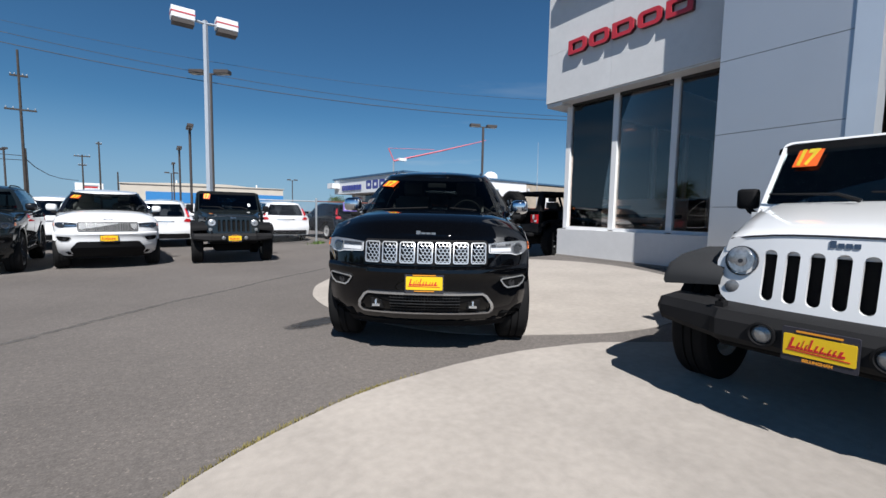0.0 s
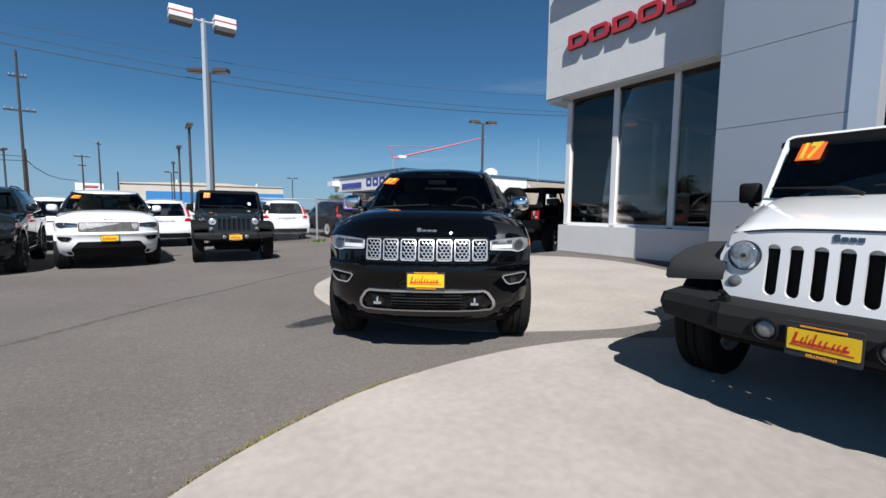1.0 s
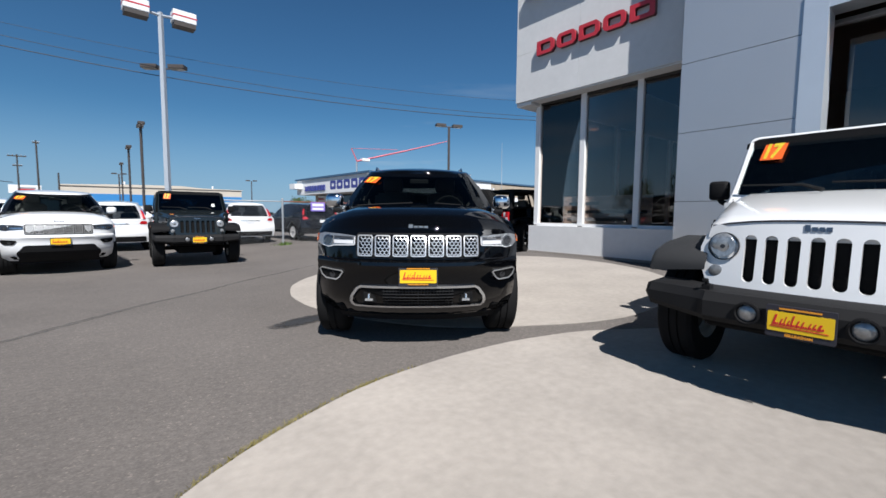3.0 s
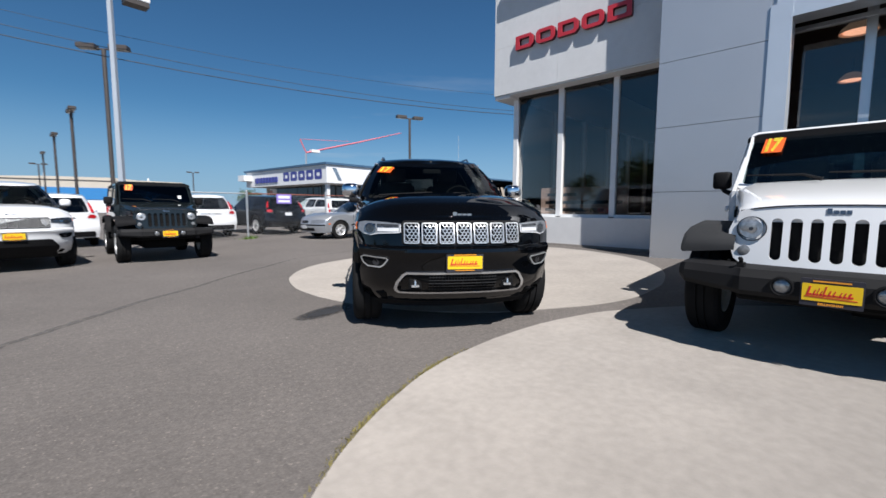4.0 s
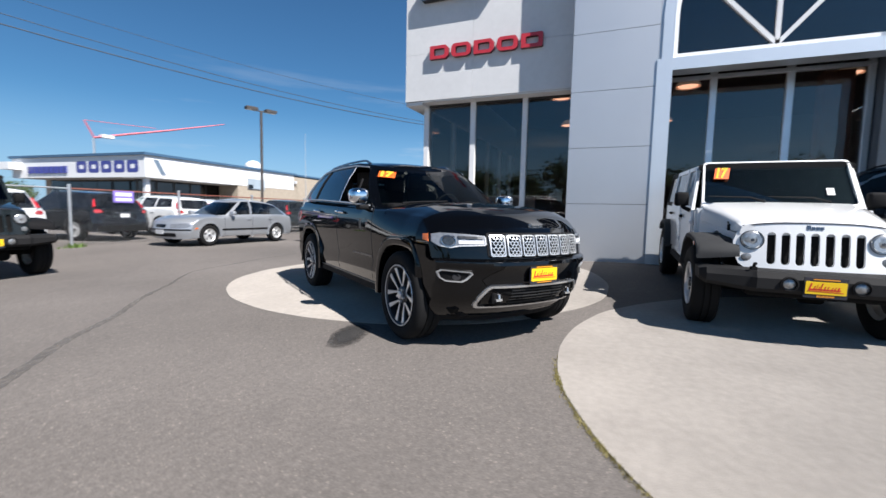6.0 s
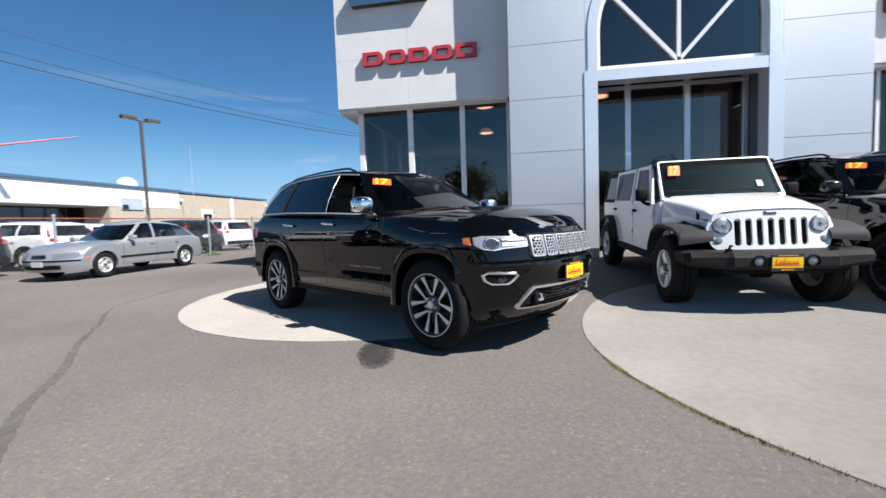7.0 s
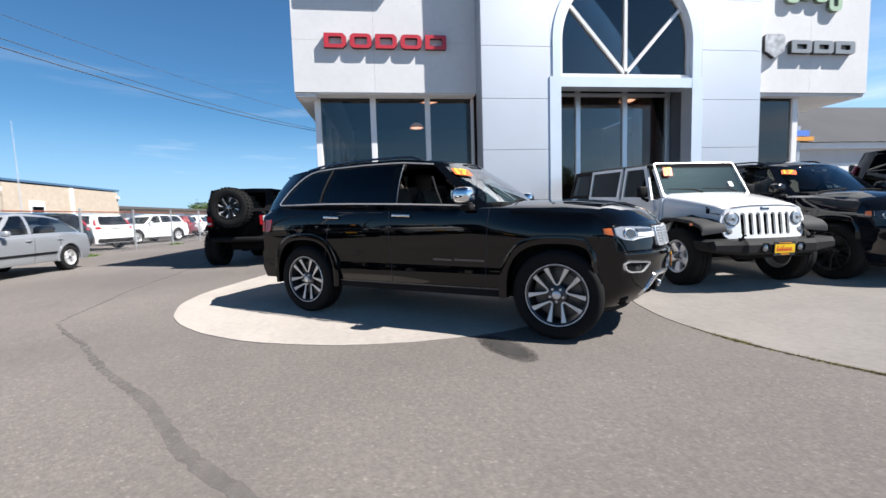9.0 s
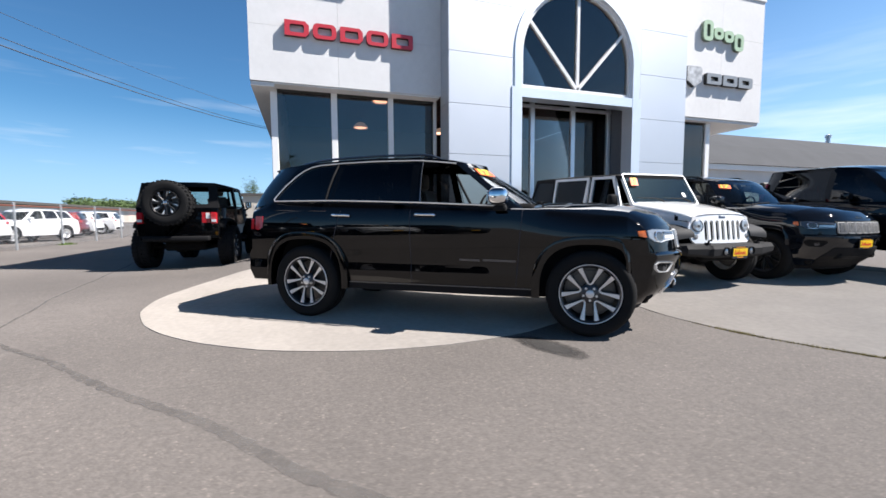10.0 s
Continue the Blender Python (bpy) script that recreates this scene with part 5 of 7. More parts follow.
def suv(name, m, paint_mat, label, chrome, rim_kind, rim_mat, cap_mat, detail=2, clad=None, group="", words=False):
    s, h = SUV, SUV_HOUSE
    bright = CHROME if chrome else GLOSSBLACK
    clad = clad or paint_mat
    car = empty(name, m, label, "car", group)
    part("body", body_bm(s), paint_mat, car, smooth=40)
    add_house(car, h, paint_mat, CARGLASS, PRIVACY, GLOSSBLACK if paint_mat is PAINT_WHITE else paint_mat, -1 if chrome else 0)
    # under-body tray so that no light shows through the wheel wells
    part("underbody", box(-2.15, 2.0, -0.70, 0.70, 0.30, 0.9, 0.05), CABIN, car)
    for x in (s.base / 2, -s.base / 2):
        for sy in (1, -1):
            part("wheel_arch", arch_trim(s, x, sy, 0.060, 0.020), clad, car, smooth=40)
            wheel(car, rim_kind, x, sy * 0.772, 0.386, 0.386, 0.262, 0.268, rim_mat, cap_mat, barrel=RIMDARK)
    # dashboard shelf, seats, wheel
    part("dashboard", box(0.35, 0.95, -0.72, 0.72, 1.02, 1.20, 0.04, 2), CABIN, car, smooth=50)
    if detail:
        for x, y in ((-0.35, 0.37), (-0.35, -0.37), (-1.2, 0.42), (-1.2, -0.42)):
            seat(car, x, y, 1.0)
        steering_wheel(car, 0.22, 0.37, 1.16)
        part("rear_mirror", box(0.42, 0.46, -0.11, 0.11, 1.47, 1.53, 0.012), CABIN, car)
    # front: grille, lamps, bumper
    seven_slots(car, s, 0.785, 0.95, 0.487, GRILLE if chrome else SLOTGREY, GRILLE if chrome else SLOTGREY, PLASTIC, detail > 0)
    for sy in (1, -1):
        lamp_line = [(0.503, 0.866), (0.498, 0.940), (0.62, 0.952), (0.78, 0.960), (0.836, 0.948), (0.842, 0.890), (0.80, 0.856), (0.735, 0.842), (0.68, 0.856)]
        lp = part("headlight", plate([(sy * a, b) for a, b in lamp_line], [], front_face_put(s, 0.006), 0.05, 0.08), LENSBAR if chrome else LENSDARK, car, smooth=30)
        cu, cv = 0.745, 0.898
        circle = lambda r, n=18: [(sy * (cu + r * math.cos(2 * math.pi * k / n)), cv + r * math.sin(2 * math.pi * k / n)) for k in range(n)]
        part("lamp_bowl", plate(circle(0.046), [circle(0.040)], front_face_put(s, 0.013), 0.012, 0.08), SATIN, lp)
        part("projector", plate(circle(0.034), [], front_face_put(s, 0.010), 0.01, 0.08), HOUSING, lp)
        # dark gap over a bright light pipe, and the white line along the lower edge
        for k, (u0, v0, u1, v1, thick) in enumerate(((0.520, 0.916, 0.685, 0.920, 0.018), (0.515, 0.878, 0.685, 0.876, 0.028), (0.508, 0.867, 0.68, 0.858, 0.006), (0.68, 0.858, 0.735, 0.845, 0.006), (0.735, 0.845, 0.79, 0.855, 0.006), (0.500, 0.872, 0.507, 0.872, 0.060))):
            line = [(sy * u0, v0), (sy * u1, v1), (sy * u1, v1 + thick), (sy * u0, v0 + thick)]
            bar_mat = HOUSING if k == 0 else PLATEWHITE if chrome else SATIN
            part("dark_gap" if k == 0 else "bright_bar", plate(line, [], front_face_put(s, 0.011), 0.010, 0.08), bar_mat, lp)
        part("side_marker", plate([(2.16, 0.902), (2.325, 0.890), (2.325, 0.950), (2.16, 0.946)], [], side_put(s, sy, 0.004), 0.012, 0.05), AMBER, car, "amber side marker lens")
        fog = [(0.60, 0.648), (0.615, 0.664), (0.80, 0.678), (0.825, 0.66), (0.805, 0.612), (0.765, 0.584), (0.665, 0.580), (0.635, 0.60)]
        fi = [(0.612, 0.647), (0.622, 0.657), (0.797, 0.670), (0.815, 0.657), (0.797, 0.617), (0.761, 0.593), (0.670, 0.589), (0.644, 0.606)]
        fg = part("fog_lamp_frame", plate([(sy * a, b) for a, b in fog], [[(sy * a, b) for a, b in fi]], front_face_put(s, 0.014), 0.03, 0.08), GRILLE if chrome else PLASTIC, car, smooth=30)
        part("fog_lamp", plate([(sy * a, b) for a, b in fi], [], front_face_put(s, 0.002), 0.01, 0.08), CABIN, fg)
        part("fog_bulb", plate([(sy * (0.70 + 0.026 * math.cos(2 * math.pi * k / 14)), 0.622 + 0.026 * math.sin(2 * math.pi * k / 14)) for k in range(14)], [], front_face_put(s, 0.006), 0.006, 0.08), RIMDARK, fg)
    # lower intake with its flat bright surround and hooks
    half_ring = [(0.0, 0.552), (0.46, 0.552), (0.495, 0.532), (0.545, 0.462), (0.556, 0.41), (0.547, 0.382), (0.52, 0.360), (0.0, 0.360)]
    half_hole = [(0.0, 0.536), (0.452, 0.536), (0.478, 0.521), (0.522, 0.457), (0.531, 0.413), (0.525, 0.393), (0.508, 0.376), (0.0, 0.376)]
    ring, hole = ([(u, v) for u, v in q] + [(-u, v) for u, v in q[-2:0:-1]] for q in (half_ring, half_hole))
    if chrome:
        part("lower_surround", plate(ring, [hole], front_face_put(s, 0.020), 0.026, 0.05), BRIGHTTRIM, car, smooth=40)
    part("lower_intake", plate(hole, [], front_face_put(s, 0.004), 0.006, 0.05), CABIN, car)
    if not chrome:
        # wide dark opening, laid on the round face in narrow strips
        bm = bmesh.new()
        edge = lambda q: 0.57 if q < 0.50 else 0.57 - (q - 0.50) * 1.25
        foot = lambda q: 0.262 if q < 0.56 else 0.262 + (q - 0.56) * 2.4
        for k in range(24):
            u0, u1 = -0.612 + 1.224 * k / 24, -0.612 + 1.224 * (k + 1) / 24
            for r in range(5):
                quad = [(q, foot(abs(q)) + (edge(abs(q)) - foot(abs(q))) * f) for q, f in ((u0, r / 5), (u1, r / 5), (u1, (r + 1) / 5), (u0, (r + 1) / 5))]
                add_plate(bm, quad, [], front_face_put(s, 0.014), 0.02)
        part("lower_opening", bm, PLASTIC, car)
    if detail > 1:
        bm = bmesh.new()
        for r in range(5):
            z = 0.404 + r * 0.026
            add_plate(bm, [(-0.28, z), (0.28, z), (0.28, z + 0.006), (-0.28, z + 0.006)], [], front_face_put(s, 0.013), 0.006, 0.08)
        for c in range(23):
            u = -0.27 + 0.54 * c / 22
            add_plate(bm, [(u - 0.003, 0.390), (u + 0.003, 0.390), (u + 0.003, 0.528), (u - 0.003, 0.528)], [], front_face_put(s, 0.012), 0.006, 0.08)
        part("lower_mesh", bm, GREYPLASTIC, car)
        for sy in (1, -1):
            bm = bmesh.new()
            c = Vector(s.front_at(sy * 0.385, 0.452, -0.022))
            part("hook_housing", box(c.x - 0.04, c.x + 0.034, c.y - 0.055, c.y + 0.055, c.z - 0.05, c.z + 0.05, 0.012), CABIN, car)
            add_tube(bm, [c + Vector((0.02, -0.004, 0.030)), c + Vector((0.050, -0.004, 0.026)), c + Vector((0.052, -0.004, -0.004))], 0.009, 8)
            add_box(bm, c.x + 0.02, c.x + 0.052, c.y - 0.034, c.y + 0.026, c.z - 0.022, c.z - 0.004)
            part("tow_hook", bm, BRIGHTTRIM if chrome else PLASTIC, car, smooth=50)
    part("air_dam", plate([(-0.74, 0.215), (0.74, 0.215), (0.77, 0.33), (-0.77, 0.33)], [], front_face_put(s, -0.045), 0.02, 0.08), PLASTIC, car)
    part("chin_skid", box(1.60, 1.98, -0.60, 0.60, 0.27, 0.38, 0.03, 2), PLASTIC, car)
    # badge over the grille: plain bright bars
    bm = bmesh.new()
    for k in range(4):
        u = -0.044 + k * 0.040
        tall = 1.034 if k else 1.046
        add_plate(bm, [(u, 1.0), (u - 0.034, 1.0), (u - 0.034, tall), (u, tall)], [], lambda a, b, d: (s.front_at(a, 0.985, 0.006 + d - 0.02)[0], a, b - 0.012), 0.006)
    part("nose_badge", bm, SATIN, car)
    put = lambda a, b, d: (s.front_at(0, 0.62, 0.034 + d)[0], a, b)
    dealer_plate(car, put, 0.0, 0.635, words)
    # windshield sticker on the driver's left of the viewer
    a, b = h.at(3, 0.70, -1), h.at(2, 0.70, -1)
    up = h.at(3, 0.9, -1) - h.at(3, 0.7, -1)
    sticker(car, h.at(3, 0.70, -1) + Vector((0.014, 0.0, 0.0)), b - a, up, 0.19, 0.12, 0.02)
    # mirrors
    for sy in (1, -1):
        bm = bmesh.new()
        add_blob(bm, (0.65, sy * 0.955, 1.262), (0.09, 0.095, 0.078), 0.62)
        mr = part("mirror", bm, paint_mat if paint_mat is PAINT_WHITE else bright, car, "chrome door mirror" if chrome else "", smooth=50)
        part("mirror_glass", box(0.556, 0.561, sy * 0.955 - 0.065, sy * 0.955 + 0.065, 1.215, 1.31), CHROME, mr)
        part("mirror_foot", box(0.60, 0.72, min(sy * 0.86, sy * 0.97), max(sy * 0.86, sy * 0.97), 1.125, 1.18, 0.02, 2), PLASTIC, mr)
        for x in (-0.085, -1.01):
            hd = part("door_handle", tube([(x - 0.10, sy * (s.side_y(x, 1.07) + 0.006), 1.097), (x - 0.07, sy * (s.side_y(x, 1.07) + 0.038), 1.102), (x + 0.07, sy * (s.side_y(x, 1.07) + 0.038), 1.099), (x + 0.10, sy * (s.side_y(x, 1.07) + 0.006), 1.093)], 0.016, 8), bright, car, smooth=50)
        # bright line round the side windows
        bend = [(12.90, 0.05), (12.96, 0.09), (12.95, 0.16), (12.86, 0.42), (12.70, 0.66), (12.52, 0.80), (12.28, 0.88), (11.9, 0.915)]
        line = [(i, 0.05) for i in range(4, 13)] + bend + [(i, 0.92) for i in range(11, 3, -1)]
        pts = [h.at(int(i), f, sy).lerp(h.at(int(i) + 1, f, sy), i - int(i)) + Vector((0, sy * 0.014, 0.004 * f)) for i, f in line]
        part("window_trim", tube(pts, 0.0075, 6), GRILLE if chrome else bright, car, smooth=50)
        if chrome:
            part("quarter_divider", tube([h.at(11, f, sy).lerp(h.at(12, f, sy), 0.12) + Vector((0, sy * 0.006, 0)) for f in (0.06, 0.3, 0.6, 0.9)], 0.012, 6), PLASTIC, car)
            part("pillar_strip", tube([h.at(7, f, sy) + Vector((0.012, sy * 0.008, 0)) for f in (0.06, 0.3, 0.6, 0.9)], 0.005, 6), SATIN, car)
            a, b = h.at(5, 0.06, sy), h.at(4, 0.62, sy).lerp(h.at(5, 0.62, sy), 0.7)
            part("quarter_post", tube([a + Vector((0, sy * 0.004, 0)), a.lerp(b, 0.5) + Vector((0, sy * 0.012, 0)), b], 0.013, 6), PLASTIC, car)
        # roof rail
        pts = [h.at(i, 1.0, sy) + Vector((0, -sy * 0.06, 0.034 if 5 < i < 13 else 0.008)) for i in range(5, 14)]
        if paint_mat is not PAINT_WHITE:
            part("roof_rail", tube(pts, 0.014, 6), SATIN if chrome else PLASTIC, car, smooth=50)
        # door seams, sill moulding and lower trim
        for x0, x1 in ((0.80, 0.86), (-0.24, -0.24), (-1.22, -1.02)):
            bm = bmesh.new()
            n = 12
            for k in range(n):
                z0, z1 = 0.42 + 0.72 * k / n, 0.42 + 0.72 * (k + 1) / n
                xa, xb = x0 + (x1 - x0) * k / n, x0 + (x1 - x0) * (k + 1) / n
                add_plate(bm, [(xa - 0.003, z0), (xa + 0.003, z0), (xb + 0.003, z1), (xb - 0.003, z1)], [], side_put(s, sy, 0.0015), 0.004)
            part("door_seam", bm, INK, car)
        part("sill_strip", plate([(-0.96, 0.397), (0.96, 0.397), (0.96, 0.406), (-0.96, 0.406)], [], side_put(s, sy, 0.012), 0.012, 0.15), BADGEGREY if chrome else GLOSSBLACK, car)
        part("sill_cladding", plate([(-0.97, 0.33), (0.97, 0.33), (0.97, 0.392), (-0.97, 0.392)], [], side_put(s, sy, 0.010), 0.02, 0.15), PLASTIC, car)
        for w0, w1 in ((0.26, 0.46), (0.49, 0.80)):
            part("door_badge", plate([(w0, 0.655), (w1, 0.65), (w1, 0.668), (w0, 0.673)], [], side_put(s, sy, 0.003), 0.005), BADGEGREY if chrome else GLOSSBLACK, car)
        part("tail_lamp", plate([(sy * 0.50, 0.98), (sy * 0.55, 1.09), (sy * 0.80, 1.10), (sy * 0.90, 1.06), (sy * 0.90, 0.95), (sy * 0.70, 0.93)], [], rear_face_put(s, 0.008), 0.04, 0.08), TAILRED, car, smooth=30)
        part("tail_lamp_side", plate([(-2.06, 0.97), (-2.19, 0.94), (-2.30, 0.95), (-2.30, 1.09), (-2.06, 1.09)], [], side_put(s, sy, 0.008), 0.03), TAILRED, car)
    part("rear_bumper_trim", plate([(-0.6, 0.40), (0.6, 0.40), (0.62, 0.55), (-0.62, 0.55)], [], rear_face_put(s, 0.008), 0.02, 0.08), PLASTIC, car)
    part("rear_plate", plate([(-0.15, 0.80), (0.15, 0.80), (0.15, 0.92), (-0.15, 0.92)], [], rear_face_put(s, 0.012), 0.01, 0.08), YELLOW, car)
    part("spoiler", box(-2.10, -1.9, -0.48, 0.48, 1.615, 1.64, 0.012, 2), paint_mat, car, smooth=50)
    for sy in (1, -1):
        part("wiper", tube([(1.03, sy * 0.5 - 0.15, 1.20), (1.0, sy * 0.45, 1.215), (0.93, 0.05 + sy * 0.12, 1.235)], 0.009, 6), PLASTIC, car)
    return car


def along(fx, fy, yaw, ahead):
    """The middle of a car whose front axle stands at fx, fy."""
    return fx - ahead * math.cos(radians(yaw)), fy - ahead * math.sin(radians(yaw))


suv("grand_suv_black", car_pose(2.978, 4.592, 234.4, 2.915), PAINT_BLACK, "gloss black sport utility with chrome trim on a round pad", True, "split", RIMSILVER, RIMSILVER, 2)
suv("grand_suv_white", car_pose(*along(-0.97, 11.75, -85, 1.4575), -85, 2.915), PAINT_WHITE, "white sport utility with black trim and yellow plate", False, "split", RIMDARK, SATIN, 1)
suv("grand_suv_dark", car_pose(*along(3.12, -1.62, 180, 1.4575), 180, 2.915), PAINT_NAVY, "dark blue-black sport utility with black wheels", False, "ten", RIMBLACK, RIMBLACK, 2)
suv("grand_suv_grey", car_pose(*along(-3.15, 11.3, -86, 1.4575), -86, 2.915), PAINT_GREY, "dark grey sport utility parked in row", False, "split", RIMDARK, SATIN, 0)

# ---- the boxy off-roader, with two or four doors ----
def slot_line(u, hw, z0, z1, n=6):
    """An upright slot with round ends."""
    out = []
    for i in range(n + 1):
        a = math.pi * i / n
        out.append((u + hw * math.cos(a), z1 - hw + hw * math.sin(a)))
    for i in range(n + 1):
        a = math.pi + math.pi * i / n
        out.append((u + hw * math.cos(a), z0 + hw + hw * math.sin(a)))
    return out


BADGEBLUE = mat("blue_grey_badge", (0.06, 0.09, 0.14), 0.35, 0.3)


def disc_line(u, v, r, n=24):
    return [(u + r * math.cos(2 * math.pi * i / n), v + r * math.sin(2 * math.pi * i / n)) for i in range(n)]


def jeep(name, m, paint_mat, label, doors=4, lift=0.0, tyre_r=0.393, tyre_w=0.25, rim_kind="five", rim_mat=RIMSILVER, cap_mat=RIMDARK, flare_mat=GREYPLASTIC,
         top_mat=PLASTIC, glass=CARGLASS, dealer=True, words=False, spare=False, rim_r=0.222):
    base = 2.947 if doors == 4 else 2.424
    F, R = base / 2, -base / 2
    L = lift
    car = empty(name, m, label, "car")

    def squat(z):
        """The upper works sit a little lower than their drawing."""
        return (z if z < 1.18 else 1.18 + (z - 1.18) * 0.87) + L

    def P(bm, pname, material, parent=None, text="", smooth=None):
        for v in bm.verts:
            v.co.z = squat(v.co.z)
        return part(pname, bm, material, parent or car, text, smooth=smooth)

    def pane(bm, pname, parent):
        """A side or rear pane; an open top has none."""
        if glass:
            P(bm, pname, glass, parent).visible_shadow = False
        else:
            bm.free()

    # --- tub: two sides with wheel notch, floor, ends ---
    end, dash = R - 0.60, F - 0.50
    for sy in (1, -1):
        line = [(dash, 0.55), (dash, 1.20), (end, 1.20), (end, 0.62), (R - 0.47, 0.62)]
        for i in range(13):
            a = math.pi - math.pi * i / 12
            line.append((R + 0.47 * math.cos(a), 0.52 + 0.42 * math.sin(a)))
        line += [(R + 0.47, 0.55)]
        put = lambda u, v, d, sy=sy: (u, sy * (0.785 - 0.02 * abs(v - 0.9) + d), v)
        P(plate(line, [], put, 0.05), "body_side", paint_mat, smooth=30)
    P(box(end, dash, -0.735, 0.735, 0.56, 0.66), "floor_pan", CABIN)
    P(box(end - 0.01, end + 0.05, -0.78, 0.78, 0.60, 1.20, 0.015), "tailgate", paint_mat)
    P(box(end + 0.06, F + 0.35, -0.46, 0.46, 0.46, 0.62, 0.03), "chassis", CABIN)
    P(box(dash - 0.04, dash + 0.04, -0.76, 0.76, 0.56, 1.22), "bulkhead", paint_mat)
    # --- cowl, hood, inner wings ---
    bm = bmesh.new()
    rows = []
    for i in range(15):
        t = i / 14
        x = dash - 0.03 + (F + 0.455 - dash + 0.03) * t
        hw = 0.745 + (0.545 - 0.745) * t
        zs = 1.225 - 0.12 * t - 0.02 * t * t
        zt = 1.305 - 0.145 * t - 0.045 * t ** 3
        dip = 0.0 if i < 14 else 0.012
        row = []
        for y, z in ((hw, zs - 0.17 + 0.10 * t), (hw + 0.004, zs - 0.06), (hw - 0.01, zs - 0.005), (hw - 0.045, zs + (zt - zs) * 0.45), (hw * 0.80, zs + (zt - zs) * 0.86), (hw * 0.5, zt - 0.006), (hw * 0.25, zt - 0.002), (0, zt)):
            row.append((x, y, z - dip))
        rows.append([bm.verts.new((x, -y, z)) for x, y, z in row] + [bm.verts.new((x, y, z)) for x, y, z in row[:-1][::-1]])
    for a, b in zip(rows, rows[1:]):
        for i in range(len(a) - 1):
            bm.faces.new((a[i], a[i + 1], b[i + 1], b[i]))
    bm.faces.new(rows[-1])
    P(bm, "hood", paint_mat, smooth=40)
    for sy in (1, -1):
        put = lambda u, v, d, sy=sy: (u, sy * (0.745 - 0.20 * (u - dash) / (F + 0.5 - dash) + d), v)
        P(plate([(dash, 0.60), (F - 0.40, 0.62), (F - 0.30, 0.90), (F, 1.0), (F + 0.42, 0.90), (F + 0.42, 1.0), (F + 0.2, 1.03), (F - 0.2, 1.06), (dash, 1.08)], [], put, 0.03), "inner_wing", paint_mat)
        # hood latch
        c = (F + 0.24, sy * 0.592, 1.062)
        bm = box(c[0] - 0.025, c[0] + 0.025, c[1] - 0.012, c[1] + 0.012, c[2] - 0.045, c[2] + 0.02, 0.008, 2)
        add_tube(bm, [(c[0] + 0.01, c[1], c[2]), (c[0] - 0.025, c[1] + sy * 0.006, c[2] + 0.04)], 0.008, 6)
        P(bm, "hood_latch", PLASTIC)
    P(box(F - 0.45, F + 0.46, -0.50, 0.50, 0.62, 1.0), "engine_bay", CABIN)
    # --- grille with its seven slots ---
    gx = F + 0.545
    gput = lambda u, v, d: (gx - 0.07 * (v - 0.70) / 0.4 - 0.05 * (abs(u) / 0.56) ** 2.5 + d, u * 1.055, v)
    half = []
    for u, v in ((0.0, 1.118), (0.25, 1.114), (0.40, 1.102), (0.48, 1.08), (0.535, 1.02), (0.562, 0.94), (0.555, 0.83), (0.52, 0.74), (0.47, 0.70), (0.0, 0.68)):
        half.append((u, v))
    outer = half + [(-u, v) for u, v in half[1:-1][::-1]]
    slots = [slot_line(-0.294 + 0.098 * i, 0.030, 0.745, 1.03) for i in range(7)]
    g = P(plate(outer, slots, gput, 0.028, 0.1), "grille", paint_mat, smooth=30)
    bm = bmesh.new()
    back = lambda u, v, d: gput(u, v, d - 0.05)
    add_plate(bm, rounded(-0.36, 0.36, 0.72, 1.05, 0.02), [], back, 0.01)
    P(bm, "grille_back", CABIN)
    for sy in (1, -1):
        hb = bmesh.new()
        add_plate(hb, disc_line(sy * 0.43, 0.955, 0.086), [disc_line(sy * 0.43, 0.955, 0.080)], lambda u, v, d: gput(u, v, d + 0.012), 0.02)
        hl = P(hb, "headlight", RIMDARK, smooth=30)
        bm = bmesh.new()
        c = gput(sy * 0.43, 0.955, 0)
        add_lathe(bm, [(0.001, 0.020), (0.045, 0.017), (0.070, 0.009), (0.082, 0.0)], 24, "x", at=c)
        P(bm, "lens", LENS, hl, smooth=50)
        bm = bmesh.new()
        add_plate(bm, disc_line(sy * 0.43, 0.955, 0.013, 14), [], lambda u, v, d: gput(u, v, d + 0.024), 0.006)
        P(bm, "bulb_shield", RIMDARK, hl)
        bm = bmesh.new()
        add_plate(bm, disc_line(sy * 0.43, 0.955, 0.066, 20), [disc_line(sy * 0.43, 0.955, 0.034, 20)], lambda u, v, d: gput(u, v, d + 0.019), 0.004)
        P(bm, "reflector", LENS, hl)
        bm = bmesh.new()
        add_lathe(bm, [(0.001, 0.008), (0.030, 0.006), (0.040, 0.002), (0.042, -0.01)], 18, "x", at=gput(sy * 0.462, 0.795, 0))
        P(bm, "turn_signal", TURNLENS, smooth=50)
    bm = bmesh.new()
    for k in range(4):
        u = -0.036 + k * 0.029
        add_plate(bm, [(u, 1.074), (u - 0.022, 1.074), (u - 0.022, 1.074 + (0.024 if k else 0.036)), (u, 1.074 + (0.024 if k else 0.036))], [], lambda a, b, d: gput(a, b - 0.012, d + 0.006), 0.01)
    P(bm, "nose_badge", BADGEBLUE)
    P(tube([gput(-0.50 + 0.1 * i, 1.119 - 0.040 * (abs(i - 5) / 5) ** 3, 0.002) for i in range(11)], 0.006, 6), "hood_gap", INK)
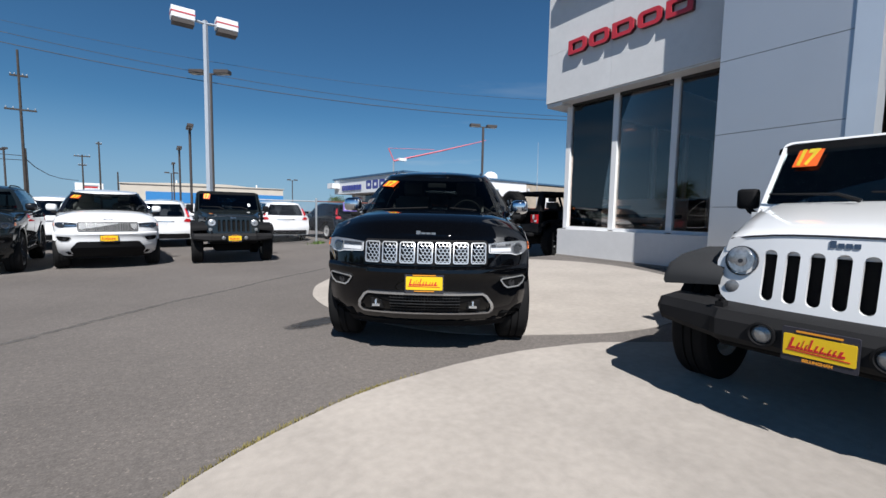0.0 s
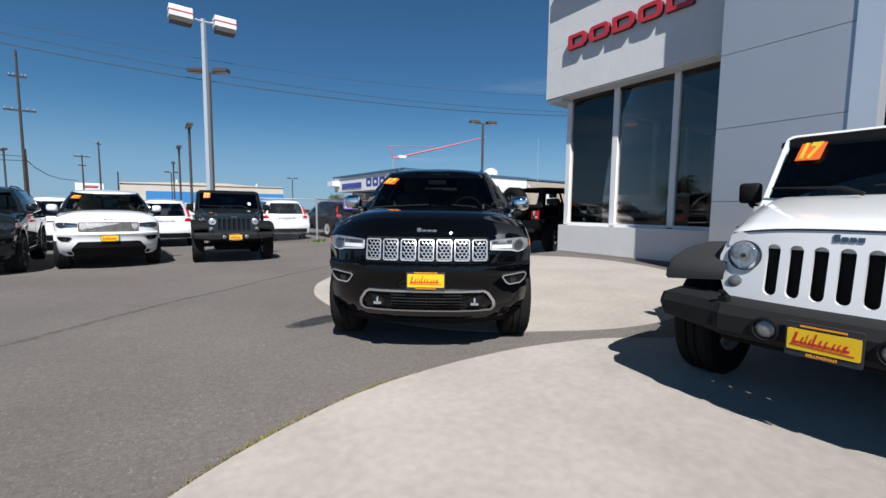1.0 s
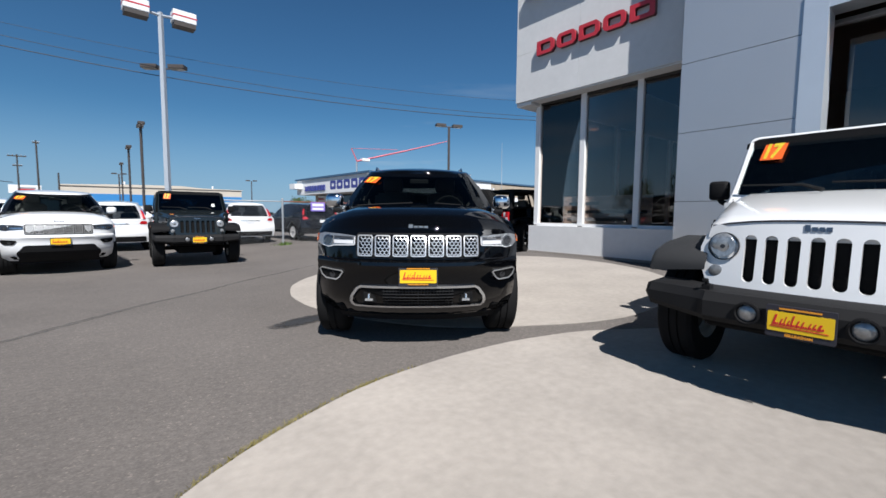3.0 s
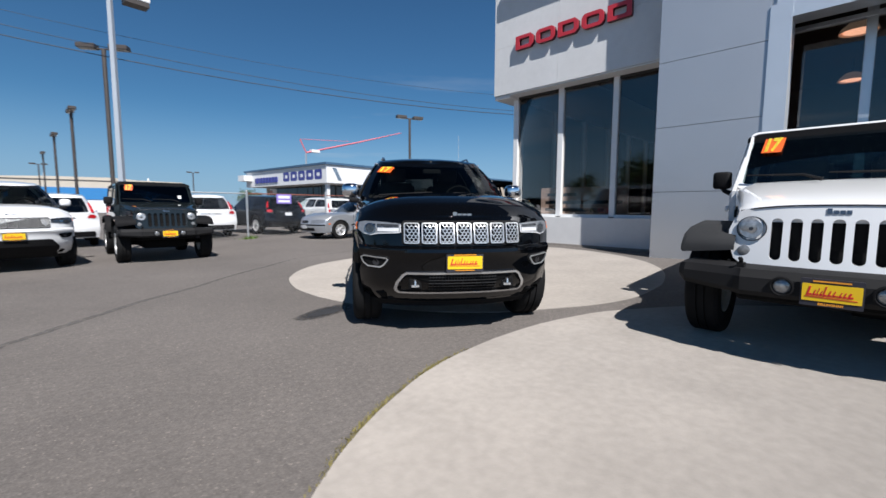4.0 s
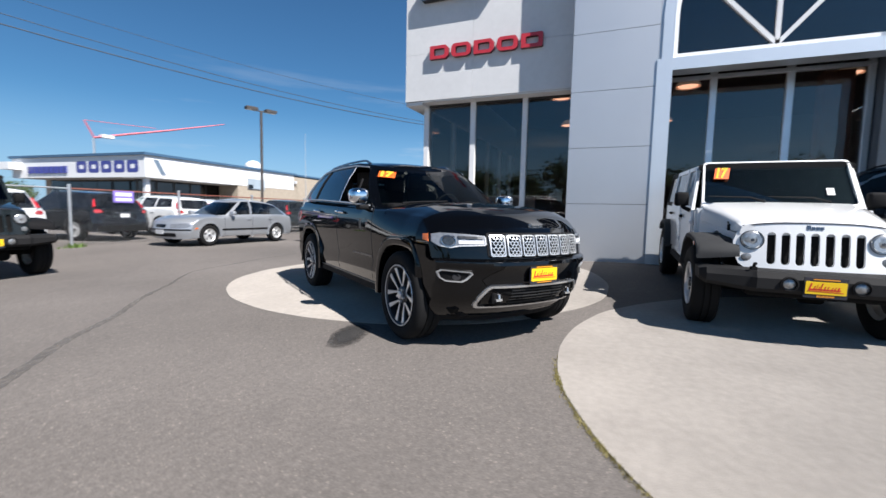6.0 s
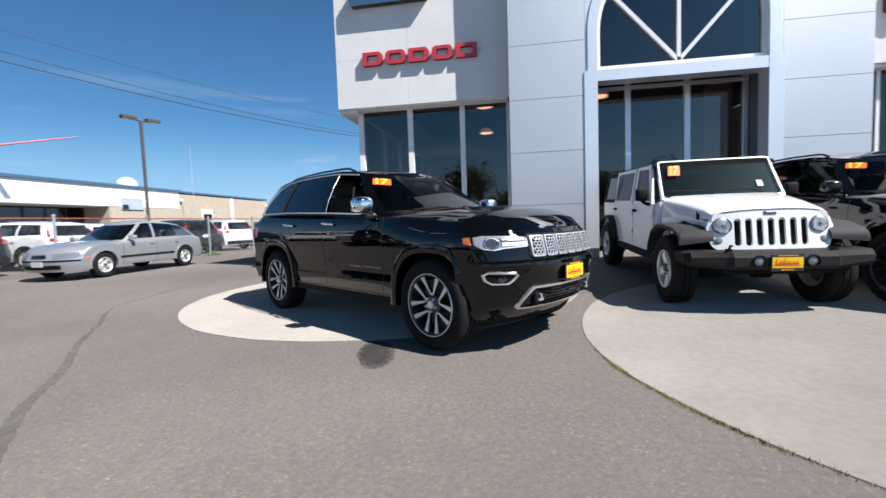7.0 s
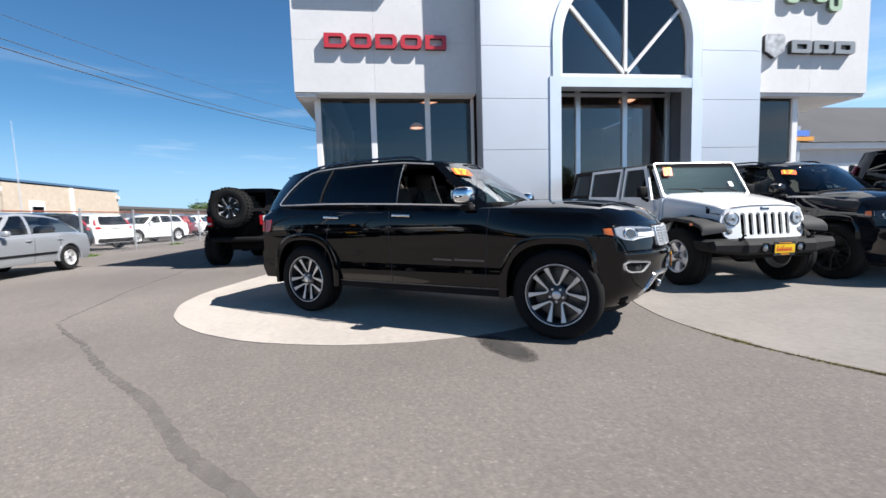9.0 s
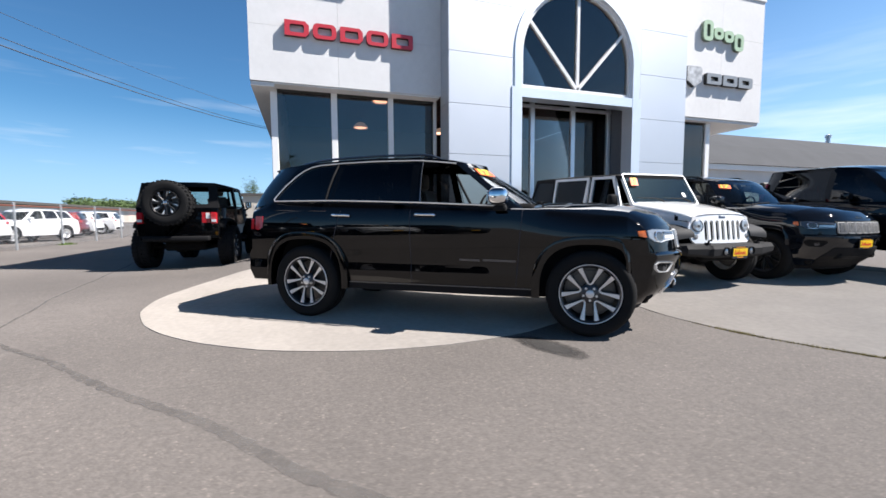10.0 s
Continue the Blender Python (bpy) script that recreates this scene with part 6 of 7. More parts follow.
    # --- front bumper ---
    def bumper(x, name2, hw, z0, z1, depth, taper):
        bm = bmesh.new()
        rows = []
        for u, dx, dz0, dz1 in ((-hw, taper, 0.06, -0.02), (-hw + 0.05, taper * 0.6, 0.03, 0), (-0.50, 0.03, 0.0, 0.0), (-0.46, 0.0, 0, 0), (0.46, 0.0, 0, 0), (0.50, 0.03, 0, 0), (hw - 0.05, taper * 0.6, 0.03, 0), (hw, taper, 0.06, -0.02)):
            a, b = z0 + dz0, z1 + dz1
            xf = x - dx
            rows.append([bm.verts.new(p) for p in ((xf - depth, u, a), (xf - 0.03, u, a), (xf, u, a + 0.035), (xf, u, b - 0.05), (xf - 0.035, u, b), (xf - depth, u, b + 0.005))])
        for p, q in zip(rows, rows[1:]):
            for i in range(6):
                bm.faces.new((p[i], p[(i + 1) % 6], q[(i + 1) % 6], q[i]))
        bm.faces.new(rows[0])
        bm.faces.new(rows[-1][::-1])
        return P(bm, name2, BUMPER, smooth=25)

    bx = F + 0.77
    bumper(bx, "front_bumper", 0.870, 0.530, 0.705, 0.26, 0.15)
    for sy in (1, -1):
        bm = bmesh.new()
        add_lathe(bm, [(0.064, -0.03), (0.064, 0.014), (0.054, 0.016), (0.050, -0.01)], 22, "x", at=(bx, sy * 0.235, 0.615))
        fl = P(bm, "fog_lamp", PLASTIC, smooth=30)
        bm = bmesh.new()
        add_lathe(bm, [(0.001, 0.010), (0.04, 0.004), (0.051, -0.006)], 18, "x", at=(bx, sy * 0.235, 0.615))
        P(bm, "lens", FOGLENS, fl, smooth=50)
        bm = bmesh.new()
        h0 = Vector((bx - 0.10, sy * 0.47, 0.715))
        add_box(bm, h0.x - 0.03, h0.x + 0.03, h0.y - 0.022, h0.y + 0.022, h0.z - 0.01, h0.z + 0.02)
        add_tube(bm, [h0, h0 + Vector((0.02, 0, 0.05)), h0 + Vector((0.055, 0, 0.055))], 0.013, 6)
        P(bm, "tow_hook", PLASTIC)
    P(box(bx - 0.26, bx - 0.13, -0.50, 0.50, 0.47, 0.54, 0.02), "skid_plate", CABIN)
    if doors == 2:
        # added dark block: blanks out the lit ground beneath, in place of deeper shade
        P(box(R - 0.3, F + 0.2, -0.42, 0.42, 0.27, 0.47, 0.05), "underbody_block", CABIN)
    if dealer:
        # the plate takes the lift by itself
        dput = lambda u, v, d: (bx + 0.02 + d, u, v + L)
        dealer_plate(car, dput, 0.0, 0.605, words, 0.285, 0.168, 0.31)
    # --- wheel flares ---
    def flare(x, sy, fwd, inner_w):
        bm = bmesh.new()
        prof = [(-0.53, 0.62), (-0.50, 0.73), (-0.40, 0.88), (-0.24, 0.958), (0.0, 0.975), (0.30, 0.955), (0.46, 0.91), (0.51, 0.86), (0.52, 0.825)]
        rows = []
        for u, v in prof:
            uu = u * fwd
            rows.append([bm.verts.new((x + uu, sy * yy, v + dz)) for yy, dz in ((inner_w, 0.0), (0.855, 0.0), (0.885, -0.015), (0.892, -0.04), (0.88, -0.06), (inner_w, -0.025))])
        for p, q in zip(rows, rows[1:]):
            for i in range(5):
                bm.faces.new((p[i], p[i + 1], q[i + 1], q[i]))
        bm.faces.new(rows[0])
        bm.faces.new(rows[-1])
        return P(bm, "wheel_flare", flare_mat, smooth=40)

    for sy in (1, -1):
        flare(F, sy, 1, 0.545)
        flare(R, sy, -1, 0.72)
        P(plate(rounded(F + 0.30, F + 0.36, 0.875, 0.91, 0.01), [], lambda u, v, d, sy=sy: (u, sy * (0.893 + d), v), 0.006), "side_marker", AMBER)
        P(box(R + 0.5, F - 0.52, min(sy * 0.62, sy * 0.80), max(sy * 0.62, sy * 0.80), 0.44, 0.53, 0.02), "side_step", PLASTIC)
    for x in (F, R):
        for sy in (1, -1):
            wheel(car, rim_kind, x + (0.05 if x > 0 else 0), sy * (0.83 if lift > 0 else 0.76), tyre_r, tyre_r, tyre_w, rim_r, rim_mat, cap_mat, spoke_mat=RIMSILVER if lift > 0 else None)
        bm = tube([(x, -0.72, 0), (x, -0.1, 0), (x, 0.1, 0), (x, 0.72, 0)], 0.045, 8)
        add_lathe(bm, [(0.03, -0.13), (0.13, -0.08), (0.13, 0.08), (0.03, 0.13)], 14, "y", at=(x, 0.18, 0))
        for v in bm.verts:
            v.co.z += tyre_r
        part("axle", bm, CABIN, car)
    # --- windshield frame and pane ---
    wb, wt = F - 0.47, F - 0.82
    wput = lambda u, v, d: (wb + (wt - wb) * v + d * 0.8, u * 0.955 * (1 - 0.05 * v) - 0.015, 1.235 + 0.605 * v + d * 0.6)
    outer = rounded(-0.740, 0.740, 0.0, 0.99, 0.06)
    P(plate(outer, [rounded(-0.716, 0.716, 0.085, 0.960, 0.05)], wput, 0.06), "windshield_frame", paint_mat, smooth=30)
    P(plate(rounded(-0.716, 0.716, 0.085, 0.960, 0.05), [], lambda u, v, d: wput(u, v, d - 0.02), 0.006), "windshield", glass if glass is SMOKE else JEEPGLASS).visible_shadow = False
    for y in (0.36, -0.22):
        bm = bmesh.new()
        p0, pm, p1 = (Vector(wput(y + a, b, c)) for a, b, c in ((0.08, 0.04, 0.085), (-0.05, 0.135, 0.075), (-0.46, 0.165, 0.065)))
        add_tube(bm, [p0, pm, p1], [0.017, 0.014, 0.008], 6)
        P(bm, "wiper", PLASTIC)
    if dealer:
        a = Vector(wput(-0.625, 0.60, 0.0))
        a.z = squat(a.z)
        sticker(car, a, Vector((0, 1, 0)), Vector(wput(0, 1, 0)) - Vector(wput(0, 0, 0)), 0.145, 0.145, 0.022)
        c = [Vector(wput(y, v, -0.012)) for y, v in ((0.47, 0.28), (0.54, 0.28), (0.54, 0.42), (0.47, 0.42))]
        for q in c:
            q.z = squat(q.z)
        bm = bmesh.new()
        bm.faces.new([bm.verts.new(p) for p in c])
        part("paper_slip", bm, PAPER, car)
    # --- doors: panels below, framed windows above ---
    bays = [(F - 0.60, F - 1.50), (F - 1.52, R + 0.30)] if doors == 4 else [(F - 0.60, F - 1.58)]
    yput = lambda sy, off: (lambda u, v, d: (u, sy * (0.79 - 0.12 * max(0, v - 1.19) + off + d), v))
    for sy in (1, -1):
        for k, (x0, x1) in enumerate(bays):
            zb = 0.60
            line = [(x0, zb), (x0, 1.19), (x1, 1.19), (x1, zb + 0.30 if k == 1 else zb)] + ([(x1 + 0.14, zb + 0.02)] if k == 1 else [])
            dr = P(plate(line, [], yput(sy, 0.012), 0.03), "door", paint_mat)
            hx = x1 + 0.12
            P(box(hx - 0.07, hx + 0.07, min(sy * 0.80, sy * 0.835), max(sy * 0.80, sy * 0.835), 1.07, 1.11, 0.012), "door_handle", PLASTIC, dr)
            for hz in (0.78, 1.05):
                P(box(x0 - 0.03, x0 + 0.05, min(sy * 0.79, sy * 0.825), max(sy * 0.79, sy * 0.825), hz - 0.025, hz + 0.025, 0.008), "hinge", paint_mat, dr)
            slope = 0.27 if k == 0 else 0.0
            o = [(x0 - 0.05, 1.19), (x0 - 0.05 - slope, 1.79), (x1 + 0.01, 1.79), (x1 + 0.01, 1.19)]
            i2 = [(x0 - 0.13, 1.24), (x0 - 0.10 - slope, 1.735), (x1 + 0.07, 1.735), (x1 + 0.07, 1.24)]
            wf = P(plate(o, [i2], yput(sy, 0.010), 0.035), "window_frame", paint_mat)
            pane(plate(i2, [], yput(sy, -0.008), 0.006), "door_window", wf)
        # mirror on the door
        bm = box(F - 0.80, F - 0.70, min(sy * 0.82, sy * 0.97), max(sy * 0.82, sy * 0.97), 1.24, 1.43, 0.03, 2)
        mr = P(bm, "mirror", PLASTIC, smooth=50)
        P(tube([(F - 0.72, sy * 0.80, 1.18), (F - 0.74, sy * 0.87, 1.22), (F - 0.75, sy * 0.90, 1.27)], 0.025, 8), "mirror_arm", PLASTIC, mr)
        P(box(F - 0.806, F - 0.801, sy * 0.895 - 0.06, sy * 0.895 + 0.06, 1.26, 1.41), "mirror_glass", CHROME, mr)
        # side of the top with its window
        x0, x1 = bays[-1][1] - 0.01, end + 0.0
        o = [(x0, 1.20), (x0, 1.80), (x1 + 0.16, 1.80), (x1, 1.20)]
        i2 = [(x0 - 0.06, 1.27), (x0 - 0.06, 1.72), (x1 + 0.21, 1.72), (x1 + 0.10, 1.27)]
        sd = P(plate(o, [i2], yput(sy, 0.0), 0.04), "top_side", top_mat)
        pane(plate(i2, [], yput(sy, -0.012), 0.006), "side_window", sd)
    bm = bmesh.new()
    rows = []
    for x, dz in ((wt + 0.03, -0.02), (wt - 0.05, 0.0), ((wt + end) / 2, 0.012), (end + 0.24, 0.0), (end + 0.13, -0.03)):
        rows.append([bm.verts.new((x, y, 1.775 + dz + z)) for y, z in ((-0.72, -0.03), (-0.715, 0.02), (-0.66, 0.045), (-0.3, 0.058), (0.3, 0.058), (0.66, 0.045), (0.715, 0.02), (0.72, -0.03))])
    for p, q in zip(rows, rows[1:]):
        for i in range(7):
            bm.faces.new((p[i], p[i + 1], q[i + 1], q[i]))
    bm.faces.new(rows[0])
    bm.faces.new(rows[-1])
    P(bm, "top", top_mat, smooth=30)
    rput = lambda u, v, d: (end + 0.17 * (v - 1.20) / 0.6 - d, u * (1 - 0.14 * (v - 1.2)), v)
    rw = P(plate(rounded(-0.77, 0.77, 1.20, 1.80, 0.04), [rounded(-0.60, 0.60, 1.28, 1.72, 0.05)], rput, 0.04), "top_back", top_mat)
    pane(plate(rounded(-0.60, 0.60, 1.28, 1.72, 0.05), [], lambda u, v, d: rput(u, v, d - 0.01), 0.006), "rear_window", rw)
    # --- cabin ---
    P(box(dash - 0.30, dash - 0.02, -0.70, 0.70, 1.0, 1.25, 0.03), "dashboard", CABIN)
    for v in ((F - 1.35, 0.36), (F - 1.35, -0.36)) + (((R + 0.15, 0.38), (R + 0.15, -0.38)) if doors == 4 else ()):
        seat(car, v[0], v[1], 1.08 + L, 0.46)
    P(tube([(F - 1.62, -0.66, 1.2), (F - 1.62, -0.62, 1.72), (F - 1.62, 0.62, 1.72), (F - 1.62, 0.66, 1.2)], 0.035, 8), "roll_bar", CABIN)
    steering_wheel(car, F - 0.88, 0.36, 1.20 + L)
    # --- back: lamps, bumper, spare ---
    for sy in (1, -1):
        tl = P(box(end - 0.065, end - 0.005, sy * 0.70 - 0.06, sy * 0.70 + 0.06, 0.86, 1.10, 0.012), "tail_lamp", TAILRED, None, "red tail lamp")
        P(box(end - 0.070, end - 0.064, sy * 0.70 - 0.045, sy * 0.70 + 0.045, 0.90, 0.95), "reversing_lens", PLATEWHITE, tl)
    hw, z1 = (0.62, 0.60) if spare else (0.80, 0.68)
    P(box(end - 0.20, end - 0.02, -hw, hw, 0.50, z1, 0.025, 2), "rear_bumper", PLASTIC, smooth=50)
    if spare:
        wheel(car, rim_kind, end - 0.20, 0.11, 1.20 + L + 0.09, tyre_r, tyre_w, rim_r, rim_mat, cap_mat, "spare_wheel", 90, spoke_mat=RIMSILVER)
        P(box(end - 0.03, end - 0.012, -0.62, -0.46, 0.88, 1.10), "tag", TAILRED)
        P(box(end - 0.036, end - 0.031, -0.61, -0.54, 0.97, 1.09), "tag_paper", PAPER)
        P(box(end - 0.15, end, -0.15, 0.15, 1.0, 1.3, 0.02), "spare_carrier", PLASTIC)
    return car


jeep("jeep_white", car_pose(4.80, 0.59, 180, 2.947), PAINT_WHITE, "white four-door off-roader with black bumper and flares", 4, -0.05, words=True)
jeep("jeep_grey", car_pose(*along(1.46, 11.6, -93, 1.212), -93, 2.424), PAINT_GREY, "dark grey two-door off-roader parked by fence", 2, flare_mat=PLASTIC, glass=SMOKE)
jeep("jeep_lifted", car_pose(10.35, 8.57, -6, 2.424), PAINT_BLACK, "lifted black off-roader with mud tyres and spare wheel", 2, 0.10, 0.45, 0.32, "mud", RIMBLACK, SATIN, PLASTIC, PLASTIC, None, False, False, True, 0.26)

# ---- other parked cars ----
HATCH = Shape(base=2.61, front=2.22, rear=-2.26, w=0.86, sill=0.26, arch=0.36, hub=0.305, chin=0.22,
              belt=[(-2.26, 0.86), (-1.8, 0.90), (-0.5, 0.90), (0.8, 0.86), (1.5, 0.80), (2.0, 0.73), (2.22, 0.68)],
              top=[(-2.26, 0.88), (-1.8, 0.92), (-0.5, 0.91), (0.8, 0.88), (0.95, 0.92), (1.6, 0.87), (2.05, 0.79), (2.22, 0.72)],
              nose=[(0.2, 0.06), (0.40, 0.0), (0.50, 0.0), (0.53, 0.03), (0.64, 0.06), (0.74, 0.12)], tail=[(0.2, 0.08), (0.45, 0.0), (0.6, 0.02), (0.9, 0.10)], tuck=0.04,
              nose_k=(0.34, 2.3, 0.55), tail_k=(0.26, 2.4, 0.5))
HATCH_HOUSE = House([(1.0, 0.0, 0.12, 0.0, "w"), (0.96, 0.32, 0.11, 0.22, "w"), (0.84, 0.60, 0.06, 0.42, "w"), (0.72, 0.72, -0.02, 0.50, "A"), (0.60, 0.775, -0.12, 0.525, "f"),
                     (0.1, 0.79, -0.22, 0.535, "f"), (-0.20, 0.79, -0.32, 0.54, "B"), (-0.28, 0.79, -0.40, 0.54, "g"), (-0.95, 0.785, -0.90, 0.535, "g"), (-1.08, 0.78, -1.02, 0.53, "q"),
                     (-1.80, 0.735, -1.42, 0.515, "D"), (-2.00, 0.66, -1.62, 0.47, "D"), (-2.08, 0.55, -1.70, 0.40, "r"), (-2.14, 0.0, -1.74, 0.0, "r")],
                    belt=HATCH.belt, roof=[(-1.74, 1.17), (-1.42, 1.27), (-1.0, 1.345), (-0.5, 1.38), (-0.2, 1.382), (0.12, 1.34)], crown=0.045)
WAGON = Shape(base=2.72, front=2.28, rear=-2.36, w=0.91, sill=0.30, arch=0.39, hub=0.345, chin=0.26,
              belt=[(-2.36, 0.98), (-1.9, 1.07), (-0.5, 1.05), (0.8, 1.0), (1.5, 0.92), (2.28, 0.78)],
              top=[(-2.36, 1.0), (-1.9, 1.08), (-0.5, 1.06), (0.8, 1.03), (1.0, 1.07), (1.6, 1.0), (2.28, 0.82)],
              nose=[(0.3, 0.05), (0.5, 0.0), (0.7, 0.03), (0.9, 0.12)], tail=[(0.3, 0.06), (0.5, 0.0), (0.65, 0.0), (0.72, 0.06), (1.0, 0.08)],
              nose_k=(0.34, 2.3, 0.55), tail_k=(0.20, 2.8, 0.45))


def wagon_house(top):
    """A tall upright tail; top is the roof's height."""
    return House([(1.05, 0.0, 0.25, 0.0, "w"), (1.0, 0.32, 0.24, 0.24, "w"), (0.9, 0.62, 0.18, 0.46, "w"), (0.8, 0.76, 0.08, 0.56, "A"), (0.68, 0.835, -0.02, 0.60, "f"),
                  (0.1, 0.85, -0.15, 0.61, "f"), (-0.22, 0.85, -0.28, 0.615, "B"), (-0.30, 0.85, -0.36, 0.615, "g"), (-1.0, 0.845, -0.98, 0.61, "C"), (-1.07, 0.845, -1.04, 0.61, "q"),
                  (-1.85, 0.80, -1.66, 0.585, "D"), (-2.06, 0.75, -1.84, 0.56, "D"), (-2.17, 0.66, -1.93, 0.50, "r"), (-2.22, 0.35, -1.98, 0.27, "r"), (-2.23, 0.0, -1.99, 0.0, "r")],
                 belt=WAGON.belt, roof=[(-1.99, top - 0.08), (-1.0, top - 0.02), (-0.2, top), (0.25, top - 0.07)], crown=0.05)


def plain_car(name, m, s, h, paint_mat, label, rim=RIMSILVER, group="", tall_lamps=True, clad=None):
    """A parked car with its lamps, mirrors, handles, bumpers and plates."""
    car = empty(name, m, label, "car", group)
    part("body", body_bm(s), paint_mat, car, smooth=40)
    add_house(car, h, paint_mat, SMOKE if s is HATCH else PRIVACY if paint_mat is PAINT_BLACK else CARGLASS, PRIVACY if tall_lamps else SMOKE)
    part("underbody", box(s.rear + 0.3, s.front - 0.35, -s.w + 0.25, s.w - 0.25, s.sill, curve_at(s.belt, 0) - 0.1, 0.05), CABIN, car)
    for x in (s.base / 2, -s.base / 2):
        for sy in (1, -1):
            part("wheel_arch", arch_trim(s, x, sy, 0.045, 0.010), clad or paint_mat, car, smooth=40)
            wheel(car, "five" if s is HATCH else "ten", x, sy * (s.w - 0.12), s.hub, s.hub, 0.21, s.hub - 0.115, rim, SATIN)
    for x, y in ((-0.3, 0.34), (-0.3, -0.34), (-1.1, 0.36), (-1.1, -0.36)):
        seat(car, x, y, curve_at(s.belt, 0) - 0.2, 0.46)
    zf, zr = curve_at(s.belt, s.front), curve_at(s.belt, s.rear)
    gw = 0.20 if s is HATCH else 0.36
    part("front_grille", plate(rounded(-gw, gw, zf - 0.15, zf - 0.055, 0.04), [], front_face_put(s, 0.006), 0.02, 0.08), GLOSSBLACK, car)
    if s is HATCH:
        part("bumper_strip", plate([(-0.84, 0.455), (0.84, 0.455), (0.84, 0.495), (-0.84, 0.495)], [], front_face_put(s, 0.006), 0.02, 0.08), PLASTIC, car)
    part("front_intake", plate(rounded(-0.5, 0.5, s.chin + 0.06, s.chin + 0.16, 0.03), [], front_face_put(s, 0.006), 0.02, 0.08), PLASTIC, car)
    part("front_plate", plate(rounded(-0.15, 0.15, s.chin + 0.13, s.chin + 0.25, 0.005), [], front_face_put(s, 0.02), 0.012), PLATEWHITE, car)
    for sy in (1, -1):
        part("headlight", plate([(sy * a, b) for a, b in ((0.36, zf - 0.16), (0.34, zf - 0.05), (0.62, zf - 0.02), (0.78, zf - 0.02), (0.81, zf - 0.09), (0.74, zf - 0.15))], [], front_face_put(s, 0.006), 0.04, 0.08), LENSBAR if s is HATCH else LENS, car, smooth=30)
        if tall_lamps:
            lamp = [(0.62, zr - 0.09), (0.64, zr - 0.04), (0.70, zr + 0.01), (0.80, zr + 0.0), (0.84, zr - 0.06), (0.79, zr - 0.11)]
        else:
            lamp = [(0.42, zr - 0.22), (0.42, zr - 0.10), (0.60, zr - 0.06), (0.78, zr - 0.06), (0.80, zr - 0.14), (0.76, zr - 0.22)]
        part("tail_lamp", plate([(sy * a, b) for a, b in lamp], [], rear_face_put(s, 0.008), 0.03, 0.08), TAILRED, car, smooth=30)
        if tall_lamps:
            part("pillar_lamp", tube([h.at(max(i for i, q in enumerate(h.st) if q[4] == "D"), f, sy) + Vector((-0.01, sy * 0.008, 0)) for f in (0.02, 0.2, 0.4, 0.6)], [0.045, 0.042, 0.036, 0.02], 6), TAILRED, car)
        zb = curve_at(s.belt, 0.6)
        bm = box(0.50, 0.62, min(sy * (s.w - 0.04), sy * (s.w + 0.15)), max(sy * (s.w - 0.04), sy * (s.w + 0.15)), zb + 0.03, zb + 0.15, 0.03, 2)
        part("mirror", bm, paint_mat, car, smooth=50)
        for x in (-0.10, -0.98):
            part("door_handle", tube([(x - 0.08, sy * (s.side_y(x, zb - 0.1) + 0.004), zb - 0.09), (x, sy * (s.side_y(x, zb - 0.1) + 0.03), zb - 0.09), (x + 0.08, sy * (s.side_y(x, zb - 0.1) + 0.004), zb - 0.09)], 0.013, 6), paint_mat, car)
        for x0, x1 in ((0.78, 0.80), (-0.25, -0.25), (-1.1, -0.98)):
            bm = bmesh.new()
            for k in range(8):
                z0, z1 = s.sill + 0.04 + (zb - 0.08 - s.sill) * k / 8, s.sill + 0.04 + (zb - 0.08 - s.sill) * (k + 1) / 8
                xa, xb = x0 + (x1 - x0) * k / 8, x0 + (x1 - x0) * (k + 1) / 8
                add_plate(bm, [(xa - 0.004, z0), (xa + 0.004, z0), (xb + 0.004, z1), (xb - 0.004, z1)], [], side_put(s, sy, 0.002), 0.004)
            part("door_seam", bm, INK, car)
        zm = s.sill + 0.30 * (zb - s.sill)
        bm = plate([(-0.88, zm), (0.88, zm), (0.88, zm + 0.05), (-0.88, zm + 0.05)], [], side_put(s, sy, 0.012), 0.012, 0.15)
        if s is HATCH:
            part("side_marker", plate([(1.72, 0.50), (1.95, 0.49), (1.95, 0.535), (1.72, 0.54)], [], side_put(s, sy, 0.006), 0.012, 0.06), AMBER, car)
        part("side_moulding", bm, PLASTIC if not tall_lamps else paint_mat, car)
    part("rear_bumper", plate(rounded(-s.w + 0.12, s.w - 0.12, s.chin + 0.05, s.chin + 0.22, 0.04), [], rear_face_put(s, 0.010), 0.03, 0.08), PLASTIC if tall_lamps else paint_mat, car)
    part("rear_plate", plate(rounded(-0.15, 0.15, zr - 0.24, zr - 0.12, 0.005), [], rear_face_put(s, 0.012), 0.012), PLATEWHITE, car)
    part("rear_strip", plate(rounded(-0.34, 0.34, zr - 0.10, zr - 0.075, 0.008), [], rear_face_put(s, 0.014), 0.016, 0.08), CHROME, car)
    return car


def tailed(x, y, yaw, rear=2.36):
    """The middle of a car whose tail stands at x, y."""
    return x + rear * math.cos(radians(yaw)), y + rear * math.sin(radians(yaw))


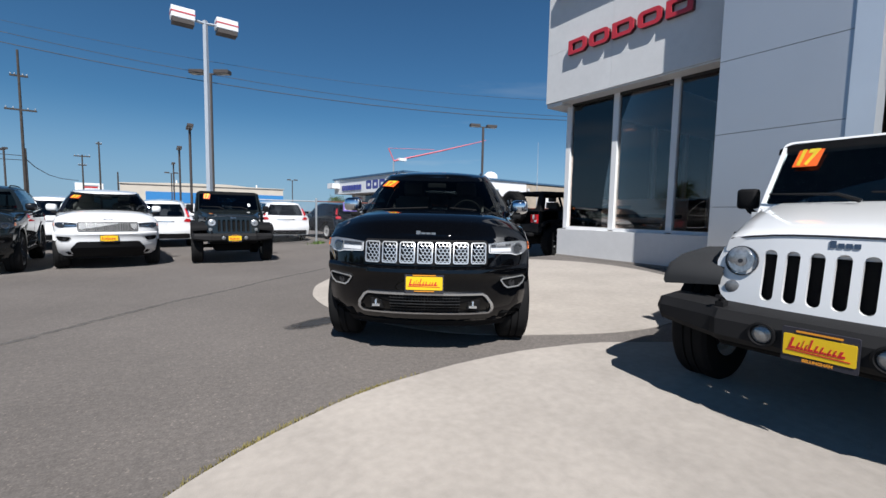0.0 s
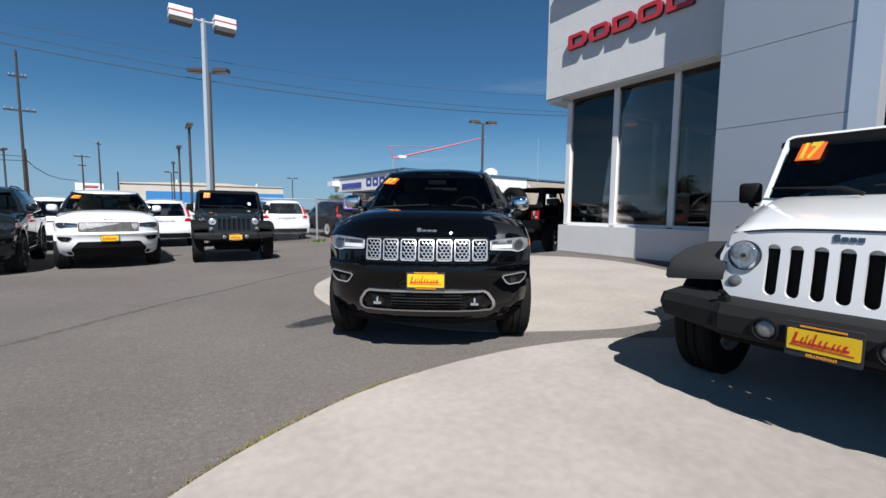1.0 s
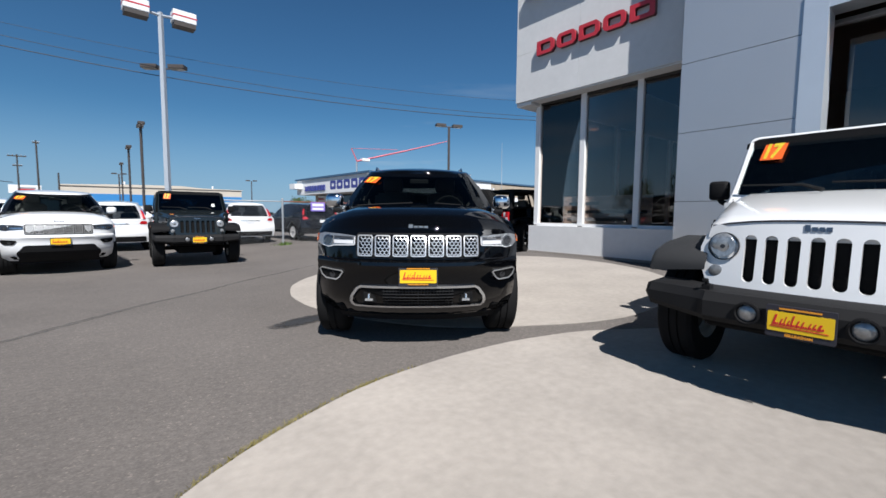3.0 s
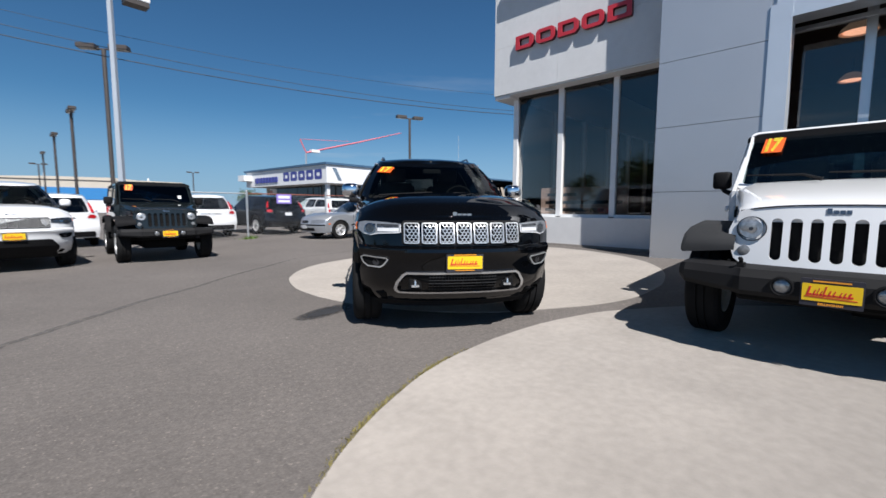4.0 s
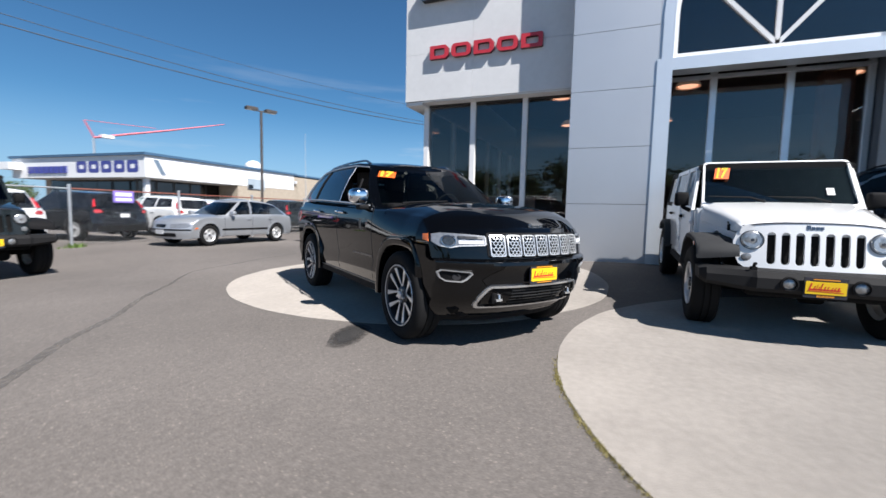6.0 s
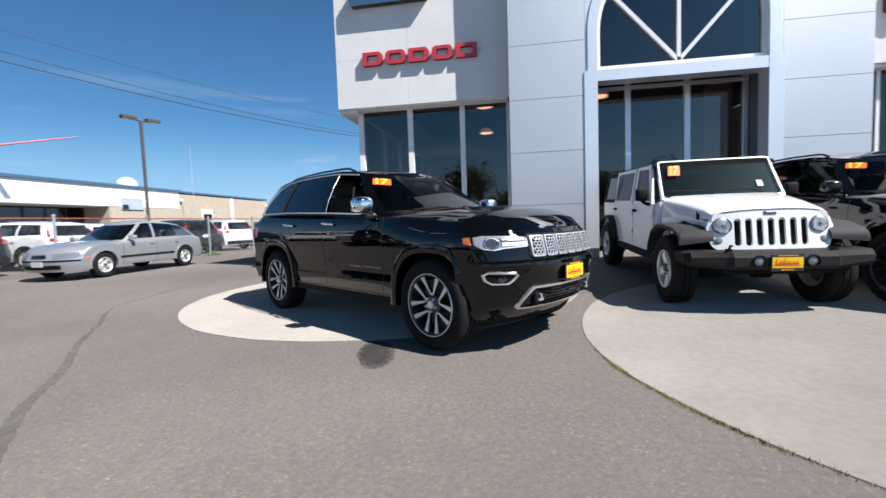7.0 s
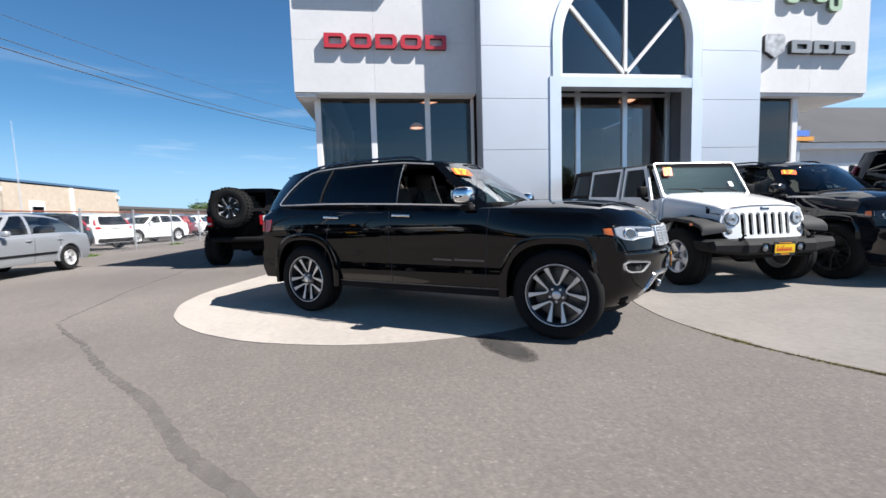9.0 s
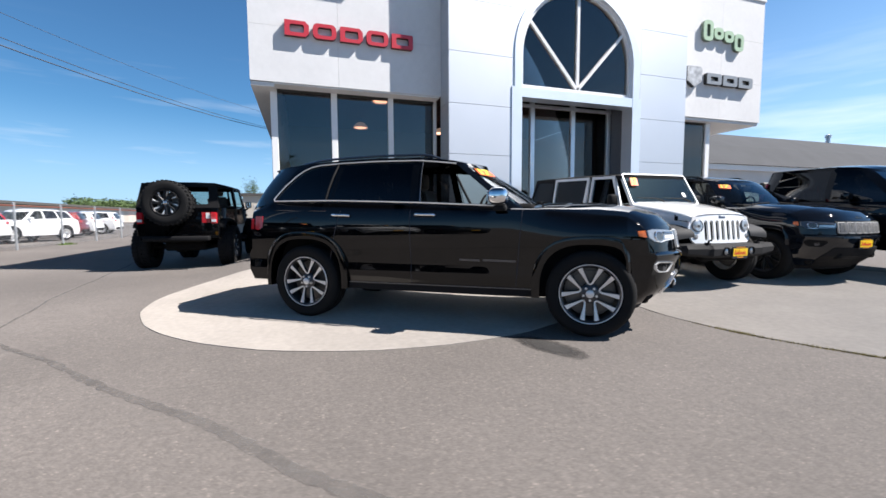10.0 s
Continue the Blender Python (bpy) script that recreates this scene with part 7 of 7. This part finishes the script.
plain_car("hatchback_silver", car_pose(8.27, 14.0, 180, 2.61), HATCH, HATCH_HOUSE, PAINT_SILVER, "silver hatchback parked beside the fence", tall_lamps=False)
for x, y, yaw, paint_mat, top, label in (
        (4.08, 17.0, 88, PAINT_WHITE, 1.60, "white estate car with dark rear glass behind fence"),
        (0.05, 17.0, 88, PAINT_WHITE, 1.62, "white estate car with dark rear glass behind fence"),
        (-2.85, 17.0, 88, PAINT_WHITE, 1.64, "white estate car with dark rear glass behind fence"),
        (6.85, 16.75, 96, PAINT_NAVY, 1.53, "black estate car with red lamps behind fence"),
        (9.65, 16.95, 94, PAINT_WHITE, 1.50, "white estate car parked behind chain fence"),
        (12.2, 18.4, 85, PAINT_WHITE, 1.46, "white estate car parked behind chain fence"),
        (15.25, 16.85, 74, PAINT_GREY, 1.56, "dark grey estate car with red lamps behind fence"),
        (17.75, 16.75, 72, PAINT_WHITE, 1.54, "white estate car with red tail lamps behind fence"),
        (25.6, 18.0, 163, PAINT_WHITE, 1.52, "white estate car parked broadside behind fence"),
        (28.2, 18.0, 100, PAINT_RED, 1.5, "dark red estate car parked behind fence"),
        (31.4, 18.5, 95, PAINT_WHITE, 1.5, "white estate car parked far along fence"),
        (34.6, 18.5, 95, PAINT_WHITE, 1.55, "white estate car parked far along fence")):
    plain_car("estate_car", car_pose(*tailed(x, y, yaw), yaw, 2.72), WAGON, wagon_house(top), paint_mat, label, group="cars behind the fence", clad=PLASTIC)

# black pickup at the end of the front row
PICK = Shape(base=3.56, front=2.75, rear=-3.05, w=1.0, sill=0.45, arch=0.47, hub=0.42, chin=0.45,
             belt=[(-3.05, 1.22), (-1.2, 1.26), (1.2, 1.26), (2.75, 1.14)], top=[(-3.05, 1.23), (-1.2, 1.27), (1.2, 1.28), (1.4, 1.32), (2.2, 1.28), (2.75, 1.17)],
             nose=[(0.45, 0.06), (0.65, 0.0), (0.9, 0.02), (1.15, 0.10)], tail=[(0.4, 0.03), (0.6, 0.0), (1.2, 0.03)], nose_k=(0.28, 2.6, 0.5), tail_k=(0.08, 3.0, 0.4))
PICK_HOUSE = House([(1.50, 0.0, 0.72, 0.0, "w"), (1.46, 0.4, 0.70, 0.3, "w"), (1.32, 0.76, 0.62, 0.58, "A"), (1.15, 0.92, 0.48, 0.68, "f"), (0.25, 0.94, 0.22, 0.70, "B"), (0.15, 0.94, 0.12, 0.70, "g"),
                    (-0.75, 0.94, -0.72, 0.70, "D"), (-1.0, 0.90, -0.93, 0.67, "D"), (-1.06, 0.82, -1.0, 0.62, "r"), (-1.08, 0.0, -1.02, 0.0, "r")],
                   belt=PICK.belt, roof=[(-1.02, 1.86), (0.0, 1.90), (0.4, 1.89), (0.72, 1.83)], crown=0.05)
plain_car("pickup_black", car_pose(3.75, -3.85, 180, 3.56), PICK, PICK_HOUSE, PAINT_BLACK, "black crew-cab pickup at end of row", RIMBLACK)


# ---- chain-link fence ----
def fence():
    x0, x1, y, top = 1.8, 44.0, 15.75, 1.58
    f = empty("fence", pose(0, 0, 0), "chain-link fence with galvanised posts and rusty rail", "fence")
    x = 4.85 - 3.05
    while x < x1:
        part("post", tube([(x, y, -0.3), (x, y, top + 0.05)], 0.038, 8), GALV, f)
        part("post_cap", lathe([(0.045, top + 0.05), (0.04, top + 0.075), (0.005, top + 0.09)], 8, "z", at=(x, y, 0)), GALV, f)
        part("rail", tube([(x + 0.04, y, top - 0.03), (x + 3.01, y, top - 0.03)], 0.022, 6), RUSTRAIL if x > 3 else GALV, f)
        x += 3.05
    bm = bmesh.new()
    step, h = 0.075, top - 0.10
    k = 0
    while x0 + k * step < x1:
        a = x0 + k * step
        for s in (1, -1):
            p, q = (a, y, 0.05), (a + s * h, y, 0.05 + h)
            if q[0] < x0:
                continue
            d = 0.0014
            v = [bm.verts.new(c) for c in ((p[0] - d, y - d, p[2]), (p[0] + d, y - d, p[2]), (p[0], y + d, p[2]), (q[0] - d, y - d, q[2]), (q[0] + d, y - d, q[2]), (q[0], y + d, q[2]))]
            for i in range(3):
                bm.faces.new((v[i], v[(i + 1) % 3], v[(i + 1) % 3 + 3], v[i + 3]))
        k += 1
    w = part("wire_mesh", bm, GALV, f)
    tagged(w, kind="stuff")


fence()
# small purple notice on the fence
nt = empty("notice", pose(6.16, 15.70, 1.38), "small purple and white notice on fence", "sign")
part("board", box(-0.28, 0.28, -0.012, 0.0, -0.17, 0.17), PURPLE, nt)
part("paper", box(-0.22, 0.22, -0.016, -0.013, 0.02, 0.12), PAPER, nt)
part("paper", box(-0.22, 0.22, -0.016, -0.013, -0.12, -0.04), PAPER, nt)


# ---- lamp posts ----
def shoebox(e, y0, y1, material):
    """A flat lamp head along y."""
    bm = box(-0.19, 0.19, y0, y1, -0.09, 0.09, 0.02)
    hd = part("lamp_head", bm, material, e)
    part("lens", box(-0.15, 0.15, y0 + 0.05, y1 - 0.05, -0.10, -0.085), LAMPGLASS, hd)


def brown_lamp(x, y, top, yaw=90, heads=2):
    e = empty("lot_lamp", pose(x, y, top, 0, 0, yaw), "brown steel lot lamp with flat double heads", "lamp post", "lot lamps")
    part("post", tube([(0, 0, -top), (0, 0, -0.1)], 0.085, 8), BROWNPOST, e)
    part("arm", tube([(0, -0.6, -0.08), (0, 0.6, -0.08)], 0.035, 6), BROWNPOST, e)
    shoebox(e, 0.25, 0.95, BROWNPOST)
    if heads > 1:
        shoebox(e, -0.95, -0.25, BROWNPOST)


for x, y, z, a, n in ((2.21, 23.56, 7.72, 55, 2), (1.98, 35.56, 7.0, 0, 2), (1.72, 46.5, 6.75, 0, 2), (1.75, 65.7, 7.0, 0, 2), (1.9, 82.8, 7.0, 90, 2), (21.2, 83.0, 7.0, 80, 2),
                      (18.7, 23.1, 7.25, 70, 2), (-13.1, 62.0, 7.0, 20, 2)):
    brown_lamp(x, y, z, a, n)


def white_lamp(x, y, top):
    e = empty("white_lot_lamp", pose(x, y, 0, 0, 0, 4), "white lot lamp post with two striped box heads", "lamp post")
    part("post", tube([(0, 0, 0), (0, 0, top)], [0.097, 0.07], 4), WHITEPOST, e)
    for s in (1, -1):
        part("arm", tube([(0, 0, top - 0.09), (s * 0.32, 0, top - 0.06)], 0.04, 6), WHITEPOST, e)
        a, b = sorted((s * 0.29, s * 0.91))
        hd = part("lamp_head", box(a, b, -0.20, 0.20, top - 0.17, top + 0.155, 0.016), FASCIA, e)
        part("stripe", box(a - 0.006, b + 0.006, -0.206, 0.206, top - 0.023, top + 0.016), SIGNRED, hd)
        part("louvre", box(a + 0.025, b - 0.025, -0.185, 0.185, top - 0.29, top - 0.17), BROWNPOST, hd, "dark louvre under lamp head")


white_lamp(1.335, 15.45, 7.0)


# ---- utility poles and wires ----
def pole(x, y, top, arms, r=0.15):
    e = empty("utility_pole", pose(x, y, 0), "weathered wooden utility pole with crossarms", "pole")
    part("trunk", tube([(0, 0, 0), (0, 0, top)], [r, r * 0.65], 8), WOODPOLE, e)
    for z, w in arms:
        part("crossarm", box(-w, w, -0.06, 0.06, z - 0.06, z + 0.06), WOODPOLE, e)
        for u in (-w * 0.9, -w * 0.45, w * 0.45, w * 0.9):
            part("insulator", lathe([(0.03, z + 0.06), (0.05, z + 0.12), (0.02, z + 0.2)], 8, "z", at=(u, 0, 0)), GALV, e)


pole(-8.45, 45, 12.8, ((8.4, 0.9), (10.9, 0.5)), 0.11)
pole(-6.1, 70, 9.5, ((9.2, 0.3),), 0.12)
pole(-7.8, 70, 7.7, ((7.5, 0.8), (6.4, 0.4)), 0.11)
pole(-11.1, 60, 7.0, (), 0.13)
pole(-4.3, 70, 5.8, (), 0.12)


def wire(points, r=0.012):
    mesh_ob("overhead_wire", tube(points, r, 5), CABLE, None, "black overhead cable across the sky", "cable", "overhead wires")


def drop(lift0, lift1):
    """A service cable that sags across the lot to the showroom's side."""
    pts = []
    for i in range(25):
        x = -16 + 38.0 * i / 24
        z = 5.55 - 1.302 * x / 10 + 0.589 * (x / 10) ** 2
        pts.append((x, 16.9 - 0.44 * x, z + lift0 + (lift1 - lift0) * i / 24))
    return pts


wire(drop(0.0, 0.0), 0.013)
wire(drop(0.42, 0.06), 0.009)
wire(drop(0.60, 0.75), 0.006)
mesh_ob("cable_bracket", box(21.8, 22.2, 7.1, 7.3, 5.3, 6.6, 0.02), GALV, None, "steel cable bracket on showroom side", "bracket")
wire([(-8.5, 45, 4.95), (-9.05, 52, 4.62), (-9.4, 60, 4.42), (-9.2, 65, 4.36), (-8.4, 71, 4.5)], 0.035)
wire([(-20, 36, 4.9), (-14, 40.5, 4.72), (-8.5, 45, 4.98)], 0.025)
wire([(-20, 36, 4.3), (-14, 40.5, 4.25), (-8.5, 45, 4.65)], 0.025)


GREYBLUE = mat("pale_blue_grey_pane", (0.34, 0.40, 0.45), 0.15, vary=0.15, scale=0.8)


# ---- neighbouring showroom: white fascia, glass front, tan brick wing ----
def neighbour():
    m = pose(18.7, 34.3, 0, 0, 0, 3.8)
    e = empty("neighbour_showroom", m, "low white-fronted showroom with tan brick wing", "building")
    part("wall", box(2.2, 16.6, 2.4, 15.4, 0, 3.6), BRICKWALL, e)
    part("wall", box(11.5, 34.6, 0.5, 15.5, 0, 4.75), BRICKWALL, e)
    part("wall", box(8.7, 16.6, 0.03, 2.4, 0, 3.249), BRICKWALL, e)
    part("fascia", box(0.0, 16.6, 0.0, 15.6, 3.25, 4.86), FASCIA, e, "white metal fascia")
    part("fascia_wing", box(-0.9, 0.0, 14.2, 15.6, 3.9, 4.5), FASCIA, e)
    part("roof_edge", box(-0.15, 16.8, -0.15, 15.8, 4.861, 5.05), BLUETRIM, e, "blue metal roof edge")
    part("roof_edge", box(16.8, 34.8, 0.40, 15.8, 4.861, 5.05), BLUETRIM, e, "blue metal roof edge")
    part("soffit", box(0.1, 16.5, 0.1, 2.4, 3.2, 3.248), STUCCO, e)
    for i in range(6):
        x = 1.0 + i * 1.55
        part("window_post", box(x - 0.06, x + 0.06, 2.25, 2.38, 0, 3.2), DARKFRAME, e)
        part("window", box(x + 0.06, x + 1.49, 2.30, 2.34, 0.2, 3.2), PRIVACY, e)
    for i in range(6):
        y = 2.6 + i * 2.0
        part("window", box(2.12, 2.19, y, y + 1.9, 0.2, 3.2), PRIVACY, e)
    part("column", box(0.3, 0.6, 0.4, 0.7, 0, 3.2), FASCIA, e)
    # side sign in blue: plain blocks
    for i in range(5):
        y = 6.3 - i * 1.4
        part("sign_block", plate(rounded(y, y + 1.2, 3.6, 4.5, 0.2), [rounded(y + 0.36, y + 0.84, 3.9, 4.22, 0.1)], lambda u, v, d: (-0.005 - d, u, v), 0.1), SIGNBLUE, e)
    for i in range(8):
        part("small_sign_block", box(-0.10, -0.005, 12.9 - i * 0.62, 13.35 - i * 0.62, 3.6, 4.15), SIGNBLUE, e)
    part("slanted_stripe", plate([(1.2, 3.5), (1.6, 3.5), (1.0, 4.6), (0.6, 4.6)], [], lambda u, v, d: (u, -0.03 - d, v), 0.03), SATIN, e)
    uw = part("upper_window", box(9.85, 12.1, -0.05, 0.02, 2.98, 3.97), GALV, e)
    part("pane", box(9.9, 12.05, -0.07, -0.052, 3.02, 3.93), GREYBLUE, uw, "pale blue-grey window")
    part("sash", box(9.9, 10.5, -0.085, -0.071, 3.02, 3.40), PRIVACY, uw, "dark lower sash")
    d = part("door", box(20.6, 22.3, 0.40, 0.52, 0.0, 3.3), FASCIA, e, "white service door")
    part("door_window", box(20.75, 22.15, 0.37, 0.41, 2.1, 2.8), PRIVACY, d)
    for x in (26.0,):
        part("downpipe", box(x, x + 0.35, 0.36, 0.5, 0, 4.75), FASCIA, e)
    for x in (27.5, 31.0):
        part("low_window", box(x, x + 2.0, 0.42, 0.52, 0.9, 1.9), PRIVACY, e)
    for x in (17.2, 34.2):
        part("wall_lamp", box(x, x + 0.3, 0.25, 0.5, 4.0, 4.3), PLATEWHITE, e)
    return e


neighbour()
dm = empty("roof_dome", pose(31.2, 37, 5.05), "white satellite dome on neighbour's roof", "dome")
part("shell", lathe([(0.74, 0.0), (0.82, 0.25), (0.74, 0.6), (0.43, 0.86), (0.01, 0.97)], 24, "z"), FASCIA, dm, smooth=50)
mesh_ob("whip_antenna", tube([(35.6, 34.0, 0), (35.5, 34.0, 9.3)], [0.05, 0.02], 6), WHITEPOST, None, "thin white whip antenna on building", "antenna")

# low warehouse far behind the fence
wh = empty("warehouse", pose(66, 50, 0, 0, 0, 2), "long low warehouse with dark flat roof", "building")
part("wall", box(0, 100, 0, 20, 0, 3.5), TANWALL, wh)
part("roof", box(-0.5, 100.5, -1.2, 20, 3.5, 3.95), DARKROOF, wh)
for i in range(11):
    part("bay_door", box(3 + i * 9, 8 + i * 9, -0.06, 0.0, 0, 3.0), (FASCIA, GREYWALL, POSTER)[i % 3], wh)

# low tan shed at the far end of the lot
fs = empty("far_shed", pose(75, 4, 0), "low tan shed at far end of lot", "building")
part("wall", box(0, 9, 0, 11.2, 0, 4.7), TANWALL, fs)
part("roof", box(-0.4, 9.4, -0.3, 11.6, 4.7, 5.1), DARKROOF, fs)
part("bay_door", box(-0.06, 0.0, 5.5, 9.5, 0, 3.2), GREYWALL, fs)

# tan hall with bright blue base
hall = empty("distant_hall", pose(0, 100, 0, 0, 0, -7), "distant tan hall with bright blue base", "building")
part("wall", box(-6, 23, 0, 30, 4.4, 5.75), TANWALL, hall)
part("blue_band", box(-2.0, 23.0, -0.1, 30, 2.3, 4.4), BLUEBAND, hall)
part("base", box(-6.0, 23.0, 0.0, 30, 0, 2.3), FASCIA, hall)
part("wall", box(-6.0, -2.0, 0.0, 30, 2.3, 4.4), TANWALL, hall)
part("roof", plate([(-6.2, 5.75), (23.2, 5.75), (23.2, 5.86), (16.0, 5.98), (12.0, 6.32), (3.0, 6.22), (-6.2, 5.92)], [], lambda u, v, d: (u, d + 29.8, v), 30), TANWALL, hall)
for u, z in ((2.6, 6.2), (18.0, 5.9)):
    part("roof_vent", tube([(u, 6, z), (u, 6, z + 0.9)], 0.16, 6), FASCIA, hall)
sg = empty("road_sign", pose(-10.3, 100, 0), "distant white sign board on posts", "sign")
part("board", box(-2.0, 2.0, -0.2, 0.2, 4.1, 5.5), FASCIA, sg)
part("bar", box(-0.9, 1.2, -0.25, -0.2, 4.62, 4.86), PLATERED, sg)
part("bar", box(-0.8, 1.3, -0.25, -0.2, 4.9, 5.12), SIGNGREY, sg)
part("post", box(-1.5, -1.3, -0.1, 0.1, 0, 4.1), GALV, sg)
part("post", box(1.3, 1.5, -0.1, 0.1, 0, 4.1), GALV, sg)

# grey-roofed workshop beyond the showroom's south side
ws = empty("workshop", pose(20, -62, 0), "pale workshop with grey metal roof and doors", "building")
part("wall", box(0, 12, 0, 47, 0, 4.2), GREYWALL, ws)
part("eave", box(-0.35, 12.3, -0.3, 47.3, 4.2, 4.55), FASCIA, ws)
part("roof", plate([(-0.5, 4.56), (1.5, 6.2), (4.0, 7.6), (6.5, 8.1), (9.0, 7.6), (12.5, 4.56)], [], lambda u, v, d: (u, 47.3 + d, v), 47.6), GREYROOF, ws)
for i in range(9):
    part("bay_door", box(-0.05, 0.0, 43.2 - i * 5, 46.4 - i * 5, 0.0, 3.4), FASCIA, ws)
st = part("vent_pipe", tube([(4, 22.8, 5.0), (4, 22.8, 8.1)], 0.16, 8), GALV, ws)
part("cap", lathe([(0.24, 8.05), (0.24, 8.25), (0.05, 8.35)], 8, "z", at=(4, 22.8, 0)), GALV, st)
rs = empty("roof_sign", pose(19.4, -17.9, 4.55), "blue and orange workshop sign board", "sign")
part("upper_board", box(-0.1, 0.1, -0.45, 0.45, 0.30, 0.62), BLUESIGN, rs)
part("lower_board", box(-0.1, 0.1, -0.75, 0.45, 0.05, 0.27), YELLOWSIGN, rs)
part("post", box(0.1, 0.2, -0.1, 0.1, -4.5, 0.9), GALV, rs)

# tower crane
cr_ = empty("tower_crane", pose(61.6, 120, 0), "distant red tower crane with long jib", "crane")
part("mast", tube([(0, 0, 0), (0, 0, 17.2)], 0.25, 4), GALV, cr_)
part("jib", tube([(0, 0, 17.3), (18, 0, 22.2), (37, 0, 27.7)], [0.26, 0.24, 0.12], 4), CRANERED, cr_)
part("counter_jib", tube([(0.2, 0, 17.2), (-1.8, 0, 21.1)], 0.2, 4), CRANERED, cr_)
part("stay", tube([(-1.8, 0, 21.1), (15, 0, 22.3)], 0.07, 4), CRANERED, cr_)
part("cab", box(1.6, 4.2, -0.7, 0.7, 17.6, 18.4), FASCIA, cr_)


# ---- trees ----
def tree(x, y, h, spread, seed, n=700):
    rng = random.Random(seed)
    e = empty("tree", pose(x, y, 0), "leafy green tree with uneven crown", "tree", "trees")
    bm = bmesh.new()
    add_tube(bm, [(0, 0, 0), (0.05, 0, h * 0.3), (0.1, 0.05, h * 0.75)], [0.05 * h, 0.035 * h, 0.01 * h], 7)
    tips = []
    for i in range(9):
        a, z = rng.uniform(0, 6.28), h * rng.uniform(0.28, 0.7)
        r = spread * rng.uniform(0.5, 0.95)
        tip = (r * math.cos(a), r * math.sin(a), z + h * rng.uniform(0.08, 0.25))
        add_tube(bm, [(0.05, 0, z), (tip[0] * 0.5, tip[1] * 0.5, z + 0.06 * h), tip], [0.018 * h, 0.012 * h, 0.004 * h], 5)
        tips.append(tip)
    part("trunk", bm, BARK, e)
    tips += [(rng.uniform(-0.4, 0.4) * spread, rng.uniform(-0.4, 0.4) * spread, h * rng.uniform(0.7, 0.95)) for _ in range(8)]
    bm = bmesh.new()
    for i in range(n):
        t = tips[rng.randrange(len(tips))]
        c = Vector(t) + Vector((rng.gauss(0, 0.22 * spread), rng.gauss(0, 0.22 * spread), rng.gauss(0, 0.09 * h)))
        s = spread * rng.uniform(0.04, 0.085)
        u = Vector((rng.gauss(0, 1), rng.gauss(0, 1), rng.gauss(0, 1))).normalized() * s
        w = u.cross(Vector((rng.gauss(0, 1), rng.gauss(0, 1), rng.gauss(0, 1)))).normalized() * s * 0.7
        bm.faces.new([bm.verts.new(c + p) for p in (-u, w * 0.8, u, -w)])
    tagged(part("crown", bm, LEAF, e), kind="stuff")


for i, (x, y, h, s) in enumerate(((140, 63, 6.6, 4.2), (149, 64, 6.0, 4.0), (156, 63, 6.2, 4.6), (165, 64, 7.4, 5.0), (174, 63, 6.9, 5.5), (86, 14.6, 7.9, 1.6), (21.8, 60, 3.2, 1.4), (23.3, 60.5, 2.9, 1.2),
                                   (-62, -6, 9, 4.2), (-70, 3, 7, 3.5), (-66, 12, 11, 4.5), (-60, 20, 8, 4), (-75, -16, 10, 5), (-70, 30, 9, 4.5), (-58, 38, 7, 3), (-64, -30, 9, 4), (-52, -2, 8, 3), (-54, 8, 10, 3.2), (-50, 15, 7, 3), (-53, 26, 9, 3.4), (-56, -12, 8, 3), (-55, -22, 10, 3.5))):
    tree(x, y, h, s, 11 + i, 1500)
